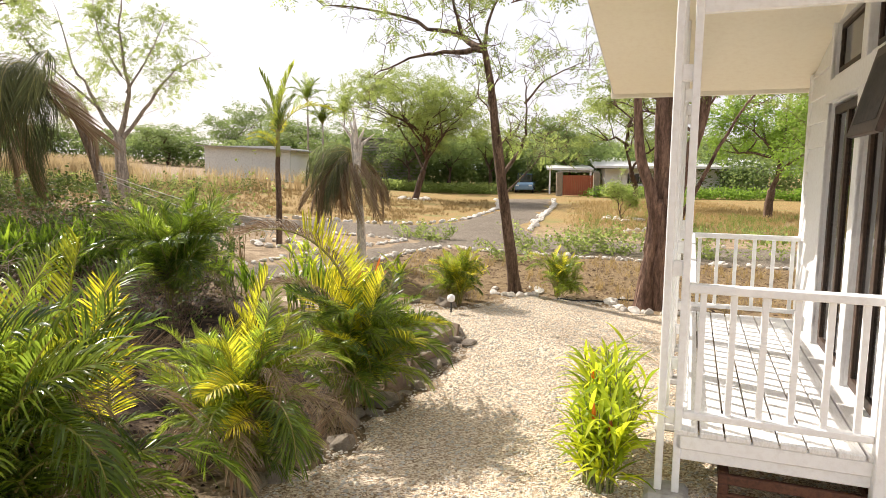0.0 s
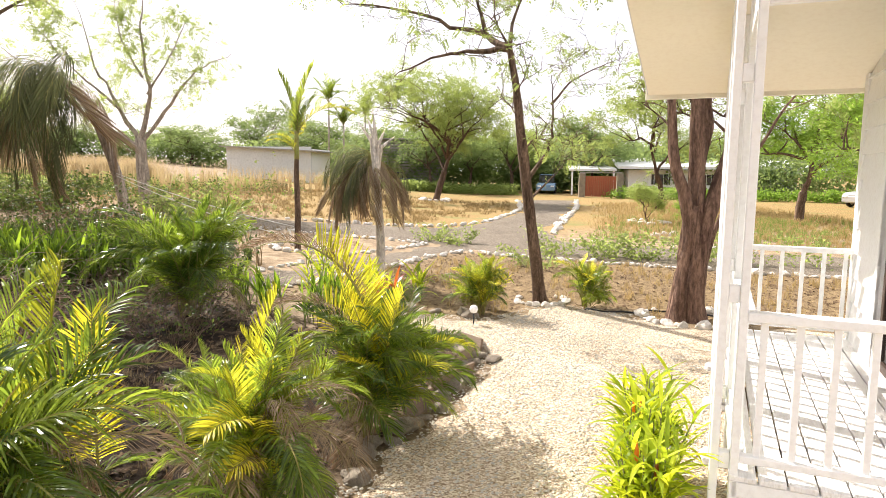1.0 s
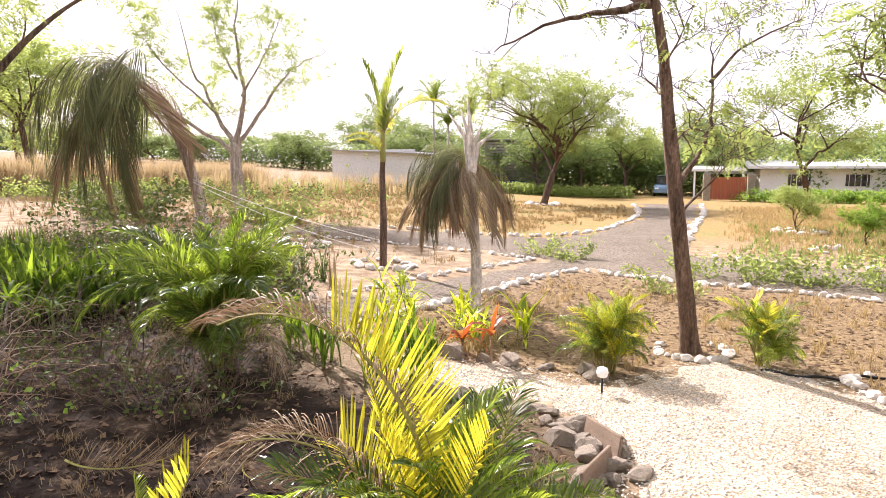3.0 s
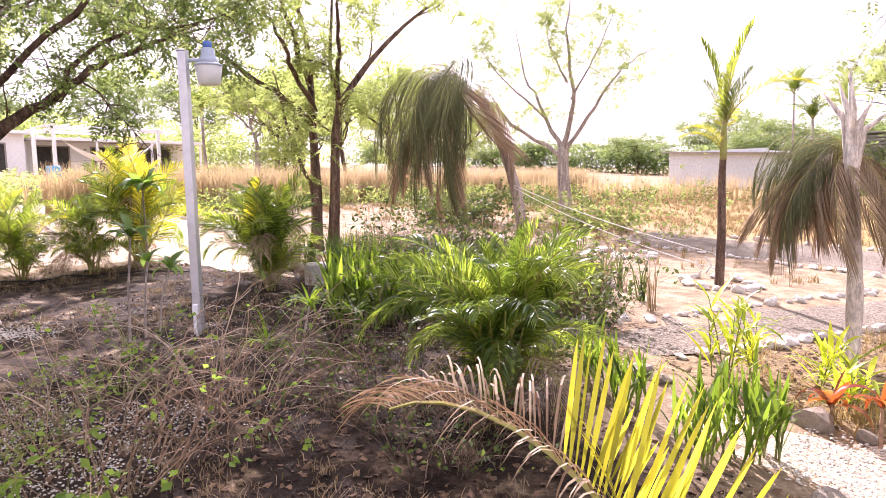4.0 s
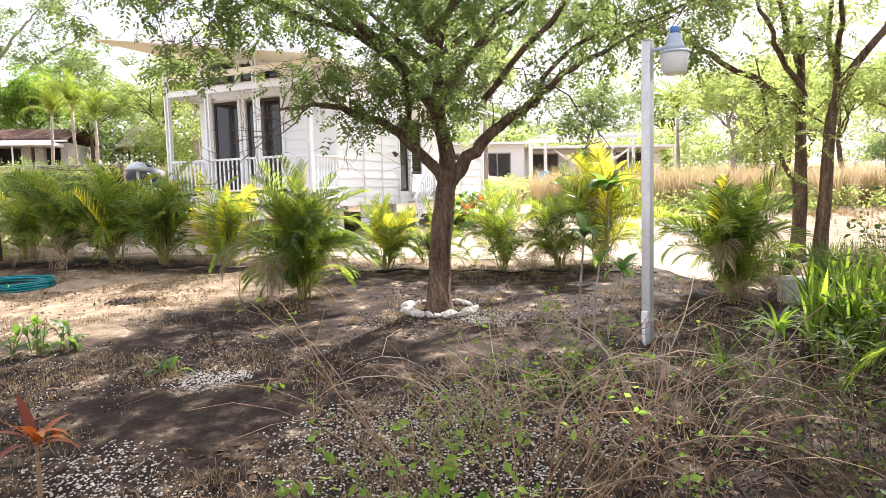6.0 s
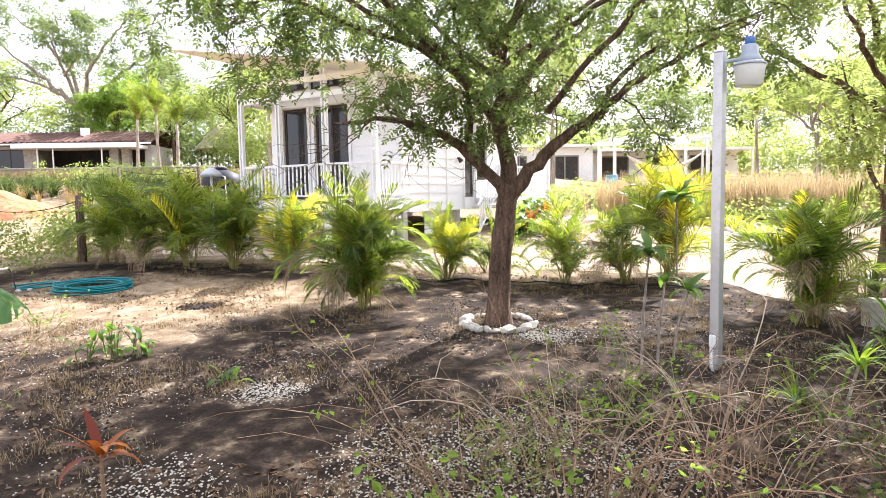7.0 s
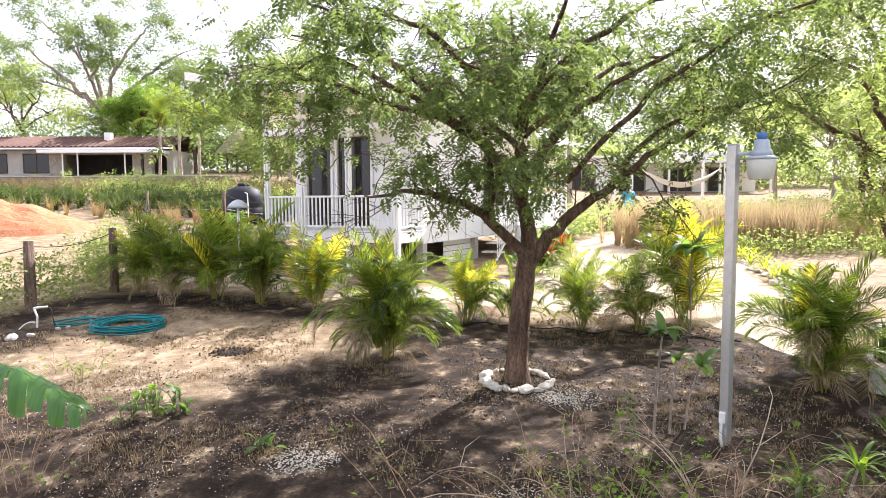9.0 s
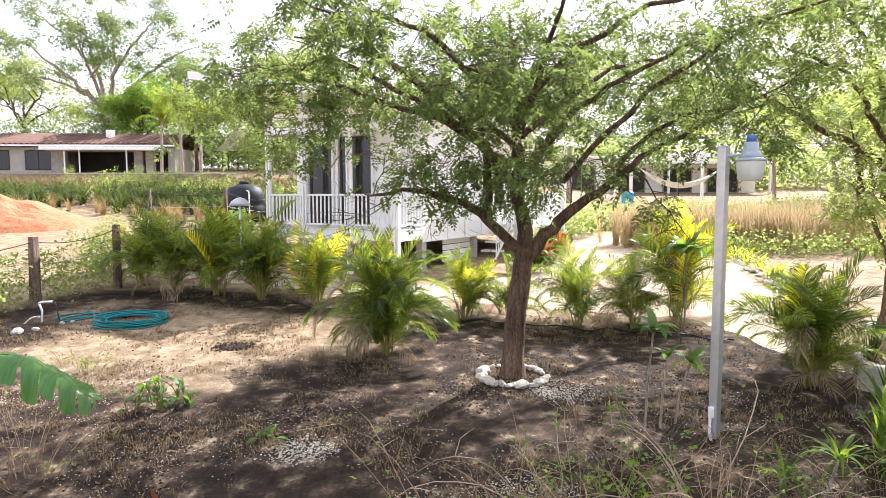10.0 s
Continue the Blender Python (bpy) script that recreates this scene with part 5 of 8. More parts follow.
def upright_palm(x, y):
    p = thing("young_palm", on_ground(x, y), "young palm with slim brown trunk and few upright fronds", "palm")
    tube("trunk", smooth_line([(0, 0, -0.1), (0.02, 0, 0.9), (0.0, 0.02, 1.7), (0.02, 0.0, 2.1)], 5), [0.078 - 0.0018 * i for i in range(16)], M_BARK, p, 8)
    tube("crownshaft", [(0.02, 0, 2.05), (0.02, 0, 2.5), (0.03, 0, 2.9)], [0.06, 0.05, 0.03], M_RACHIS, p, 7)
    up = [frond_mesh("frond", 1.0, r, fl, 0.3, 50, M_PALM_YELLOW if i == 2 else M_PALM_LITE, 140 + i, 0.006, 0.4, 30 + 14 * i) for i, (r, fl) in enumerate(((86, 62), (80, 40), (62, -30)))]
    for w, k, s, z in ((185, 0, 1.5, 2.7), (20, 0, 1.6, 2.8), (5, 2, 1.5, 2.8), (300, 1, 1.2, 2.7), (100, 2, 1.1, 2.6), (230, 2, 0.9, 2.4), (150, 1, 1.1, 2.6), (60, 1, 1.0, 2.6), (340, 1, 1.1, 2.65), (200, 2, 0.8, 2.35)):
        piece("frond", up[k], p, pose(0.02, 0, z - 0.2, 0, 0, w) @ Matrix.Scale(s, 4))
    return p


upright_palm(-3.85, 15.1)

# ---- boards set on edge among the stones ----
M_OLDBOARD = two_scale("weathered_boards", (0.2, 0.145, 0.1), (0.27, 0.2, 0.145), (0.13, 0.09, 0.065), 3, 24, 0.9, 0.3, stretch=(1, 6, 6))
for x, y, turn, ln, tilt in ((-0.12, 6.35, 62, 0.8, 8), (0.02, 7.05, 70, 0.6, -10), (0.06, 7.62, 118, 0.5, 12), (-0.38, 5.62, 66, 0.5, -6)):
    ob = part("edging_board", block(-ln / 2, ln / 2, -0.014, 0.014, -0.08, 0.15, 0.006), M_OLDBOARD, None)
    ob.matrix_world = pose(x, y, gz(x, y) + 0.02, tilt, 4, turn)
    tagged(ob, "weathered board set on edge among border stones", "board", "edging boards")

# ---- guy ropes ----
M_ROPE = two_scale("white_rope", (0.72, 0.7, 0.66), (0.65, 0.63, 0.58), (0.5, 0.48, 0.44), 4, 40)


def sagging(a, b, sag, n=14):
    a, b = Vector(a), Vector(b)
    return [a.lerp(b, i / n) - Vector((0, 0, sag * 4 * (i / n) * (1 - i / n))) for i in range(n + 1)]


rope = thing("guy_rope", pose(0, 0, 0), "thin white ropes tied between two palm trunks", "rope")
tube("strand", sagging((-8.6, 15.98, 1.95), (-3.9, 15.0, 0.75), 0.1), 0.009, M_ROPE, rope, 5)
tube("strand", sagging((-8.6, 15.98, 1.9), (-3.88, 14.98, 0.5), 0.14), 0.009, M_ROPE, rope, 5)
for k, (x, z) in enumerate(((-4.2, 0.62), (-4.05, 0.7))):
    tube("knot", [(x, 15.0, z), (x + 0.1, 15.02, z - 0.15), (x + 0.03, 14.96, z - 0.28)], 0.016, M_ROPE, rope, 5)


# ---- stones ----
def stone_mesh(seed, mat):
    rng = random.Random(seed)
    bm = bmesh.new()
    bmesh.ops.create_icosphere(bm, subdivisions=2, radius=1.0)
    sx, sy, sz = rng.uniform(0.8, 1.35), rng.uniform(0.65, 1.0), rng.uniform(0.5, 0.8)
    planes = [(Vector((rng.gauss(0, 1), rng.gauss(0, 1), rng.gauss(0.2, 1))).normalized(), rng.uniform(0.55, 0.85)) for _ in range(9)]
    for v in bm.verts:
        k = 1 + 0.2 * noise.noise(v.co * 1.2 + Vector((seed * 3.7, 0, 0))) + 0.1 * noise.noise(v.co * 3.5 + Vector((0, seed * 2.1, 0)))
        for q in planes:
            v.co -= q[0] * max(0.0, v.co.dot(q[0]) - q[1])
        v.co = Vector((v.co.x * sx, v.co.y * sy, max(v.co.z, -0.6) * sz)) * k
    me = bpy.data.meshes.new("stone")
    for q in bm.faces:
        q.smooth = False
    bm.to_mesh(me)
    bm.free()
    me.materials.append(mat)
    return me


STONES = [stone_mesh(i, M_STONE) for i in range(8)]
STONES_DARK = [stone_mesh(20 + i, M_STONE_DARK) for i in range(6)]


def edging(lines, size, gap, seed, lab, pool=STONES, wobble=0.05, category="stone edging"):
    """Rows of loose stones along lines."""
    rng = random.Random(seed)
    x0, y0 = lines[0][0]
    p = thing("stone_edging", pose(x0, y0, gz(x0, y0)), lab, category, "stone borders")
    inv = p.matrix_world.inverted()
    for line in lines:
        pts = smooth_line([(*q, 0) for q in line], 6)
        walked, nxt = 0.0, 0.0
        for a, b in zip(pts, pts[1:]):
            d = (b - a).length
            while nxt <= walked + d:
                q = a.lerp(b, (nxt - walked) / max(d, 1e-6))
                s = size * rng.uniform(0.6, 1.3)
                x, y = q.x + rng.gauss(0, wobble), q.y + rng.gauss(0, wobble)
                m = pose(x, y, gz(x, y) + s * 0.3, rng.uniform(-14, 14), rng.uniform(-14, 14), rng.uniform(0, 360)) @ Matrix.Scale(s, 4)
                piece("stone", rng.choice(pool), p, inv @ m)
                nxt += gap * rng.uniform(0.75, 1.5)
            walked += d
    return p


def ring(x, y, r, size, gap, seed, lab, pool=STONES, arc=(0, 360)):
    n = 12
    line = [(x + r * math.cos(radians(arc[0] + (arc[1] - arc[0]) * i / n)), y + r * math.sin(radians(arc[0] + (arc[1] - arc[0]) * i / n))) for i in range(n + 1)]
    return edging([line], size, gap, seed, lab, pool, 0.02, "stone ring")


edging([[(-2.9, 10.7), (-2.55, 11.15), (-1.55, 13.35), (-0.75, 15.3), (0.0, 16.5), (1.25, 15.85), (2.9, 15.1), (4.5, 14.3), (8.0, 13.0)]], 0.092, 0.135, 1, "whitish stones edging the driveway and planted bed")
edging([[(-4.6, 10.9), (-3.8, 11.85), (-3.1, 13.5), (-2.2, 15.6), (-1.4, 17.2), (-1.1, 17.85), (-1.6, 18.2), (-3.0, 18.3), (-5.0, 18.6), (-7.0, 18.9)]], 0.08, 0.135, 2, "whitish stones round a tongue-shaped bed")
edging([[(-6.0, 22.3), (-2.0, 22.8), (0.6, 26.0), (2.6, 33.0), (3.4, 40.0), (3.7, 46.0)]], 0.12, 0.24, 3, "pale stones edging the far lawn")
edging([[(2.9, 21.5), (3.7, 25.5), (4.6, 29.5), (6.5, 38.0), (7.9, 46.5)]], 0.135, 0.23, 4, "pale stones along the driveway")
edging([[(3.3, 19.6), (5.0, 18.3), (8.0, 17.2)]], 0.13, 0.5, 14, "scattered pale stones at the lawn corner")
edging([[(-1.25, 3.55), (-0.72, 4.62), (-0.34, 5.68), (0.1, 7.0), (0.18, 7.5), (0.02, 7.95), (-0.5, 8.22), (-1.2, 8.32)],
        [(-0.25, 6.2), (0.05, 7.15), (0.1, 7.5), (-0.1, 7.85), (-0.6, 8.1)], [(-0.15, 6.9), (0.0, 7.5), (-0.3, 7.8)]], 0.1, 0.14, 5, "weathered brown stones heaped along the garden path", STONES_DARK, 0.06)
edging([[(-3.4, 9.95), (-2.2, 9.74), (-1.2, 9.62), (-0.3, 9.43), (0.1, 9.28), (0.45, 9.35)]], 0.13, 0.3, 6, "flat weathered stones at the bed's edge", STONES_DARK)
ring(1.22, 10.6, 0.4, 0.07, 0.12, 7, "small pale stones round a tree trunk", STONES, (150, 420))
ring(3.12, 9.45, 0.6, 0.085, 0.14, 8, "pale stones round the thick tree's foot", STONES, (120, 400))
ring(-9.0, 5.85, 0.42, 0.085, 0.1, 9, "ring of white painted stones round the shade tree")
ring(-10.8, 12.6, 0.5, 0.11, 0.17, 18, "pale stones piled round the twin trunks", STONES, (180, 420))
ring(-3.85, 15.1, 0.55, 0.12, 0.24, 10, "pale stones round the young palm")
ring(-6.4, 17.1, 0.6, 0.13, 0.26, 11, "pale stones round a small planting")
ring(-1.9, 42.8, 1.0, 0.22, 0.4, 12, "pale stones round the spreading tree")
ring(7.5, 26.9, 0.8, 0.16, 0.32, 13, "pale stones round a shrub")
ring(-5.6, 13.6, 0.45, 0.1, 0.22, 15, "pale stones in the dry bed")
ring(6.6, 21.2, 0.6, 0.14, 0.3, 16, "pale stones on the dry lawn", STONES, (0, 240))
edging([[(-8.2, 10.4), (-8.9, 10.7), (-9.6, 11.0)], [(-10.4, 12.3), (-10.9, 12.1)], [(-12.2, 11.6), (-15.0, 12.8), (-18.2, 13.5), (-22.8, 14.3)]], 0.1, 0.2, 17, "grey-white stones beside the walk", STONES)


slab = part("white_stone", block(-0.17, 0.17, -0.09, 0.09, -0.05, 0.34, 0.04), M_STONE, None)
slab.matrix_world = on_ground(-8.3, 10.31, 35)
tagged(slab, "upright whitish stone standing among lily leaves", "stone")


# ---- pole lamp ----
def plain(name, color, rough=0.5, metal=0.0, big=4.0, fine=40, spread=0.82, bumps=0.08):
    d = tuple(c * spread for c in color)
    return two_scale(name, color, tuple((c + e) / 2 for c, e in zip(color, d)), d, big, fine, rough, bumps, 0.003, metal=metal)


M_BLUE = plain("blue_plastic", (0.1, 0.2, 0.5), 0.4)
M_LAMPGREY = plain("grey_blue_housing", (0.42, 0.48, 0.56), 0.45)


def turned(profile, n=20):
    """A body of revolution from (radius, height) pairs."""
    bm = bmesh.new()
    rings = [[bm.verts.new((r * math.cos(2 * math.pi * k / n), r * math.sin(2 * math.pi * k / n), z)) for k in range(n)] for r, z in profile]
    for a, b in zip(rings, rings[1:]):
        for k in range(n):
            bm.faces.new((a[k], a[(k + 1) % n], b[(k + 1) % n], b[k]))
    bm.faces.new(rings[0][::-1])
    bm.faces.new(rings[-1])
    for f in bm.faces:
        f.smooth = len(f.verts) == 4
    return bm


def lens_mat():
    m, n, l, b = material("milky_lens", 0.35, 0, 0.5)
    b.inputs["Base Color"].default_value = (0.82, 0.83, 0.8, 1)
    b.inputs["Transmission Weight"].default_value = 0.35
    bump(n, l, b, noise_node(n, l, 60, 2, stretch=(1, 1, 0.1)), 0.25, 0.004)
    return m


def pole_lamp():
    p = thing("garden_lamp", pose(-7.05, 7.68, gz(-7.05, 7.68), 0, 0, 35), "galvanised square lamp post with a bucket light and blue photocell", "lamp post")
    part("post", block(-0.046, 0.046, -0.046, 0.046, -0.2, 3.02, 0.006), M_STEEL, p)
    part("post_cap", block(-0.049, 0.049, -0.049, 0.049, 3.021, 3.032, 0.003), M_STEEL, p)
    a = radians(52 - 35 + 8)
    cx, cy = 0.25 * math.cos(a), 0.25 * math.sin(a)
    tube("arm", [(0.04 * math.cos(a), 0.04 * math.sin(a), 2.93), (cx * 0.72, cy * 0.72, 2.94)], 0.018, M_LAMPGREY, p, 8)
    for name, prof, mat in (("lens", [(0.1, 2.68), (0.115, 2.692), (0.138, 2.862), (0.134, 2.876)], lens_mat()),
                            ("collar", [(0.146, 2.874), (0.149, 2.888), (0.118, 2.906)], M_LAMPGREY),
                            ("housing", [(0.113, 2.906), (0.09, 2.955), (0.074, 2.985), (0.07, 3.055), (0.054, 3.064)], M_LAMPGREY),
                            ("photocell", [(0.046, 3.064), (0.046, 3.12), (0.038, 3.134)], M_BLUE)):
        ob = part(name, turned(prof), mat, p)
        ob.location = (cx, cy, 0)
    part("outlet_box", block(-0.03, 0.03, -0.088, -0.05, 0.22, 0.34, 0.01), M_WHITE, p, "white outlet box")
    tube("conduit", [(0, -0.08, 0.23), (0.0, -0.09, 0.1), (0.03, -0.1, -0.05)], 0.014, M_WHITE, p, 6)
    return p


pole_lamp()


# ---- leafy bed plants ----
def lance_leaf(length, width, bend, mat, seed=0, segs=5, fold=0.25, rise=62):
    """A pointed strap leaf along +x that rises and bends over."""
    v, f = [], []
    p, e = Vector((0, 0, 0)), radians(rise)
    for i in range(segs + 1):
        s = i / segs
        w = width * max(0.04, math.sin(math.pi * (0.12 + 0.86 * s)) ** 0.9)
        v += [p + Vector((0, -w, fold * w)), p, p + Vector((0, w, fold * w))]
        e -= radians(bend / segs)
        p = p + Vector((math.cos(e), 0, math.sin(e))) * length / segs
    for i in range(segs):
        b = i * 3
        f += [(b, b + 1, b + 4, b + 3), (b + 1, b + 2, b + 5, b + 4)]
    return raw_mesh("leaf", v, f, mat, True)


M_GINGER = leaf_mat("ginger_leaves", (0.19, 0.3, 0.02), (0.35, 0.42, 0.03), (0.85, 0.95, 0.05), "object", 0.5, 0.5)
M_STRAP = leaf_mat("dark_strap_leaves", (0.045, 0.1, 0.014), (0.095, 0.16, 0.024), (0.34, 0.5, 0.04), "object", 0.42, 0.85)
M_RED = leaf_mat("red_leaves", (0.26, 0.02, 0.016), (0.36, 0.14, 0.025), (0.5, 0.12, 0.03), "object", 0.4, 0.4)
M_ORANGE = leaf_mat("orange_flower_bracts", (0.75, 0.16, 0.03), (0.8, 0.25, 0.04), (0.95, 0.35, 0.05), "object", 0.3, 0.4)
M_STEM = two_scale("green_stem", (0.14, 0.2, 0.05), (0.2, 0.22, 0.07), (0.25, 0.18, 0.08), 5, 30, 0.6)
M_TWIG = two_scale("dry_twigs", (0.25, 0.155, 0.095), (0.44, 0.31, 0.2), (0.15, 0.09, 0.055), 3, 20, 0.9)
M_PALETWIG = two_scale("bleached_twigs", (0.42, 0.32, 0.22), (0.56, 0.46, 0.34), (0.3, 0.2, 0.13), 3, 20, 0.85)
M_DARKTWIG = two_scale("dark_dead_twigs", (0.11, 0.07, 0.048), (0.19, 0.13, 0.09), (0.07, 0.045, 0.03), 3, 20, 0.9)
M_PALE_LEAF = leaf_mat("broad_green_leaves", (0.07, 0.15, 0.03), (0.12, 0.2, 0.045), (0.3, 0.5, 0.08), "object", 0.4, 0.55)
LEAF_GINGER = [lance_leaf(0.4, 0.021, b, M_GINGER) for b in (25, 50, 85)]
LEAF_STRAP = [lance_leaf(0.5, 0.021, b, M_STRAP, rise=80) for b in (6, 24, 55)]
LEAF_ROSETTE = [lance_leaf(0.5, 0.017, b, M_STRAP) for b in (40, 90, 130)]
LEAF_RED = [lance_leaf(0.42, 0.042, b, M_RED) for b in (15, 60, 125)]
LEAF_BROAD = [lance_leaf(0.32, 0.055, b, M_PALE_LEAF) for b in (50, 80, 120)]


def stemmed_plant(name, x, y, height, stems, per, pool, lab, seed, wide=0.3, category="plant", flowers=0, scale=1.0, lean=0.15, group=""):
    """Upright stems with alternate leaves; some carry a flower head."""
    rng = random.Random(seed)
    p = thing(name, on_ground(x, y, rng.uniform(0, 360)), lab, category, group)
    for i in range(stems):
        w, r = rng.uniform(0, 6.28), wide * math.sqrt(rng.random())
        bx, by = r * math.cos(w), r * math.sin(w)
        hh = height * rng.uniform(0.6, 1.0)
        lx, ly = bx * 0.4 + rng.gauss(0, lean) * hh, by * 0.4 + rng.gauss(0, lean) * hh
        a, b = Vector((bx, by, -0.03)), Vector((bx + lx, by + ly, hh * 0.85))
        tube("stem", [a, a.lerp(b, 0.5) + Vector((0, 0, 0.04)), b], [0.009, 0.007, 0.004], M_STEM, p, 4)
        for k in range(per):
            s = 0.18 + 0.82 * (k + rng.random() * 0.5) / per
            c = a.lerp(b, s)
            m = Matrix.Translation(c) @ Matrix.Rotation(w + k * 2.7 + rng.uniform(-0.5, 0.5), 4, "Z") @ Matrix.Rotation(rng.uniform(-0.25, 0.3), 4, "Y") @ Matrix.Scale(scale * rng.uniform(0.7, 1.15), 4)
            piece("leaf", rng.choice(pool), p, m)
        if i < flowers:
            fl = part("flower", turned([(0.004, 0.0), (0.011, 0.02), (0.014, 0.06), (0.003, 0.12)], 7), M_ORANGE, p, "orange flower spike")
            fl.location = b + Vector((0, 0, -0.02))
    return p


def rosette(name, x, y, stem, leaves, size, pool, lab, seed, stem_mat=None, category="plant", lean=(0, 0)):
    rng = random.Random(seed)
    p = thing(name, on_ground(x, y, rng.uniform(0, 360)), lab, category)
    top = Vector((lean[0], lean[1], stem))
    if stem > 0.05:
        tube("stem", [(0, 0, -0.05), (lean[0] * 0.3, lean[1] * 0.3, stem * 0.5), top], [0.016, 0.013, 0.01], stem_mat or M_TWIG, p, 6)
    for i in range(leaves):
        m = Matrix.Translation(top + Vector((0, 0, -0.06 * i / leaves))) @ Matrix.Rotation(i * 2.4 + rng.uniform(-0.3, 0.3), 4, "Z") @ Matrix.Rotation(rng.uniform(-0.4, 0.35), 4, "Y") @ Matrix.Scale(size * rng.uniform(0.75, 1.15), 4)
        piece("leaf", rng.choice(pool), p, m)
    return p


for k, (x, y, h, n) in enumerate(((0.98, 3.85, 0.72, 24), (1.1, 4.25, 0.85, 24), (1.22, 4.65, 0.85, 20))):
    stemmed_plant("ginger_plant", x, y, h, n, 11, LEAF_GINGER, "yellow-green lily-like clump with small orange flower spikes", 300 + k, 0.11, flowers=2, scale=0.72, lean=0.08, group="flowering clump beside the deck")
for k, (x, y, h, n) in enumerate(((-1.75, 8.6, 0.6, 12), (-1.55, 8.75, 0.55, 9), (-1.9, 8.35, 0.5, 8))):
    stemmed_plant("strap_plant", x, y, h, n, 5, LEAF_STRAP, "stiff dark green upright plant by the gravel", 310 + k, 0.14, scale=0.75)
for k, (x, y, h) in enumerate(((-2.35, 10.3, 1.0), (-2.1, 10.5, 0.8), (-1.6, 10.7, 0.55), (-0.75, 10.4, 0.65), (-1.3, 10.2, 0.4))):
    stemmed_plant("ginger_plant", x, y, h, 4, 9, LEAF_GINGER, "young yellow-green cane plant in the mulched bed", 320 + k, 0.1, group="young canes in the bed")
for k, (x, y, r, n) in enumerate(((-6.2, 9.35, 0.42, 22), (-5.7, 9.75, 0.4, 20), (-6.9, 9.7, 0.4, 20), (-5.0, 10.1, 0.35, 16), (-7.3, 10.3, 0.35, 14), (-5.9, 10.4, 0.4, 18), (-6.12, 9.1, 0.3, 14), (-4.5, 9.6, 0.3, 12))):
    stemmed_plant("lily_clump", x, y, 0.5, n, 7, LEAF_STRAP, "dense clump of dark green strap leaves", 330 + k, r * 0.8, scale=1.15, lean=0.08, group="lily clumps")
for k, (x, y) in enumerate(((-3.0, 9.2), (-2.6, 8.8))):
    stemmed_plant("lily_clump", x, y, 0.4, 8, 5, LEAF_STRAP, "green strap-leaved plant beside the gravel walk", 340 + k, 0.2, scale=0.8)
rosette("dracaena", -5.21, 7.63, 0.6, 30, 0.75, LEAF_ROSETTE, "thin bent dracaena with a tuft of narrow leaves", 350, M_BARK_GREY, lean=(-0.25, 0.1))
rosette("dracaena", -5.55, 8.6, 0.35, 30, 0.75, LEAF_ROSETTE, "small dracaena with a yellowish stem", 351, M_STEM)
rosette("dracaena", -6.0, 7.82, 0.1, 26, 0.85, LEAF_ROSETTE, "low spiky green rosette on dark soil", 352, M_STEM)
rosette("ti_plant", -4.98, 2.8, 0.34, 12, 0.72, LEAF_RED, "small ti plant with red and orange leaves", 353, M_TWIG)
rosette("ti_plant", -1.0, 9.5, 0.35, 11, 0.8, LEAF_RED, "red-leaved ti plant among stones", 354, M_TWIG)
rosette("ti_plant", -1.35, 9.75, 0.2, 12, 0.8, LEAF_RED, "red and dry brown ti plant at the bed's edge", 355, M_TWIG)
rosette("ti_plant", -17.0, 7.9, 0.4, 14, 1.3, LEAF_RED, "red-leaved plant near the cottage steps", 356, M_TWIG)
for k, (x, y, h, n) in enumerate(((-8.1, 1.5, 0.55, 5), (-8.25, 1.75, 0.4, 4), (-8.0, 1.25, 0.35, 4), (-8.05, 1.95, 0.25, 2), (-7.2, 3.0, 0.18, 3))):
    stemmed_plant("seedling", x, y, h, n, 3, LEAF_BROAD, "green broad-leaved seedling on bare soil", 360 + k, 0.08, scale=0.6)
for k, (x, y, s, n) in enumerate(((-7.24, 7.01, 1.15, 15), (-7.4, 7.4, 0.72, 9), (-7.3, 7.2, 0.85, 5), (-11.3, 9.15, 1.35, 26))):
    rosette("frangipani", x, y, s, n, 0.85 if k < 3 else 1.5, LEAF_BROAD, "leggy sapling with a tuft of broad drooping leaves", 370 + k, M_BARK_GREY, lean=(0.12, -0.1))
for k, (x, y, h) in enumerate(((-17.9, 7.9, 1.0), (-19.0, 8.4, 1.1), (-16.9, 7.4, 0.8), (-20.2, 8.9, 1.0))):
    stemmed_plant("ginger_plant", x, y, h, 14, 8, LEAF_BROAD, "leafy green bush beside the cottage walk", 380 + k, 0.35, scale=1.1)


for k, (x, y) in enumerate(((-13.0, 12.2), (-14.3, 12.75), (-15.6, 13.1), (-16.9, 13.4), (-18.3, 13.75), (-19.8, 14.05), (-21.3, 14.3))):
    stemmed_plant("strap_plant", x, y, 0.35, 9, 5, LEAF_GINGER, "yellow-green strap plant edging the cottage walk", 390 + k, 0.22, scale=1.1, group="plants edging the walk")
rosette("ti_plant", -18.3, 8.6, 0.5, 16, 1.3, LEAF_RED, "tall red and orange leaved plant by the cottage porch", 357, M_TWIG)


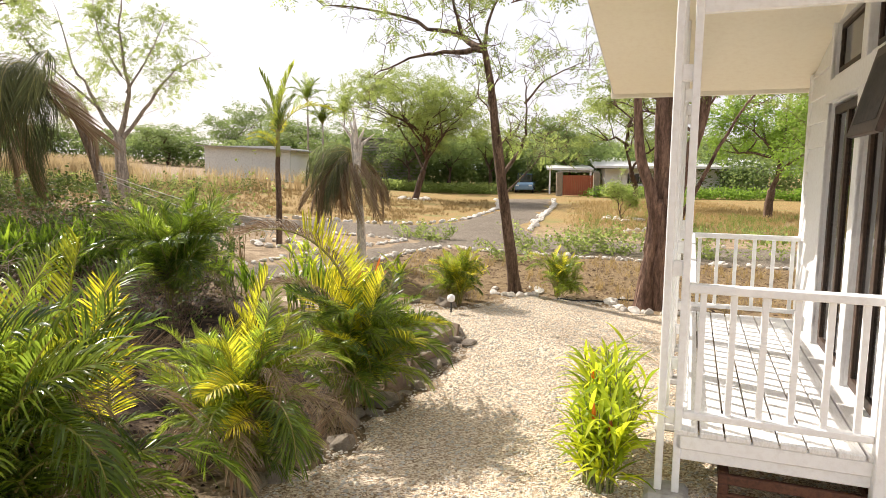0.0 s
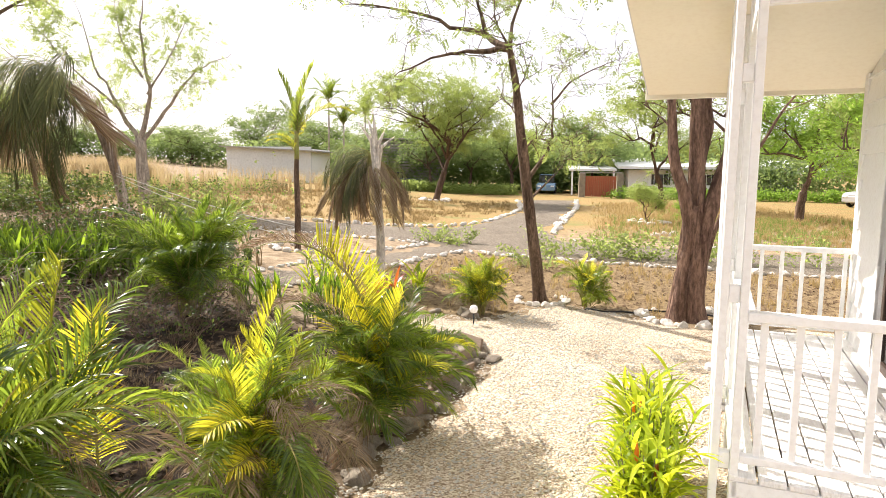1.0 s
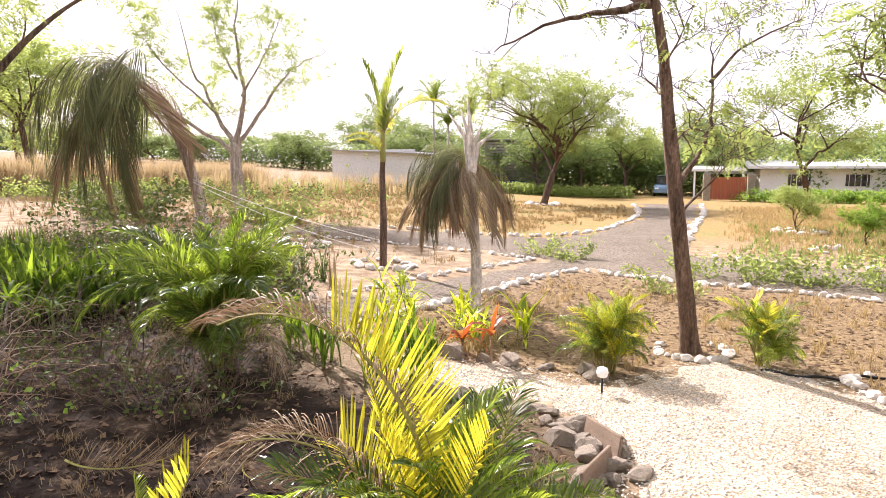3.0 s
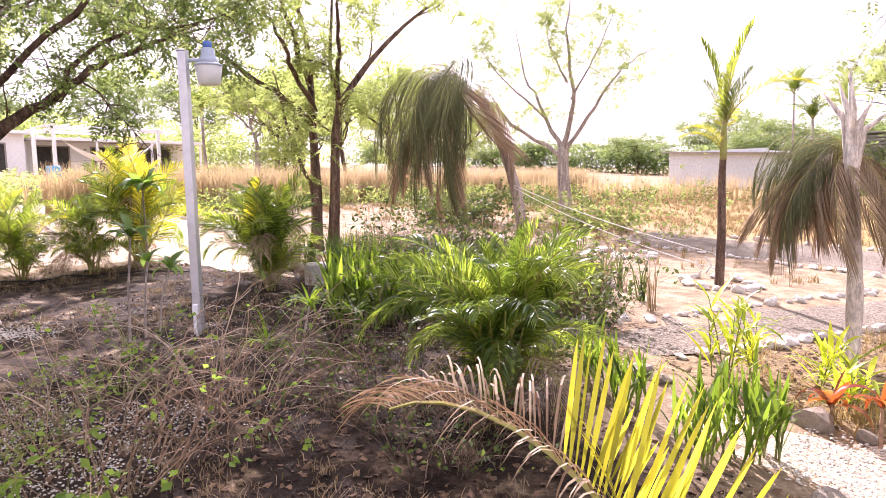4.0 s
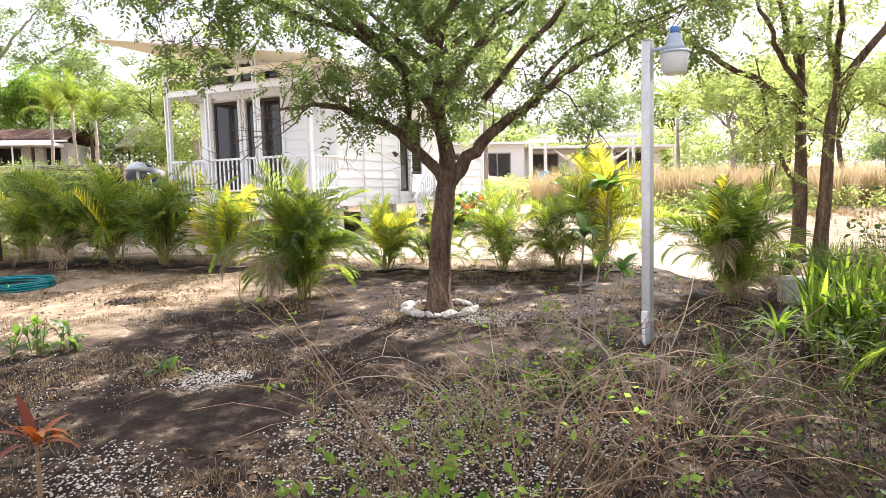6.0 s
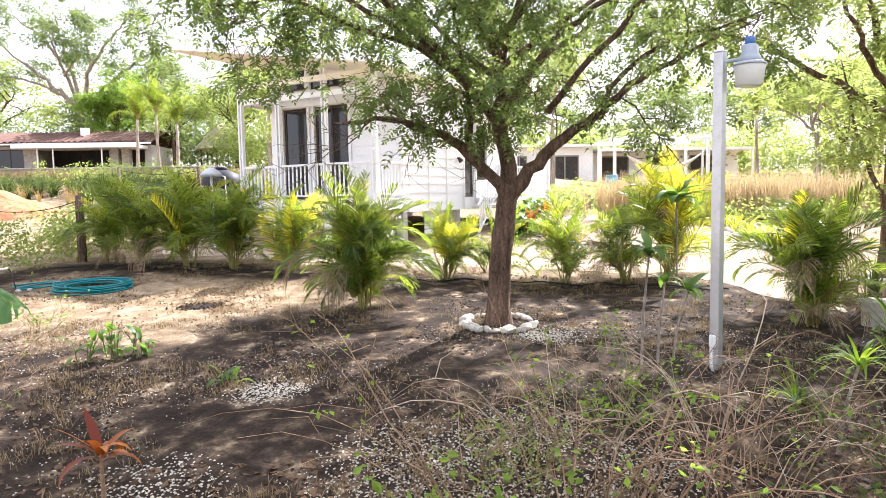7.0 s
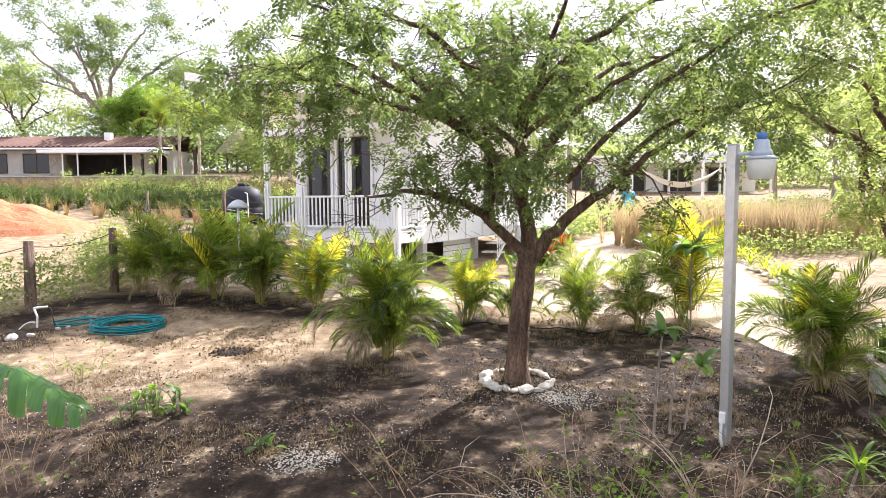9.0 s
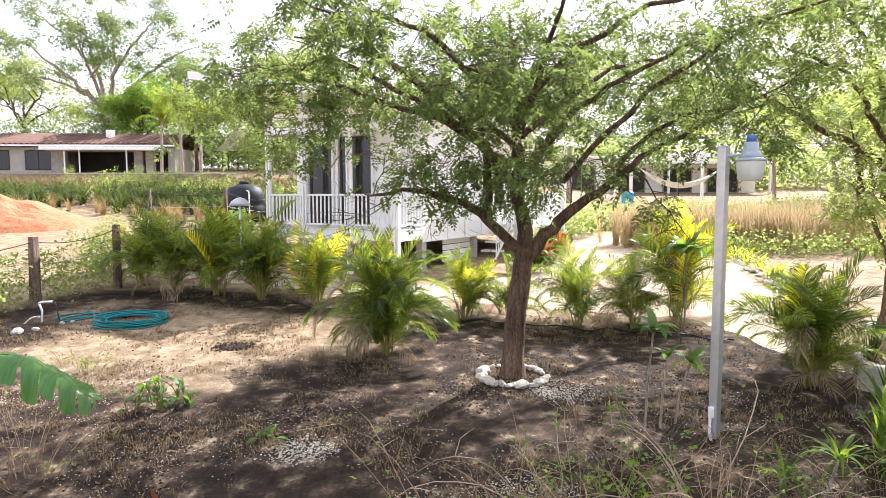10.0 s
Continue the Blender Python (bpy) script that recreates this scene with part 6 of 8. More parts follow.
def twig_shrub(name, x, y, height, spread, twigs, seed, lab, leaves=0, leaf=None, size=0.05, mat=None, category="shrub", arch=0.8, stout=1.0):
    """A tangle of thin arching twigs with a few leaves."""
    rng = random.Random(seed)
    p = thing(name, on_ground(x, y), lab, category, "dry shrubs")
    v, f, lp, ld = [], [], [], []
    for i in range(twigs):
        w, r = rng.uniform(0, 6.28), spread * 0.35 * math.sqrt(rng.random())
        q = Vector((r * math.cos(w), r * math.sin(w), -0.03))
        d = Vector((math.cos(w) * rng.uniform(0.1, 0.7), math.sin(w) * rng.uniform(0.1, 0.7), 1)).normalized()
        ll = height * rng.uniform(0.5, 1.25)
        pts = [q]
        for k in range(7):
            d = (d + Vector((rng.gauss(0, 0.17) + math.cos(w) * 0.1 * arch, rng.gauss(0, 0.17) + math.sin(w) * 0.1 * arch, -0.14 * arch * k / 3))).normalized()
            q = q + d * ll / 7
            pts.append(q)
            if rng.random() < leaves:
                for _ in range(rng.randint(2, 6)):
                    lp.append(q + Vector((rng.gauss(0, 0.04), rng.gauss(0, 0.04), rng.gauss(0, 0.04))))
                    ld.append(Vector((rng.gauss(0, 1), rng.gauss(0, 1), rng.gauss(-0.1, 0.6))).normalized())
        r0 = stout * rng.choice((0.003, 0.0035, 0.004, 0.005, 0.007))
        tube_data(v, f, pts, [r0 * (1 - 0.75 * k / 7) for k in range(8)], 3, False)
        for k in range(2):
            o = pts[rng.randint(2, 6)]
            e = Vector((rng.gauss(0, 1), rng.gauss(0, 1), rng.gauss(0.3, 0.7))).normalized()
            tube_data(v, f, [o, o + e * ll * 0.13, o + (e + Vector((rng.gauss(0, 0.5), rng.gauss(0, 0.5), -0.2))) * ll * 0.22], [r0 * 0.5, r0 * 0.35, r0 * 0.15], 3, False)
    ob = new("twig_tangle", raw_mesh("twig_tangle", v, f, mat or M_TWIG, True))
    ob.parent = p
    if lp:
        a, b = leaf_cloud(lp, ld, rng, size, 0.6)
        o2 = new("foliage", raw_mesh("foliage", a, b, leaf or M_LEAF_BRIGHT))
        o2.parent = p
    return p


twig_shrub("dry_shrub", -4.45, 5.5, 1.5, 1.9, 50, 401, "wide tangle of dry arching twigs with few green leaves", 0.12, M_LEAF_BRIGHT, 0.055, M_TWIG, arch=1.1, stout=1.15)
twig_shrub("dry_shrub", -4.7, 6.6, 1.45, 1.5, 40, 402, "dry brown twiggy shrub on litter-strewn soil", 0.03, M_LEAF_BRIGHT, 0.05, M_TWIG, arch=1.4, stout=1.2)
twig_shrub("dry_shrub", -3.9, 4.9, 0.6, 1.0, 40, 403, "low green creeper with yellow-green leaves", 0.55, M_LEAF_BRIGHT, 0.075, M_STEM)
twig_shrub("dry_shrub", -5.3, 6.9, 1.5, 1.4, 20, 404, "dry bent twigs beside the lamp post", 0.06, M_LEAF_BRIGHT, 0.05, M_PALETWIG, arch=1.5, stout=1.3)
twig_shrub("dry_shrub", -5.6, 5.9, 1.2, 1.3, 16, 405, "leafless arching stems over bare soil", 0.06, M_LEAF_BRIGHT, 0.05, M_PALETWIG, arch=1.5, stout=1.3)
twig_shrub("dry_shrub", -4.2, 7.6, 0.9, 1.3, 60, 406, "dry tangled shrub in shade", 0.2, M_LEAF_DARK, 0.05, M_DARKTWIG)
twig_shrub("dry_shrub", -6.0, 11.0, 1.5, 2.0, 110, 407, "half-green thicket at the garden's edge", 0.7, M_LEAF_DARK, 0.08)
twig_shrub("dry_shrub", -4.9, 10.6, 0.9, 1.2, 50, 410, "spiky dry plants at the field's edge", 0.2, M_LEAF_LIGHT, 0.06)
twig_shrub("dry_shrub", -3.3, 7.4, 0.9, 1.4, 70, 430, "brown twiggy undergrowth with small green leaves", 0.25, M_LEAF_DARK, 0.045, M_DARKTWIG)
twig_shrub("dry_shrub", -5.0, 8.2, 1.1, 1.6, 60, 431, "tangled dry stems half covered by green leaves", 0.4, M_LEAF_DARK, 0.05, M_DARKTWIG)
for k, (x, y, h) in enumerate(((-5.5, 10.9, 1.35), (-4.9, 11.5, 1.1), (-6.7, 11.3, 1.3), (-7.6, 12.0, 1.2), (-5.9, 11.9, 1.2), (-4.3, 10.9, 0.9))):
    twig_shrub("dry_shrub", x, y, h, 1.5, 70, 440 + k, "dark olive thicket of upright stems at the garden's edge", 0.6, M_LEAF_DARK, 0.075, M_DARKTWIG, arch=0.4)
twig_shrub("dry_shrub", -12.6, 19.0, 1.5, 2.6, 130, 434, "broad green-brown bush in the dry field", 0.9, M_LEAF_DARK, 0.12)
twig_shrub("dry_shrub", -9.2, 21.5, 1.2, 2.4, 110, 435, "low green-brown scrub in the field", 0.8, M_LEAF, 0.12)
twig_shrub("dry_shrub", -5.75, 6.35, 0.85, 0.7, 16, 450, "upright green sprigs with yellow-green leaves", 0.45, M_LEAF_BRIGHT, 0.06, M_STEM, arch=0.3)
twig_shrub("dry_shrub", -5.2, 5.3, 0.6, 0.8, 22, 451, "low green sprigs on white gravel", 0.5, M_LEAF, 0.045, M_STEM, arch=0.4)
twig_shrub("dry_shrub", -6.4, 1.0, 1.1, 0.9, 26, 411, "thin dry stems under a banana leaf", 0.1, M_LEAF, 0.06)
twig_shrub("dry_shrub", -9.6, -0.1, 0.5, 0.9, 24, 412, "thin weeds on sunlit soil", 0.25, M_LEAF, 0.05)
twig_shrub("dry_shrub", -7.0, 17.6, 1.4, 1.2, 30, 413, "sparse upright stems with few leaves", 0.3, M_LEAF_LIGHT, 0.09)
twig_shrub("dry_shrub", -6.6, 21.0, 2.0, 1.4, 30, 414, "thin saplings in the dry field", 0.3, M_LEAF_LIGHT, 0.12)
for k, (x, y, h) in enumerate(((2.2, 16.2, 1.0), (3.3, 15.9, 0.8), (4.2, 15.6, 0.8), (5.2, 15.2, 0.9), (6.2, 15.0, 0.9), (1.4, 14.2, 0.6), (-0.2, 18.3, 0.7), (-0.9, 18.9, 0.6))):
    twig_shrub("weed_shrub", x, y, h, 0.9, 26, 420 + k, "thin green weedy shrub along the driveway stones", 0.5, M_LEAF, 0.09, M_STEM)


def banana(x, y):
    p = thing("banana_plant", on_ground(x, y), "banana plant with one broad split green leaf", "plant")
    tube("stem", [(0, 0, -0.05), (0.03, 0.05, 0.6), (0.05, 0.12, 1.15)], [0.06, 0.05, 0.03], M_STEM, p, 8)
    rng = random.Random(5)
    m, n, l, b = material("banana_leaf", 0.24, 0, 0.5)
    f1 = noise_node(n, l, 5, 3, stretch=(1, 14, 1))
    col = ramp(n, l, f1, (0.35, (0.03, 0.115, 0.022)), (0.6, (0.09, 0.21, 0.05)))
    l.new(col, b.inputs["Base Color"])
    t = n.new("ShaderNodeBsdfTranslucent")
    t.inputs["Color"].default_value = (0.3, 0.55, 0.12, 1)
    s = n.new("ShaderNodeMixShader")
    s.inputs[0].default_value = 0.35
    l.new(b.outputs[0], s.inputs[1])
    l.new(t.outputs[0], s.inputs[2])
    l.new(s.outputs[0], n["Material Output"].inputs[0])
    pts = smooth_line([(0.05, 0.1, 1.1), (0.05, 0.4, 1.48), (0.02, 0.8, 1.54), (0.0, 1.15, 1.36), (0.0, 1.35, 1.2)], 9)
    v, fc = [], []
    # each half of the blade hangs from the midrib in strips torn along the veins
    for side in (-1, 1):
        i = 1
        while i < len(pts) - 1:
            n = min(rng.randint(3, 6), len(pts) - 1 - i)
            hang, b0 = rng.uniform(0.7, 1.25), len(v)
            for k in range(n + 1):
                s2 = (i + k) / (len(pts) - 1)
                w = 0.25 * math.sin(math.pi * min(1, 0.08 + 0.88 * s2)) ** 0.6
                pinch = 0.93 if k in (0, n) else 1.0
                for u in (0.0, 0.3, 0.6, 0.85, 1.0):
                    x = side * w * u * (1 - 0.25 * u * hang)
                    z = -w * hang * u * u * 0.95 + 0.03 * u + 0.008 * math.sin(9 * u + k * 1.7)
                    v.append(pts[i + k] + Vector((x, 0.05 * u + (0.012 * (1 if k == 0 else -1) * u if k in (0, n) else 0), z * pinch)))
            for k in range(n):
                for u in range(4):
                    a0 = b0 + k * 5 + u
                    fc.append((a0, a0 + 1, a0 + 6, a0 + 5))
            i += n
    ob = new("leaf", raw_mesh("leaf", v, fc, m, True))
    ob.parent = p
    tube("midrib", pts, [0.014 - 0.0005 * i for i in range(len(pts))], M_RACHIS, p, 5)
    return p


banana(-5.2, 0.9)


# ---- hose, tap, fence ----
M_HOSE = plain("green_hose", (0.0, 0.2, 0.22), 0.4)
M_BLACKHOSE = plain("black_irrigation_hose", (0.02, 0.02, 0.02), 0.5)
M_PVC = plain("white_pvc_pipe", (0.75, 0.75, 0.72), 0.4)
M_POST = bark_mat("weathered_fence_wood", (0.1, 0.07, 0.055), (0.22, 0.17, 0.13), (12, 12, 1.5))


def hose():
    rng = random.Random(9)
    x0, y0 = -12.05, -0.45
    p = thing("garden_hose", pose(x0, y0, gz(x0, y0)), "coiled teal garden hose lying on the soil", "hose")
    pts = []
    for i in range(13 * 26):
        w = i / 26 * 2 * math.pi
        r = 0.47 + 0.1 * math.sin(i * 0.061) + 0.02 * rng.random()
        x, y = r * 0.86 * math.cos(w) + 0.04 * math.sin(i * 0.05), r * 1.08 * math.sin(w)
        pts.append((x, y, gz(x0 + x, y0 + y) - gz(x0, y0) + 0.015 + 0.007 * (i / 26) + 0.01 * math.sin(i * 0.4)))
    tube("coil", pts, 0.012, M_HOSE, p, 5)
    tail = smooth_line([(-0.3, -0.4, 0), (-0.7, -0.75, 0), (-0.6, -1.1, 0), (-0.25, -1.35, 0), (-0.1, -1.1, 0), (-0.4, -0.85, 0), (-0.72, -1.1, 0), (-0.5, -1.5, 0), (-0.28, -1.4, 0), (-0.33, -0.95, 0), (-0.6, -0.8, 0), (-0.85, -1.2, 0)], 6)
    tube("tail", [(q.x, q.y, gz(x0 + q.x, y0 + q.y) - gz(x0, y0) + 0.014) for q in tail], 0.012, M_HOSE, p, 5)
    return p


hose()
tap = thing("garden_tap", on_ground(-12.15, -2.06), "white pipe tap standing in the soil", "tap")
tube("riser", [(0, 0, -0.1), (0, 0.02, 0.2), (0.0, -0.03, 0.34)], 0.017, M_PVC, tap, 8)
tube("elbow", [(0, -0.03, 0.34), (0.01, 0.02, 0.355), (0.03, 0.22, 0.37)], 0.02, M_PVC, tap, 8)
tube("spout", smooth_line([(0.03, 0.22, 0.37), (0.03, 0.27, 0.34), (0.05, 0.31, 0.2), (0.08, 0.36, 0.05)], 4), 0.011, M_BLACKHOSE, tap, 6, "black hose end")
tube("feed_pipe", smooth_line([(0, -0.02, 0.1), (0.03, -0.14, 0.09), (0.08, -0.24, 0.0), (0.1, -0.26, -0.05)], 4), 0.012, M_PVC, tap, 6)
for x, y, w, turn in ((-11.42, -2.05, 0.13, 20), (-11.62, -1.86, 0.07, 70), (-12.0, -1.62, 0.06, 40), (-12.1, -1.5, 0.05, 10)):
    bit = part("pale_stone", block(-w, w, -w * 0.6, w * 0.6, -0.03, w * 0.6, w * 0.3), M_CONCRETE, None)
    bit.matrix_world = on_ground(x, y, turn)
    tagged(bit, "grey stone lying by the garden tap", "stone", "stones by the tap")
drip = thing("irrigation_hose", pose(0, 0, 0), "thin black irrigation hose along the palm row", "hose")
line = smooth_line([(x, y, 0) for x, y in ((-14.2, -2.2), (-14.4, -0.6), (-13.6, 1.2), (-12.9, 3.0), (-12.0, 4.6), (-11.8, 6.0), (-11.3, 7.4), (-11.0, 8.6), (-10.4, 9.6))], 9)
tube("line", [(q.x + 0.12 * math.sin(i * 1.3), q.y, gz(q.x, q.y) + 0.02 + 0.03 * max(0, math.sin(i * 0.9))) for i, q in enumerate(line)], 0.012, M_BLACKHOSE, drip, 5)
line = smooth_line([(x, y, 0) for x, y in ((1.8, 9.95), (2.4, 9.75), (3.0, 9.9), (4.2, 9.3), (5.6, 9.0))], 9)
tube("line", [(q.x, q.y + 0.05 * math.sin(i), gz(q.x, q.y) + 0.02) for i, q in enumerate(line)], 0.014, M_BLACKHOSE, drip, 5)


def fence():
    rng = random.Random(4)
    posts = [(-10.6, -4.2, 1.35, 0.06), (-13.45, -2.9, 1.35, 0.1), (-15.1, -2.05, 1.4, 0.085), (-17.2, -2.3, 1.3, 0.05), (-20.1, -3.3, 1.95, 0.04), (-21.2, -1.4, 1.9, 0.06), (-23.5, -0.6, 1.5, 0.05)]
    p = thing("wire_fence", pose(0, 0, 0), "old wooden fence posts with sagging wire", "fence")
    tops = []
    for x, y, h, r in posts:
        z = gz(x, y)
        lx = rng.uniform(-0.06, 0.06)
        tube("post", [(x, y, z - 0.2), (x + lx * 0.5, y, z + h * 0.5), (x + lx, y, z + h)], [r * 1.1, r, r * 0.95], M_POST, p, 7)
        tops.append((x + lx, y, z + h - 0.1))
    for a, b in zip(tops, tops[1:]):
        tube("wire", sagging(a, b, 0.12), 0.008, M_BLACKHOSE, p, 4)
        tube("wire", sagging(Vector(a) - Vector((0, 0, 0.45)), Vector(b) - Vector((0, 0, 0.45)), 0.03), 0.004, M_STEEL, p, 4)
    return p


fence()
M_SHADE = plain("grey_metal_shade", (0.5, 0.53, 0.56), 0.4, 0.4)
glow = thing("path_light", on_ground(-16.3, 0.35), "garden light with a fluted grey shade on a white post", "garden light")
tube("post", [(0, 0, -0.1), (0, 0, 1.75)], 0.03, M_WHITE, glow, 8)
part("shade", turned([(0.26, 1.72), (0.2, 1.82), (0.1, 1.89), (0.02, 1.92)], 16), M_SHADE, glow)
for x, y in ((0.12, 8.85),):
    b = thing("ball_light", on_ground(x, y), "small round white garden light on a spike", "garden light")
    part("globe", turned([(0.01, 0.16), (0.045, 0.175), (0.058, 0.215), (0.045, 0.255), (0.01, 0.27)], 12), M_WHITE, b)
    tube("spike", [(0, 0, -0.05), (0, 0, 0.17)], 0.01, M_BLACKHOSE, b, 5)


# ---- things scattered on the ground ----
def scatter(name, count, poly, make, mat, lab, category, seed, lift=0.0, keep=None, fade=0.0):
    """Loose bits over an area, as one object."""
    rng = random.Random(seed)
    xs, ys = [q[0] for q in poly], [q[1] for q in poly]
    v, f = [], []
    tries = 0
    while count and tries < 400000:
        tries += 1
        x, y = rng.uniform(min(xs), max(xs)), rng.uniform(min(ys), max(ys))
        if not inside(x, y, poly) or (keep and not keep(x, y, rng)):
            continue
        if fade and edge_distance(x, y, poly) < fade * rng.random():
            continue
        make(v, f, Vector((x, y, gz(x, y) + lift)), rng)
        count -= 1
    return tagged(new(name, raw_mesh(name, v, f, mat)), lab, category, kind="stuff")


def pebble(v, f, c, rng, lo=0.008, hi=0.022):
    s, w = rng.uniform(lo, hi), rng.uniform(0, 6.28)
    b = len(v)
    for k in range(4):
        a = w + k * 1.57 + rng.uniform(-0.3, 0.3)
        v.append(c + Vector((math.cos(a) * s, math.sin(a) * s * 0.8, 0.1 * s)))
    v.append(c + Vector((0.2 * s, 0, s * 0.75)))
    f += [(b, b + 1, b + 4), (b + 1, b + 2, b + 4), (b + 2, b + 3, b + 4), (b + 3, b, b + 4)]


def dry_leaf(v, f, c, rng, s0=0.03, s1=0.075):
    s, w = rng.uniform(s0, s1), rng.uniform(0, 6.28)
    d, e = Vector((math.cos(w), math.sin(w), rng.uniform(-0.1, 0.35))), Vector((-math.sin(w), math.cos(w), rng.uniform(-0.2, 0.4))) * 0.4
    b = len(v)
    v += [c + Vector((0, 0, 0.006)), c + d * s * 0.5 + e * s, c + d * s + Vector((0, 0, 0.01)), c + d * s * 0.5 - e * s]
    f += [(b, b + 1, b + 2), (b, b + 2, b + 3)]


def blade(v, f, c, rng, h0=0.1, h1=0.3, lean=0.5, w0=0.004):
    h, w = rng.uniform(h0, h1), rng.uniform(0, 6.28)
    o = Vector((math.cos(w), math.sin(w), 0)) * rng.uniform(0.1, lean)
    s = Vector((-math.sin(w), math.cos(w), 0)) * w0
    b = len(v)
    v += [c - s, c + s, c + o * h * 0.35 + s * 0.8 + Vector((0, 0, h * 0.6)), c + o * h * 0.35 - s * 0.8 + Vector((0, 0, h * 0.6)), c + o * h + Vector((0, 0, h * 0.95))]
    f += [(b, b + 1, b + 2, b + 3), (b + 3, b + 2, b + 4)]


def tuft(v, f, c, rng, n=14, **kw):
    for _ in range(n):
        blade(v, f, c + Vector((rng.gauss(0, 0.03), rng.gauss(0, 0.03), 0)), rng, **kw)


M_CHIP = leaf_mat("white_chippings", (0.62, 0.58, 0.52), (0.45, 0.42, 0.38), (0.3, 0.3, 0.3), "island", 0.0, 0.9)
M_CLOD = leaf_mat("dark_seed_pods", (0.022, 0.015, 0.012), (0.05, 0.034, 0.026), (0.1, 0.1, 0.1), "island", 0.0, 0.9)
M_LITTER = leaf_mat("leaf_litter", (0.065, 0.04, 0.027), (0.17, 0.11, 0.068), (0.3, 0.2, 0.1), "island", 0.1, 0.8)
M_STRAW = leaf_mat("dry_grass", (0.3, 0.2, 0.085), (0.43, 0.32, 0.15), (0.6, 0.45, 0.2), "island", 0.3, 0.7)
M_FIELD = leaf_mat("brown_field_grass", (0.17, 0.115, 0.05), (0.31, 0.225, 0.105), (0.45, 0.32, 0.14), "island", 0.3, 0.7)
M_BROWNGRASS = leaf_mat("withered_grass", (0.17, 0.12, 0.07), (0.3, 0.23, 0.14), (0.35, 0.25, 0.12), "island", 0.2, 0.8)
M_FOUNTAIN = leaf_mat("tan_fountain_grass", (0.29, 0.205, 0.105), (0.46, 0.36, 0.21), (0.65, 0.5, 0.27), "island", 0.4, 0.6)
M_GRASS = leaf_mat("green_weeds", (0.09, 0.15, 0.04), (0.18, 0.22, 0.06), (0.4, 0.5, 0.1), "island", 0.35, 0.6)


def patchy(x, y, rng):
    return noise.noise((x * 0.75, y * 0.75, 1.0)) + 0.35 * noise.noise((x * 3, y * 3, 1.0)) > rng.uniform(-0.25, 0.45)


def near_spots(spots):
    def keep(x, y, rng):
        return any(math.hypot(x - a, y - b) < r * rng.random() ** 0.6 for a, b, r in spots)
    return keep


scatter("chippings", 13000, GARDEN, lambda v, f, c, r: pebble(v, f, c, r, 0.006, 0.016), M_CHIP, "white gravel chips strewn over dark soil", "gravel", 1,
        keep=near_spots([(-5.3, 4.8, 0.9), (-4.7, 5.5, 0.6), (-5.8, 5.6, 0.6), (-6.95, 3.45, 0.4), (-4.6, 3.4, 0.5), (-5.2, 3.0, 0.55), (-8.4, 6.4, 0.5), (-5.2, 6.2, 0.5)]))
scatter("chippings", 11000, GARDEN, lambda v, f, c, r: pebble(v, f, c, r, 0.005, 0.013), M_CHIP, "sparse white chips on garden soil", "gravel", 2, keep=lambda x, y, r: -10 < x < -4.2 and patchy(x, y, r))
scatter("chippings", 1100, GARDEN, lambda v, f, c, r: pebble(v, f, c, r, 0.008, 0.018), M_CHIP, "small heap of white gravel on the soil", "gravel", 12, keep=near_spots([(-6.92, 3.4, 0.42), (-8.45, 6.3, 0.35)]))
scatter("seed_pods", 17000, GARDEN, lambda v, f, c, r: pebble(v, f, c, r, 0.009, 0.026), M_CLOD, "small dark pods and clods on the soil", "litter", 3, keep=lambda x, y, r: patchy(x, y, r) and (math.hypot(x + 11.2, y - 0.9) > 2.8 or r.random() < 0.25))
scatter("leaf_litter", 9000, GARDEN, dry_leaf, M_LITTER, "fallen brown leaves under the trees", "litter", 4, keep=lambda x, y, r: x > -5.5 and r.random() < 0.75 or patchy(x, y, r) and r.random() < 0.5)
scatter("leaf_litter", 6000, BED, dry_leaf, M_LITTER, "dry leaf mulch on the bed", "litter", 5)
scatter("grass_tufts", 1000, GARDEN, lambda v, f, c, r: [tuft(v, f, c + Vector((r.gauss(0, 0.1), r.gauss(0, 0.1), 0)), r, 6, h0=0.03, h1=0.08, lean=1.6, w0=0.003) for _ in range(7)], M_BROWNGRASS, "short dry grass tufts on bare soil", "grass", 6, keep=patchy)
scatter("grass_tufts", 420, BED, lambda v, f, c, r: tuft(v, f, c, r, 12, h0=0.06, h1=0.2, lean=1.0), M_STRAW, "dry grass tufts in the mulched bed", "grass", 7, keep=patchy)
scatter("lawn_grass", 5200, [(-16, 12), (-9, 11.5), (-4.4, 11.5), (-2, 18), (-8, 19.5), (-8, 22), (-2, 23.5), (2.4, 34), (3, 44), (-18, 44), (-19, 20)], lambda v, f, c, r: tuft(v, f, c, r, 9, h0=0.06, h1=0.22, lean=1.0, w0=0.006), M_FIELD, "short straw-coloured field grass", "grass", 8, keep=lambda x, y, r: patchy(x, y, r) and (y > 18 or r.random() < 0.12))
scatter("lawn_grass", 4200, [(4, 22), (3.6, 20), (6, 18.6), (14, 16), (18, 20), (18, 44), (8.4, 44)], lambda v, f, c, r: tuft(v, f, c, r, 9, h0=0.08, h1=0.28, lean=0.9, w0=0.006), M_STRAW, "dry golden lawn grass", "grass", 9, fade=2.0)
scatter("lawn_weeds", 900, [(4, 22), (3.6, 20), (6, 18.6), (14, 16), (18, 20), (18, 30), (6, 30)], lambda v, f, c, r: tuft(v, f, c, r, 9, h0=0.1, h1=0.3, lean=0.8, w0=0.008), M_GRASS, "green weeds in the dry lawn", "grass", 10, keep=patchy, fade=3.0)
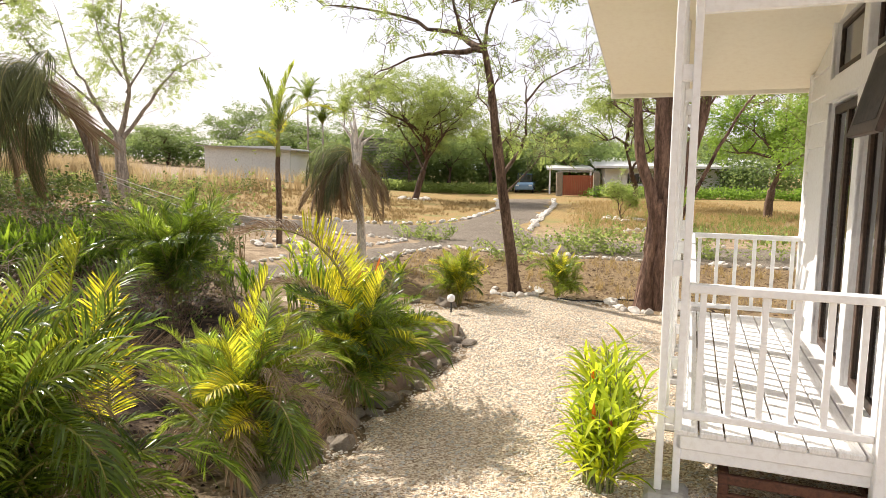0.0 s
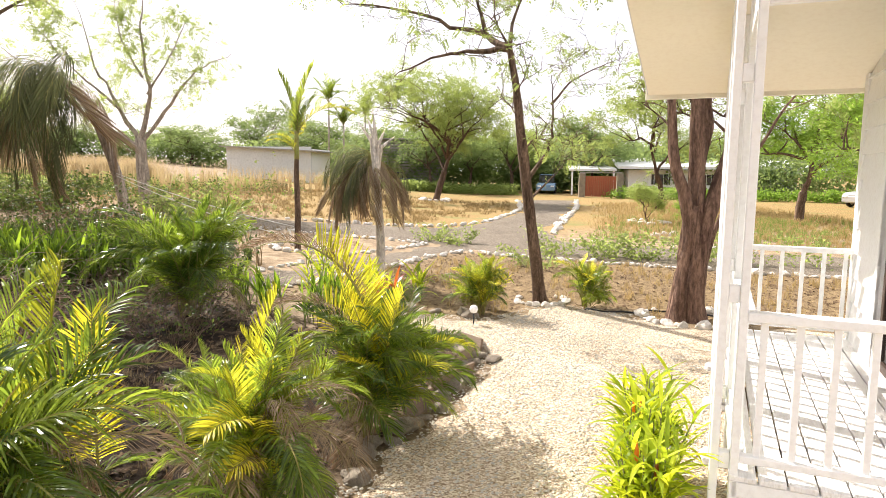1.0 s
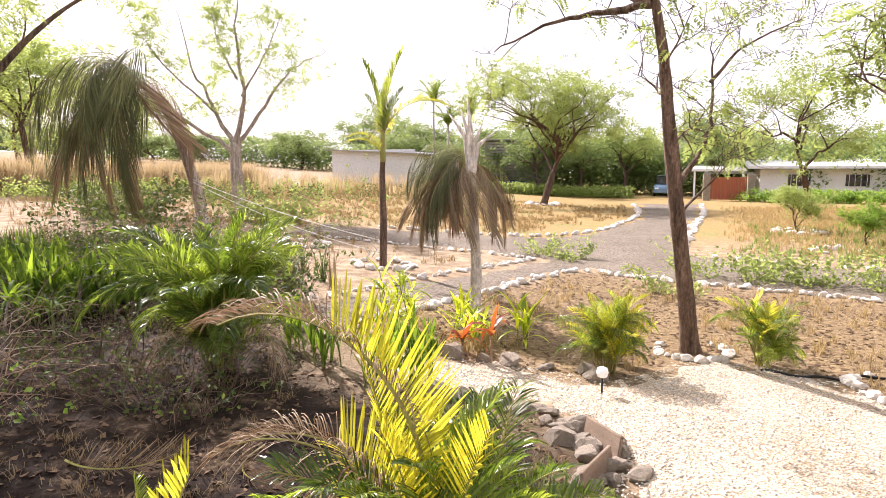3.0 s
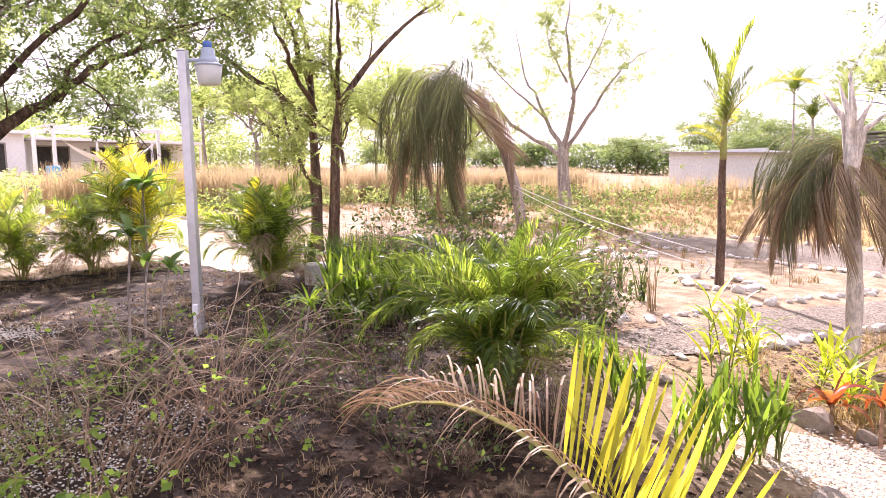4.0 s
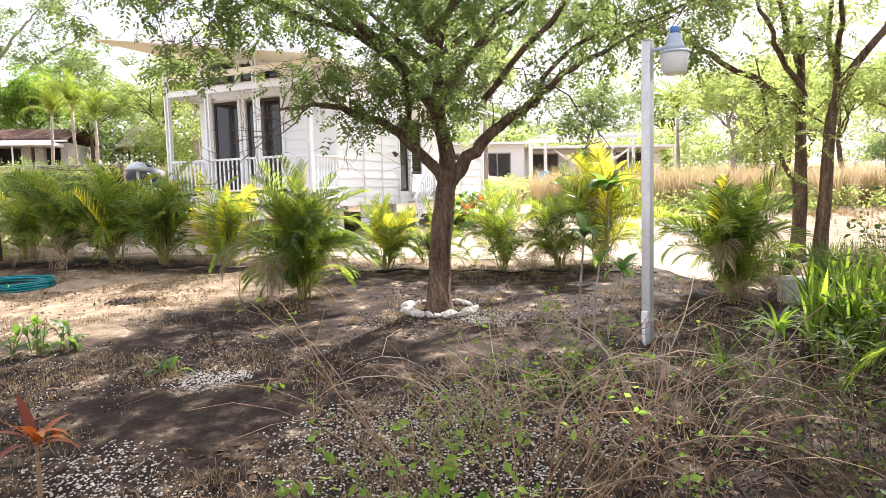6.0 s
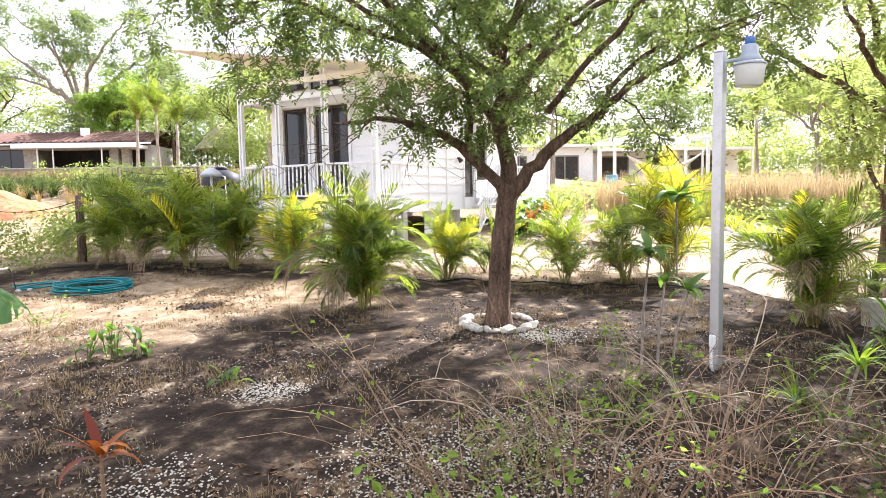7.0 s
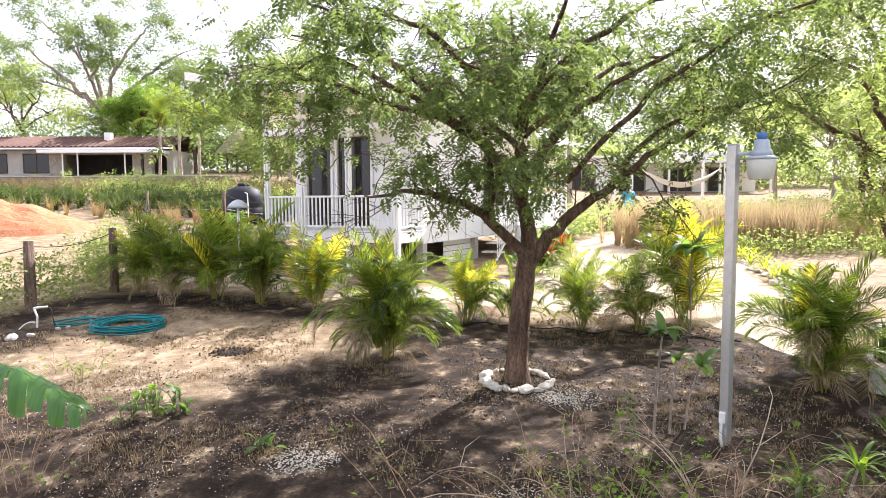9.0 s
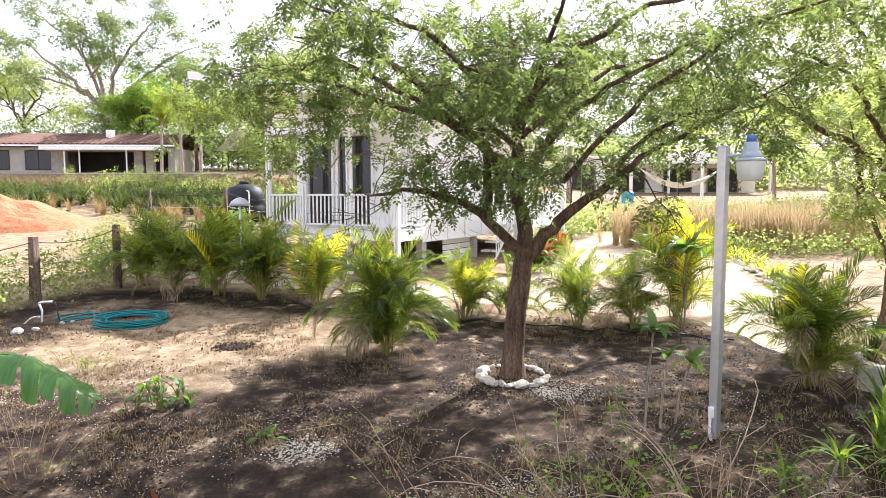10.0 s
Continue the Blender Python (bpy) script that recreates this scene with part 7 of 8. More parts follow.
scatter("path_chippings", 13000, PATH, lambda v, f, c, r: pebble(v, f, c, r, 0.008, 0.018), M_CHIP, "loose pale chips on the path", "gravel", 11, lift=0.015, keep=lambda x, y, r: -1.5 < x < 2.6 and y > 2.2)
# near-black soil tone stands for the shade inside the pit
M_PIT = two_scale("shaded_dug_soil", (0.016, 0.011, 0.008), (0.03, 0.02, 0.014), (0.01, 0.007, 0.005), 9, 40, 0.95, 0.8, 0.03)


def pit(x, y):
    """A scraped hollow drawn flat: shade painted on ragged soil, with clods round it."""
    rng = random.Random(17)
    hole = thing("pit", on_ground(x, y), "small dark pit dug in sunlit soil", "pit")
    v, f = [(0, 0, 0.004)], []
    n = 22
    for k in range(n):
        w, r = 2 * math.pi * k / n, rng.uniform(0.75, 1.2)
        v.append((0.17 * r * math.cos(w), 0.27 * r * math.sin(w), gz(x + 0.17 * r * math.cos(w), y + 0.27 * r * math.sin(w)) - gz(x, y) + 0.005))
        f.append((0, k + 1, (k + 1) % n + 1))
    bed = new("pit_floor", raw_mesh("pit_floor", v, f, M_PIT, True))
    bed.parent = hole
    v, f = [], []
    for _ in range(150):
        w, r = rng.uniform(0, 6.28), rng.gauss(1.0, 0.28)
        px, py = 0.19 * r * math.cos(w), 0.3 * r * math.sin(w)
        pebble(v, f, Vector((px, py, gz(x + px, y + py) - gz(x, y))), rng, 0.012, 0.045)
    rim = new("spoil_rim", raw_mesh("spoil_rim", v, f, M_CLOD))
    rim.parent = hole
    tagged(rim, kind="stuff")


pit(-10.5, 1.76)


def strip(name, line, width, count, make, mat, lab, category, seed):
    """Loose growth along a line, as one object."""
    rng = random.Random(seed)
    pts = smooth_line([(*q, 0) for q in line], 8)
    v, f = [], []
    for _ in range(count):
        k = rng.randrange(len(pts) - 1)
        q = pts[k].lerp(pts[k + 1], rng.random())
        x, y = q.x + rng.gauss(0, width * 0.4), q.y + rng.gauss(0, width * 0.4)
        make(v, f, Vector((x, y, gz(x, y))), rng)
    return tagged(new(name, raw_mesh(name, v, f, mat)), lab, category, kind="stuff")


def leafy(v, f, c, rng, h=0.7, r=0.45, n=26, size=0.11):
    o = c + Vector((0, 0, 0))
    hh, rr = h * rng.uniform(0.5, 1.2), r * rng.uniform(0.6, 1.2)
    lp, ld = [], []
    for _ in range(n):
        a, u = rng.uniform(0, 6.28), rng.random() ** 0.7
        q = rr * (1 - 0.5 * u) * math.sqrt(rng.random())
        lp.append(o + Vector((q * math.cos(a), q * math.sin(a), hh * u)))
        ld.append(Vector((rng.gauss(0, 1), rng.gauss(0, 1), rng.gauss(0.2, 0.7))).normalized())
    a, b = leaf_cloud(lp, ld, rng, size, 0.6)
    k = len(v)
    v.extend(a)
    f.extend([tuple(i + k for i in t) for t in b])


def plume(v, f, c, rng):
    tuft(v, f, c, rng, 20, h0=0.9, h1=1.75, lean=0.45, w0=0.008)


strip("fountain_grass", [(-21.4, 11.5), (-21.2, 18), (-20.6, 26), (-19.6, 33), (-18.5, 38)], 1.2, 1200, plume, M_FOUNTAIN, "tall reddish-brown fountain grass along the field", "grass", 21)
strip("hedge", [(-19.6, 13.0), (-19.2, 19), (-18.4, 26), (-16.4, 33), (-13.0, 40)], 0.8, 420, leafy, M_LEAF, "low green hedge in front of tall grass", "hedge", 22)
strip("field_shrubs", [(-16, 22), (-14, 27), (-16, 31), (-11, 36), (-14, 44)], 3.0, 80, lambda v, f, c, r: leafy(v, f, c, r, 0.7, 0.7, 50, 0.12), M_LEAF_DARK, "scattered green field shrubs", "shrubs", 23)
strip("field_grass", [(-17, 30), (-13, 38), (-9, 46)], 3.0, 130, plume, M_FOUNTAIN, "clumps of tall dry grass in the field", "grass", 24)
strip("hedge", [(-12, 57), (-6, 57.5), (-2, 58), (4, 57)], 1.2, 400, lambda v, f, c, r: leafy(v, f, c, r, 0.85, 0.8, 40, 0.18), M_LEAF, "green hedge along the far lawn", "hedge", 25)
strip("hedge", [(12.5, 52), (20, 50), (32, 46), (42, 40)], 1.4, 420, lambda v, f, c, r: leafy(v, f, c, r, 0.8, 0.9, 40, 0.2), M_LEAF_BRIGHT, "green hedge beyond the dry lawn", "hedge", 26)
strip("hedge", [(3.0, 16.2), (5, 15.6), (8, 14.8), (12, 14.0)], 0.5, 60, lambda v, f, c, r: leafy(v, f, c, r, 0.7, 0.4, 30, 0.1), M_LEAF, "leafy shrubs beside the driveway", "hedge", 27)
strip("hedge", [(-12.6, -3.6), (-14.4, -2.7), (-16.5, -3.0), (-19.5, -4.4), (-24, -6)], 0.9, 120, lambda v, f, c, r: leafy(v, f, c, r, 0.95, 0.4, 46, 0.085), M_LEAF, "green shrubs along the wire fence", "hedge", 28)
strip("hedge", [(-19.0, -0.6), (-20.5, -1.0), (-23, -1.6)], 0.7, 70, lambda v, f, c, r: leafy(v, f, c, r, 1.1, 0.6, 60, 0.1), M_LEAF_BRIGHT, "bright green shrubs beside the cottage", "hedge", 29)
BED_EDGE = [(-9.2, 11.6), (-7.9, 12.4), (-6.4, 12.7), (-5.0, 12.2)]
strip("edge_straps", BED_EDGE, 1.5, 110, lambda v, f, c, r: tuft(v, f, c, r, 20, h0=0.3, h1=0.75, lean=0.8, w0=0.014), M_LEAF_DARK, "dark strap-leaved plants at the bed's far edge", "plants", 39)
strip("edge_stalks", BED_EDGE, 1.8, 90, lambda v, f, c, r: tuft(v, f, c, r, 10, h0=0.4, h1=0.9, lean=0.7, w0=0.008), M_BROWNGRASS, "withered brown stalks at the bed's far edge", "grass", 40)
BANK_TOP = [(-41.5, -42), (-41.2, -28), (-40.6, -16), (-40, -6), (-38, 2)]
BANK_FOOT = [(-37, -36), (-36, -24), (-35, -14), (-33, -6), (-30, -1)]
strip("bank_grass", BANK_TOP, 3.4, 2000, lambda v, f, c, r: tuft(v, f, c, r, 16, h0=0.25, h1=0.8, lean=0.7, w0=0.01), M_BROWNGRASS, "matted dry brown grass on the bank", "grass", 30)
strip("bank_weeds", BANK_TOP, 4.2, 260, lambda v, f, c, r: leafy(v, f, c, r, 0.5, 0.6, 40, 0.1), M_LEAF, "yellow-green weeds among dry grass on the bank", "weeds", 35)
strip("bank_shrubs", BANK_FOOT, 2.6, 230, lambda v, f, c, r: leafy(v, f, c, r, 0.8, 0.8, 60, 0.13), M_LEAF_DARK, "dark green shrubs at the foot of the bank", "shrubs", 31)
strip("bank_straps", BANK_FOOT, 3.0, 330, lambda v, f, c, r: tuft(v, f, c, r, 22, h0=0.5, h1=1.05, lean=0.9, w0=0.03), M_LEAF_DARK, "arching strap-leaved plants at the foot of the bank", "plants", 36)
strip("bank_straw", [(-33.5, -26), (-32.5, -16), (-31, -9), (-28.5, -4)], 1.6, 34, lambda v, f, c, r: tuft(v, f, c, r, 60, h0=0.3, h1=0.95, lean=0.9, w0=0.006), M_STRAW, "straw-coloured grass clumps below the bank", "grass", 37)
strip("bank_canes", [(-38, -13), (-37, -9), (-35, -5), (-33, -1)], 2.4, 110, lambda v, f, c, r: leafy(v, f, c, r, 1.1, 0.6, 60, 0.12), M_LEAF_LIGHT, "tall yellow-green canes on the bank", "shrubs", 38)
strip("terrace_planting", [(-44.2, -34), (-44.2, -24), (-44.0, -14), (-43.6, -8)], 0.5, 22, lambda v, f, c, r: leafy(v, f, c, r, 1.0, 0.4, 30, 0.1), M_LEAF_BRIGHT, "small bright shrubs behind the terrace wall", "shrubs", 32)
strip("yard_shrubs", [(-25, 10), (-28, 14), (-30, 20), (-33, 28)], 2.5, 260, lambda v, f, c, r: leafy(v, f, c, r, 0.9, 0.8, 50, 0.13), M_LEAF_LIGHT, "garden shrubs round the pergola", "shrubs", 33)


# ---- far trees ----
def stand(leaf, bark, seed, size, lab, clear=0.3):
    return far_tree(0, 0, 10, 9, seed, leaf, bark, size * 1.25, 12, 9, 0.24, lab, z=-80, clear=clear, levels=3, twig=0.85, twigs=4)


KINDS = [stand(M_LEAF_FAR, M_BARK_DARK, 501, 0.32, "dense green tree beyond the garden", 0.18),
         stand(M_LEAF_FAR, M_BARK, 502, 0.34, "rounded green tree in the distance", 0.15),
         stand(M_LEAF_LIGHT, M_BARK, 503, 0.3, "tall light green tree with sunlit leaves", 0.3),
         stand(M_LEAF_LIGHT, M_BARK_GREY, 504, 0.28, "slim pale-trunked tree with yellow-green leaves", 0.35),
         stand(M_LEAF, M_BARK_DARK, 505, 0.3, "dark leafy tree near the boundary", 0.25)]


def plant_row(spots, kinds, seed):
    rng = random.Random(seed)
    for x, y, h, w in spots:
        k = rng.choice(kinds)
        m = pose(x, y, gz(x, y) - 0.1, 0, 0, rng.uniform(0, 360)) @ Matrix.Diagonal((w / 9, w / 9, h / 10, 1))
        copy_thing(KINDS[k], m)


# north and north-west
rng = random.Random(77)
plant_row([(x, 66 + rng.uniform(-4, 10), rng.uniform(5.5, 8.0), rng.uniform(8, 11)) for x in range(-12, 40, 6)], [0, 1, 4], 1)
plant_row([(x, 86 + rng.uniform(-6, 8), rng.uniform(7, 9.5), rng.uniform(10, 14)) for x in range(-16, 60, 9)], [0, 1], 2)
plant_row([(-33, 104, 11, 12), (-27, 100, 9, 11), (-22, 92, 8, 10), (-47, 104, 6.5, 14), (-60, 100, 6.0, 16), (-40, 95, 6, 13), (-75, 95, 7, 16), (-55, 80, 4.5, 12)], [0, 1], 3)
plant_row([(-3, 60, 7.5, 8), (4.5, 64, 7.5, 8), (0.5, 62, 7, 8), (33, 52, 8, 8), (36, 42, 8, 7), (24, 36, 8, 8), (30, 50, 9, 10), (20, 31, 7, 6), (27, 33, 8, 8)], [0, 2, 4], 4)
# west
plant_row([(-30 - 3 * (i % 3), 24 + 3.4 * i, 6.5 + (i * 37 % 4), 7) for i in range(5)], [2, 3], 5)
plant_row([(-46 - 4 * (i % 2), 6 + 5.5 * i, 7.5 + (i * 53 % 4), 9) for i in (0, 6, 8)], [2, 3, 4], 6)
plant_row([(-64 + rng.uniform(-5, 5), -4 + 9 * i, 9 + rng.uniform(-2, 2), 12) for i in range(8)], [0, 2, 3], 7)
plant_row([(-33, 9, 7.5, 5), (-36, 13, 9, 6), (-31, 31, 8, 6), (-40, 33, 9, 8), (-27.5, 38, 7, 7), (-38, -1.5, 7.5, 6), (-46, -4, 10, 8)], [2, 3], 8)
# south-west, behind the tiled house
tree("tree", pose(-78, -31, gz(-78, -31)), [
    ([(0, 0, -0.2), (0.1, 0.2, 3.0), (0.0, 0.0, 6.2)], 0.75, 0.55),
    ([(0.0, 0.0, 6.0), (0.3, -2.0, 8.6), (0.5, -4.6, 11.0), (0.2, -7.6, 13.4), (0.0, -10.4, 14.4)], 0.34, 0.06),
    ([(0.2, -1.6, 8.2), (0.6, -4.2, 9.6), (0.6, -7.4, 10.4), (0.4, -9.8, 10.8)], 0.2, 0.04),
    ([(0.0, 0.0, 6.0), (-0.6, -0.9, 9.8), (-0.8, -2.2, 13.8), (-0.4, -3.6, 18.2)], 0.36, 0.06),
    ([(-0.7, -1.6, 11.8), (-0.4, -4.0, 14.6), (0.4, -6.4, 16.8), (0.6, -8.4, 17.8)], 0.2, 0.04),
    ([(0.0, 0.0, 6.1), (0.6, 1.0, 9.6), (0.4, 1.2, 13.6), (0.0, 0.8, 18.8)], 0.38, 0.06),
    ([(0.5, 1.2, 11.0), (0.4, 3.6, 14.2), (0.2, 5.6, 16.6), (0.0, 7.2, 18.2)], 0.22, 0.04),
    ([(0.0, 0.2, 6.2), (0.2, 2.8, 8.8), (0.4, 5.6, 11.0), (0.2, 8.4, 13.0), (0.0, 11.0, 13.8)], 0.32, 0.06),
    ([(0.3, 3.4, 9.3), (0.4, 6.0, 9.9), (0.6, 8.6, 10.4)], 0.16, 0.04),
    ([(0.0, 0.0, 6.4), (2.4, -0.4, 9.6), (4.6, -0.6, 13.0), (5.6, 0.4, 15.6)], 0.28, 0.05),
    ([(2.6, -0.4, 10.0), (4.4, 2.0, 12.0), (5.2, 4.2, 13.4)], 0.16, 0.04)],
    "very tall airy spreading tree behind the tiled house", M_BARK_GREY, M_LEAF_FAR, 507, 0.42, 6, 2.5, 13, 3, "trees beyond the garden", bare=0.25, up=0.35, reach=0.4, kinks=0.012)
far_tree(-70, -24, 11, 10, 508, M_LEAF_BRIGHT, M_BARK, 0.42, 18, 12, 0.26, "bright leafy tree behind the tiled house", levels=3, twig=0.7, twigs=4, clear=0.3)
plant_row([(-90 + rng.uniform(-6, 6), -75 + 10 * i, 13 + rng.uniform(-2, 4), 14) for i in range(9)], [0, 2, 4], 10)
plant_row([(-70, -12, 11, 10), (-66, -17, 9, 8), (-74, -60, 14, 13), (-68, -6, 11, 9)], [0, 2], 11)
for k in KINDS:
    for o in (*k.children_recursive, k):
        bpy.data.objects.remove(o)

strip("far_thicket", [(-9, 64), (-2, 66), (6, 68), (14, 66), (22, 62)], 4.0, 330, lambda v, f, c, r: leafy(v, f, c, r, 4.2, 2.2, 120, 0.34), M_LEAF_FAR, "dense green thicket closing the far lawn", "thicket", 41)
strip("far_thicket", [(-95, 92), (-70, 96), (-48, 100), (-30, 98), (-14, 84)], 6.0, 260, lambda v, f, c, r: leafy(v, f, c, r, 4.0, 3.2, 110, 0.5), M_LEAF_FAR, "low green woodland on the horizon", "thicket", 42)
strip("far_thicket", [(24, 58), (36, 48), (44, 34), (46, 20)], 5.0, 240, lambda v, f, c, r: leafy(v, f, c, r, 4.5, 2.4, 110, 0.34), M_LEAF_FAR, "green thicket behind the bungalow", "thicket", 43)
strip("far_thicket", [(-62, 44), (-56, 30), (-58, 14), (-62, 0), (-70, -12)], 5.0, 300, lambda v, f, c, r: leafy(v, f, c, r, 4.0, 2.6, 110, 0.34), M_LEAF_LIGHT, "light green undergrowth behind the villa", "thicket", 44)
strip("far_thicket", [(-74, -14), (-78, -34), (-82, -60), (-90, -80)], 6.0, 300, lambda v, f, c, r: leafy(v, f, c, r, 5.5, 3.0, 110, 0.4), M_LEAF_FAR, "wooded slope behind the tiled house", "thicket", 45)


def tall_palm(x, y, h, seed, s=2.2):
    rng = random.Random(seed)
    p = thing("tall_palm", on_ground(x, y, rng.uniform(0, 360)), "slender palm with a feathery green crown", "palm", "distant palms")
    tube("trunk", [(0, 0, -0.1), (0.1, 0, h * 0.5), (0.15, 0.05, h)], [0.14, 0.11, 0.09], M_BARK_GREY, p, 7)
    for i in range(16):
        piece("frond", ARECA[(i * 3) % 7], p, Matrix.Translation((0.15, 0.05, h - 0.1)) @ Matrix.Rotation(i * 2.4, 4, "Z") @ Matrix.Rotation(rng.uniform(-0.2, 0.5), 4, "Y") @ Matrix.Scale(s * rng.uniform(0.8, 1.1), 4))
    return p


for k, (x, y, h, s) in enumerate(((-52, -13.5, 4.5, 3.0), (-53, -15.5, 4.0, 2.8), (-50, -11.5, 3.5, 2.4), (-15.0, 72, 8.5, 3.0), (-11.5, 75, 7.5, 3.0), (-13, 70, 6.0, 2.6), (-38, 9.5, 4.0, 2.6), (-42, 28, 4.5, 2.8))):
    tall_palm(x, y, h, 600 + k, s)

# ---- far buildings ----
M_TILE = two_scale("terracotta_tiles", (0.12, 0.065, 0.05), (0.17, 0.09, 0.068), (0.07, 0.045, 0.04), 1.5, 9, 0.85, 0.3)
M_STUCCO = two_scale("white_stucco", (0.88, 0.87, 0.85), (0.84, 0.83, 0.81), (0.74, 0.72, 0.69), 0.6, 7, 0.9, 0.15)
M_GREYWALL = two_scale("grey_rendered_wall", (0.6, 0.61, 0.6), (0.68, 0.68, 0.66), (0.5, 0.5, 0.49), 0.5, 6, 0.9, 0.15)
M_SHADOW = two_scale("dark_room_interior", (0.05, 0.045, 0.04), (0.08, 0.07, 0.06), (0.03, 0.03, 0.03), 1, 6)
M_REDWOOD = two_scale("red_brown_gate_boards", (0.32, 0.09, 0.045), (0.4, 0.13, 0.06), (0.22, 0.06, 0.03), 1.5, 20, 0.6, stretch=(8, 8, 0.6))
M_THATCH = two_scale("thatch", (0.55, 0.48, 0.36), (0.64, 0.58, 0.46), (0.4, 0.34, 0.25), 2, 20, 0.95, 0.6, 0.03, stretch=(4, 4, 1))
M_DIRT = two_scale("orange_dirt", (0.42, 0.17, 0.08), (0.52, 0.25, 0.13), (0.34, 0.13, 0.06), 1.4, 9, 0.95, 0.8, 0.06)
M_TANK = plain("black_plastic_tank", (0.02, 0.022, 0.03), 0.6)
M_SLAT = two_scale("weathered_slats", (0.3, 0.28, 0.24), (0.36, 0.33, 0.28), (0.22, 0.2, 0.17), 2, 15, 0.9)


def utility_building():
    h = thing("utility_building", pose(-13.9, 59.0, gz(-13.9, 59) + 0.25, 0, 0, -8), "pale grey flat-roofed building at the field's far side", "building")
    part("wall", block(-8.2, 0, 0, 0.2, -0.3, 3.0), M_GREYWALL, h)
    part("side_wall", block(-0.2, 0, 0.2, 5, -0.3, 2.8), M_STUCCO, h)
    part("side_wall", block(-8.2, -8.0, 0.2, 5, -0.3, 3.0), M_GREYWALL, h)
    part("back_wall", block(-8.0, -0.2, 4.8, 5, -0.3, 2.8), M_GREYWALL, h)
    slope_slab("roof", -8.7, 0.6, -0.5, 5.3, lambda x, y: 2.98 - 0.05 * (x + 8.2) * (x > -3), 0.1, M_SLAT, h, "thin dark metal roof")


utility_building()


def gate():
    h = thing("wooden_gate", pose(9.75, 53.3, 0, 0, 0, -6), "closed red-brown board gate between stone pillars", "gate")
    for i in range(14):
        part("board", block(0.02 + i * 0.172, 0.18 + i * 0.172, 0, 0.04, 0.08, 1.72, 0.006), M_REDWOOD, h)
    for z in (0.35, 1.4):
        part("cross_rail", block(0.0, 2.42, 0.041, 0.08, z, z + 0.12), M_REDWOOD, h)
    for x in (-0.5, 2.5):
        part("pillar", block(x, x + 0.5, -0.15, 0.4, -0.1, 1.95, 0.03), M_STONE_DARK, h, "stone gate pillar")
    part("lintel", block(-0.4, 2.9, 0.0, 0.2, 1.97, 2.05), M_SLAT, h)


gate()


def white_house():
    h = thing("white_bungalow", pose(14.6, 59.0, 0, 0, 0, -8), "long low white house with a pale flat roof", "house")
    part("wall", block(0, 14, 0, 0.2, -0.2, 2.3), M_STUCCO, h)
    part("side_wall", block(0, 0.2, 0.2, 7, -0.2, 2.3), M_STUCCO, h)
    part("side_wall", block(13.8, 14, 0.2, 7, -0.2, 2.3), M_STUCCO, h)
    slope_slab("roof", -1.0, 15, -1.2, 8, lambda x, y: 2.35 + 0.2 * min(y + 1.2, 4.6), 0.22, M_ROOF, h, "white roof")
    slope_slab("carport_roof", -5.2, -1.1, -1.0, 5, lambda x, y: 2.2 + 0.06 * y, 0.18, M_ROOF, h, "white carport roof")
    for x in (-5.0, -1.4):
        part("carport_post", block(x, x + 0.15, -0.8, -0.65, -0.1, 2.16), M_STUCCO, h)
    for x in (2.0, 6.0, 10.0):
        w = part("window", block(x, x + 1.6, -0.04, -0.001, 1.0, 1.9), M_GLASS, h)
        for k in range(4):
            part("window_bar", block(x + 0.2 + 0.4 * k, x + 0.24 + 0.4 * k, -0.07, -0.041, 1.0, 1.9), M_WHITE, w)


white_house()


def slatted_shed():
    h = thing("slatted_shed", pose(-8.5, 63.0, gz(-8, 63)), "weathered shed with horizontal slats behind the trees", "shed")
    for i in range(16):
        part("slat", block(0, 6.5, 0, 0.05, 0.1 + i * 0.27, 0.31 + i * 0.27, 0.01), M_SLAT, h)
    for x in (0, 3.2, 6.4):
        part("post", block(x, x + 0.12, 0.051, 0.17, -0.1, 4.5), M_SLAT, h)
    part("back_wall", block(0, 6.5, 3.0, 3.1, -0.1, 4.3), M_SLAT, h)
    part("roof", block(-0.3, 6.8, -0.3, 3.3, 4.5, 4.62), M_SLAT, h)


slatted_shed()


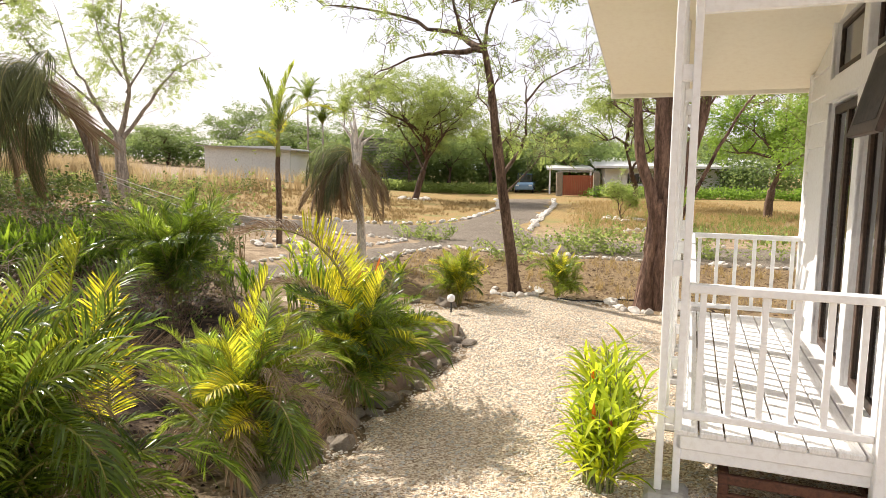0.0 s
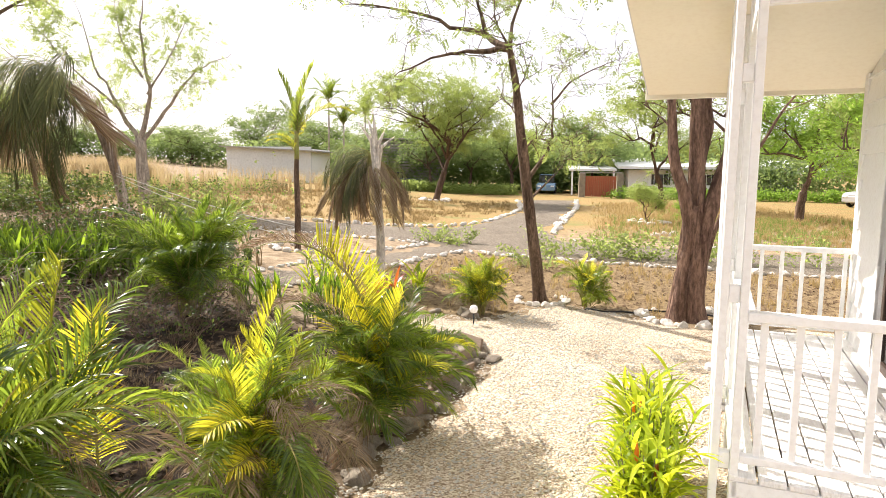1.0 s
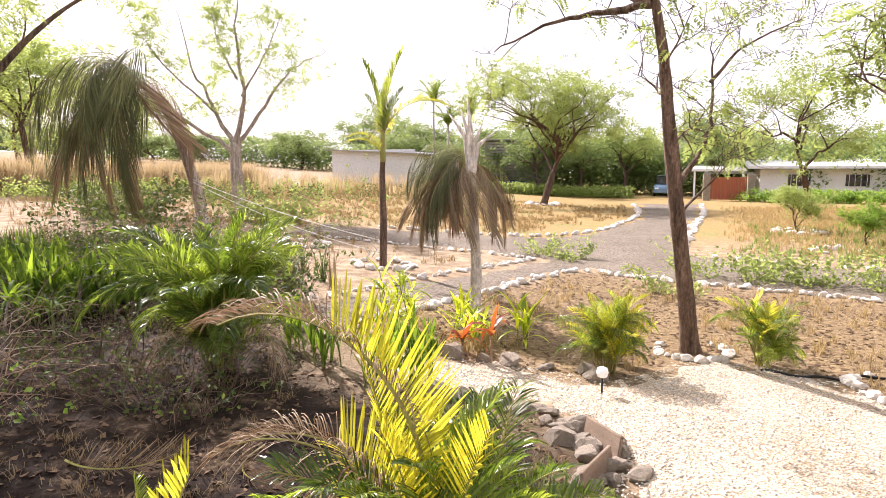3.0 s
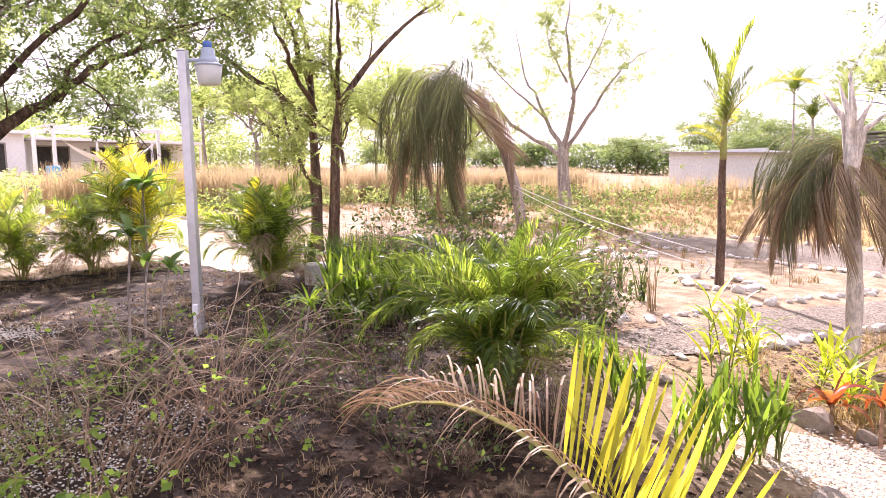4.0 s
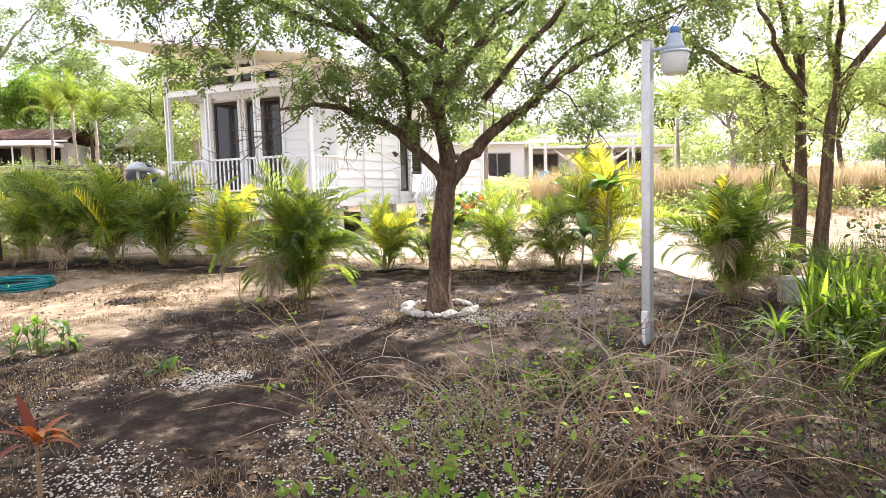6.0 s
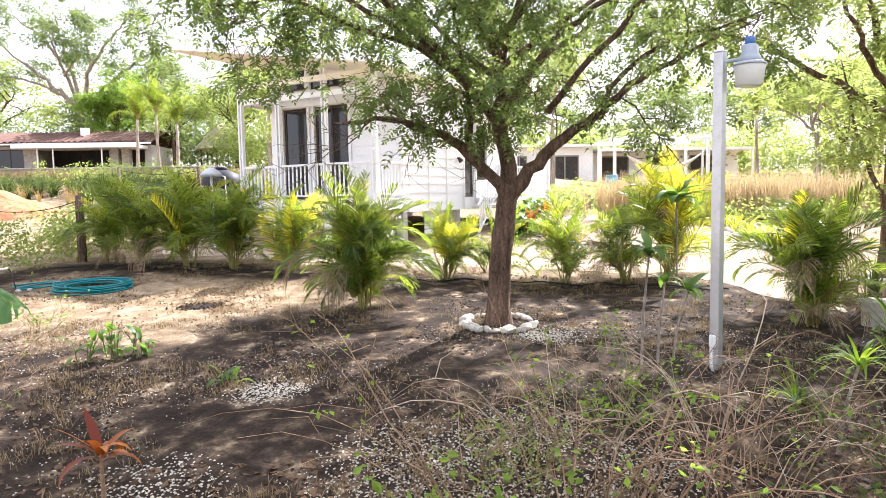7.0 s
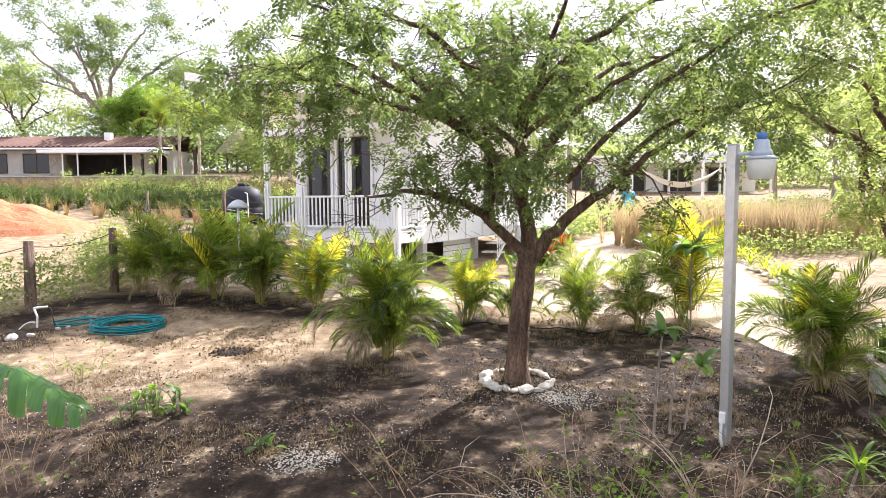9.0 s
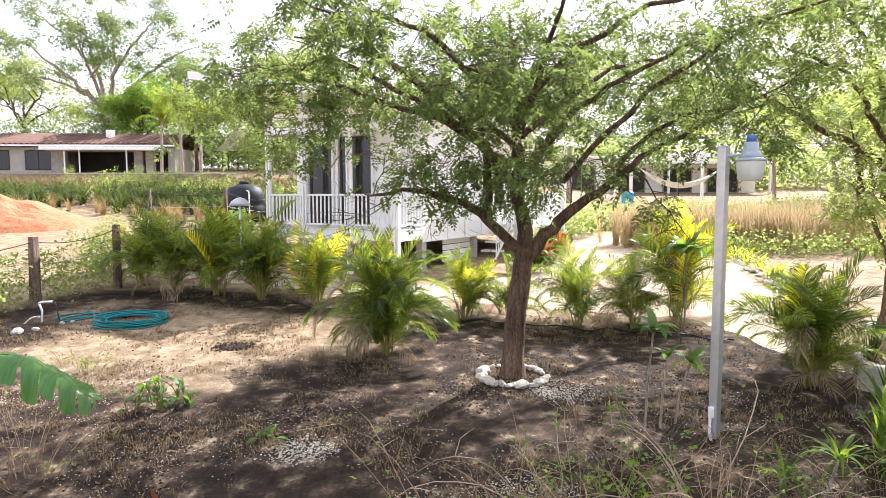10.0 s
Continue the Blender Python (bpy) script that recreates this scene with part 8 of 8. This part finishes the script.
def car(x, y, turn, color, lab, tall=1.0):
    """A small car: side profile drawn across its width."""
    h = thing("parked_car", on_ground(x, y, turn), lab, "car")
    m, n, l, b = material("car_paint", 0.25, 0.3, 0.5)
    l.new(mix(n, l, noise_node(n, l, 3, 3), color, tuple(c * 0.8 for c in color)), b.inputs["Base Color"])
    prof = [(-2.1, 0.3), (-2.12, 0.75), (-1.9, 0.92), (-1.0, 1.0), (2.0, 1.0), (2.1, 0.85), (2.1, 0.3)]
    cab = [(-1.0, 0.98), (-0.4, 1.5 * tall), (1.2, 1.52 * tall), (1.8, 0.98)]
    for name, pr, w, mt in (("body", prof, 0.86, m), ("cabin", cab, 0.72, M_GLASS)):
        bm = bmesh.new()
        a = [bm.verts.new((px, -w, pz)) for px, pz in pr]
        c = [bm.verts.new((px, w, pz)) for px, pz in pr]
        bm.faces.new(a)
        bm.faces.new(c[::-1])
        for i in range(len(pr)):
            bm.faces.new((a[i], c[i], c[(i + 1) % len(pr)], a[(i + 1) % len(pr)]))
        bmesh.ops.recalc_face_normals(bm, faces=bm.faces[:])
        bmesh.ops.bevel(bm, geom=bm.edges[:], offset=0.06, segments=2, affect="EDGES")
        part(name, bm, mt, h)
    part("roof", block(-0.42, 1.22, -0.7, 0.7, 1.49 * tall, 1.54 * tall, 0.02), m, h)
    for wx in (-1.35, 1.35):
        for wy in (-0.8, 0.8):
            wheel = part("wheel", turned([(0.2, -0.1), (0.32, -0.09), (0.33, 0.0), (0.32, 0.09), (0.2, 0.1)], 16), M_BLACKHOSE, h)
            wheel.matrix_local = pose(wx, wy, 0.33, 90)
            hub = part("rim", turned([(0.02, -0.11), (0.18, -0.105), (0.18, 0.105), (0.02, 0.11)], 12), M_STEEL, wheel)
    for wy in (-0.6, 0.6):
        part("headlight", block(-2.15, -2.09, wy - 0.16, wy + 0.16, 0.62, 0.76, 0.02), M_WHITE, h)


car(7.9, 63.0, 80, (0.25, 0.4, 0.6), "light blue car parked beyond the gateway", 1.15)
car(-6.2, 60.0, 176, (0.02, 0.035, 0.12), "dark blue car parked by the hedge")
car(26.0, 42.0, 20, (0.5, 0.5, 0.5), "pale car parked under trees")


M_RUBBLE = two_scale("rubble_stone", (0.3, 0.27, 0.24), (0.5, 0.46, 0.4), (0.16, 0.13, 0.11), 4.0, 14, 0.9, 0.7, 0.05)
M_OLDWALL = two_scale("stained_garden_wall", (0.3, 0.25, 0.19), (0.42, 0.37, 0.3), (0.17, 0.13, 0.1), 0.9, 9, 0.95, 0.6, 0.02)


def terrace_wall():
    w = thing("terrace_wall", pose(-43, 0, 0), "low stained retaining wall below the terrace", "wall")
    for k in range(13):
        y0 = -46 + 3 * k
        part("wall_length", block(-0.15, 0.15, y0, y0 + 2.99, 3.2, 4.32), M_OLDWALL, w)
        part("coping", block(-0.21, 0.21, y0, y0 + 2.99, 4.322, 4.39, 0.015), M_CONCRETE, w)


terrace_wall()


def tiled_house():
    h = thing("tiled_house", pose(-62, -18.0, gz(-62, -22) - 0.2, 0, 0, 0), "long house with terracotta tile roof and open terrace", "house")
    z0, zw = 0.0, 2.5
    part("wall", block(-0.2, 0, -26, -10.2, z0, zw), M_CONCRETE, h)
    part("wall", block(-0.2, 0, -0.3, 0.3, z0, zw), M_CONCRETE, h)
    part("terrace_back", block(-3.2, -3.0, -10.2, -0.3, z0, zw), M_SHADOW, h)
    part("side_wall", block(-7, -0.2, 0.1, 0.3, z0, zw), M_CONCRETE, h)
    part("side_wall", block(-3.2, -0.2, -10.2, -10.0, z0, zw), M_CONCRETE, h)
    part("terrace_roof", block(-0.4, 2.8, -10.4, 0.0, zw - 0.42, zw - 0.14), M_WHITE, h, "white flat terrace roof")
    part("floor_slab", block(-7, 1.5, -26, 0.3, -1.0, 0.05), M_CONCRETE, h)
    for y, w in ((-9.6, 0.6), (-2.5, 0.38), (-1.5, 0.34)):
        part("stone_pillar", block(0.6, 1.3, y - w, y + w, 0, zw - 0.42, 0.04), M_RUBBLE, h, "rough stone terrace pillar")
    for y in (-8.5, -7.2, -3.1):
        part("terrace_post", block(2.2, 2.3, y - 0.05, y + 0.05, -0.2, zw - 0.42), M_WHITE, h, "slim white terrace post")
    for y in (-7.4, -5.6, -3.8):
        part("terrace_frame", block(-2.98, -2.9, y, y + 0.12, 0.05, zw - 0.1), M_DARKWOOD, h)
    for y0, y1 in ((-24.5, -22.3), (-21.0, -18.8), (-16.5, -14.6), (-13.2, -10.8)):
        glazed(h, "window", 0.03, y0, y1, 0.4, 2.2, 0.03, M_DARKWOOD, M_GLASS, "x", 0.08, [(y0 + y1) / 2])
    rise = lambda x: zw + 0.15 + (0.3 * -(x - 0.8) if x > -3.4 else 0.3 * (4.2 + (x + 3.4)))
    for y in range(-54, 1):
        yy = y * 0.5
        v, f = [], []
        tube_data(v, f, [(0.8, yy, rise(0.8)), (-3.4, yy, rise(-3.4))], [0.2, 0.2], 6)
        ob = new("roof_rib", raw_mesh("roof_rib", v, f, M_TILE, True))
        ob.parent = h
    slope_slab("roof", -3.4, 0.8, -27, 0.6, lambda x, y: rise(x), 0.08, M_TILE, h)
    slope_slab("roof", -7.6, -3.4, -27, 0.6, lambda x, y: rise(x), 0.08, M_TILE, h)
    part("chimney", block(-2.2, -1.6, -6.6, -6.0, zw, zw + 1.75, 0.02), M_STUCCO, h)
    part("gutter", block(0.8, 0.9, -27, 0.6, zw + 0.02, zw + 0.16), M_WHITE, h)


tiled_house()


def thatched_hut():
    h = thing("thatched_hut", pose(-72, -14.0, gz(-72, -14.0)) @ Matrix.Scale(0.85, 4), "round hut with a pale thatched cone roof", "hut")
    part("roof", turned([(3.4, 2.2), (3.3, 2.4), (1.6, 4.3), (0.1, 5.6)], 18), M_THATCH, h)
    for k in range(6):
        part("post", block(2.6 * math.cos(k * 1.047) - 0.08, 2.6 * math.cos(k * 1.047) + 0.08, 2.6 * math.sin(k * 1.047) - 0.08, 2.6 * math.sin(k * 1.047) + 0.08, -0.1, 2.4), M_POST, h)


thatched_hut()


def pergola():
    h = thing("pergola", pose(-38.2, 17.2, gz(-38, 20) + 0.1), "white timber pergola beyond the tall grass", "pergola")
    w, d, z = 5.6, 3.0, 2.75
    for y in (0.0, w):
        for x in (0.0, -d):
            part("post", block(x - 0.08, x + 0.08, y - 0.08, y + 0.08, -0.2, z), M_WHITE, h)
    for x in (0.0, -d):
        part("beam", block(x - 0.06, x + 0.06, -0.3, w + 0.3, z, z + 0.2), M_WHITE, h)
    for k in range(9):
        part("rafter", block(-d - 0.3, 0.3, k * w / 8 - 0.03, k * w / 8 + 0.03, z + 0.201, z + 0.31), M_WHITE, h)
    m = thing("hammock", pose(-38.0, 17.2, gz(-38, 20) + 0.1), "white cotton hammock slung between pergola posts", "hammock")
    v, f = [], []
    n, k = 18, 6
    for i in range(n + 1):
        s = i / n
        z0 = 2.2 - 1.25 * 4 * s * (1 - s)
        wd = 0.05 + 0.75 * math.sin(math.pi * s)
        for j in range(k + 1):
            u = j / k * 2 - 1
            v.append((0.1 + u * wd * 0.6, 0.3 + (w - 0.6) * s, z0 + 0.32 * u * u * math.sin(math.pi * s)))
    for i in range(n):
        for j in range(k):
            a = i * (k + 1) + j
            f.append((a, a + 1, a + k + 2, a + k + 1))
    ob = new("cloth", raw_mesh("cloth", v, f, M_WHITE, True))
    ob.parent = m
    for y0, y1 in ((0.05, 0.32), (w - 0.05, w - 0.32)):
        tube("cord", [(0, y0, 2.3), (0.1, y1, 2.2)], 0.02, M_ROPE, m, 5)


pergola()


def white_block():
    h = thing("white_villa", pose(-50, 12.0, gz(-50, 24)), "white flat-roofed villa with dark openings", "house")
    part("wall", block(-0.2, 0, 0, 7.5, -0.3, 2.7), M_STUCCO, h)
    part("wall", block(-2.2, -2.0, 7.5, 20, -0.3, 2.35), M_STUCCO, h)
    part("end_wall", block(-8, -0.2, 0, 0.2, -0.3, 2.7), M_STUCCO, h)
    part("end_wall", block(-8, -2.2, 19.8, 20, -0.3, 2.35), M_STUCCO, h)
    part("roof", block(-8.2, 0.5, -0.4, 7.9, 2.7, 2.9), M_STUCCO, h)
    part("roof", block(-8.2, 0.2, 7.95, 20.4, 2.35, 2.55), M_STUCCO, h)
    for y0, y1, x in ((1.2, 2.4, 0.0), (4.2, 6.4, 0.0), (8.6, 11.0, -2.0), (12.4, 14.8, -2.0), (16.0, 18.6, -2.0)):
        glazed(h, "window", x + 0.03, y0, y1, 0.1, 2.1, 0.03, M_SLAT, M_SHADOW, "x", 0.1, [(y0 + y1) / 2])
    for y in (8.0, 12.0, 16.0, 20.0):
        part("porch_post", block(0.0, 0.15, y, y + 0.15, -0.3, 2.35), M_STUCCO, h)


white_block()
drum = thing("blue_drum", on_ground(-34.5, 15.8), "small blue plastic drum beside the walk", "drum")
part("shell", turned([(0.3, 0.0), (0.32, 0.1), (0.33, 0.45), (0.32, 0.8), (0.28, 0.85)], 18), plain("bright_blue_plastic", (0.05, 0.35, 0.6), 0.4), drum)
step = thing("stone_steps", on_ground(-27.0, 12.6, -70), "low stacked stone steps at the end of the walk", "steps")
for i in range(3):
    part("tread", block(-1.2, 1.2, i * 0.35, i * 0.35 + 0.4, -0.2, 0.17 * (i + 1), 0.03), M_STONE_DARK, step)


def mound():
    bm = bmesh.new()
    rings, n = 9, 30
    rows = []
    for i in range(rings):
        r = 3.4 * (i + 0.02) / (rings - 1)
        row = []
        for k in range(n):
            a = 2 * math.pi * k / n
            x, y = r * math.cos(a) * 0.8, r * math.sin(a) * 1.3
            z = 1.5 * max(0, 1 - (r / 3.4)) ** 0.8 * (1 + 0.25 * noise.noise((x, y, 2))) + 0.12 * noise.noise((x * 2.5, y * 2.5, 4)) * (1 - i / rings)
            row.append(bm.verts.new((x, y, z + gz(-27.5 + x, -11.6 + y) - gz(-27.5, -11.6) - (0.1 if i == rings - 1 else 0))))
        rows.append(row)
    for a, b in zip(rows, rows[1:]):
        for k in range(n):
            bm.faces.new((a[k], b[k], b[(k + 1) % n], a[(k + 1) % n]))
    bm.faces.new(rows[0])
    ob = part("dirt_mound", bm, M_DIRT, None)
    ob.matrix_world = on_ground(-27.5, -12.2) @ Matrix.Diagonal((0.85, 0.85, 0.85, 1))
    tagged(ob, "heap of orange dug earth behind the fence", "dirt mound")


mound()
tank = thing("water_tank", on_ground(-29.0, -2.8, 0, 0.0) @ Matrix.Diagonal((0.78, 0.78, 0.95, 1)), "black ribbed plastic water tank on the ground", "water tank")
part("shell", turned([(1.0, 0.0), (1.02, 0.25), (0.98, 0.3), (1.02, 0.36), (1.02, 0.7), (0.98, 0.75), (1.02, 0.81), (1.02, 1.2), (0.9, 1.5), (0.4, 1.68), (0.3, 1.7)], 28), M_TANK, tank)
part("lid", turned([(0.32, 1.7), (0.32, 1.78), (0.26, 1.82)], 18), M_TANK, tank)
tube("overflow_pipe", [(0.9, 0.3, 1.4), (1.2, 0.5, 1.35), (1.25, 0.55, 0.0)], 0.03, M_PVC, tank, 6)
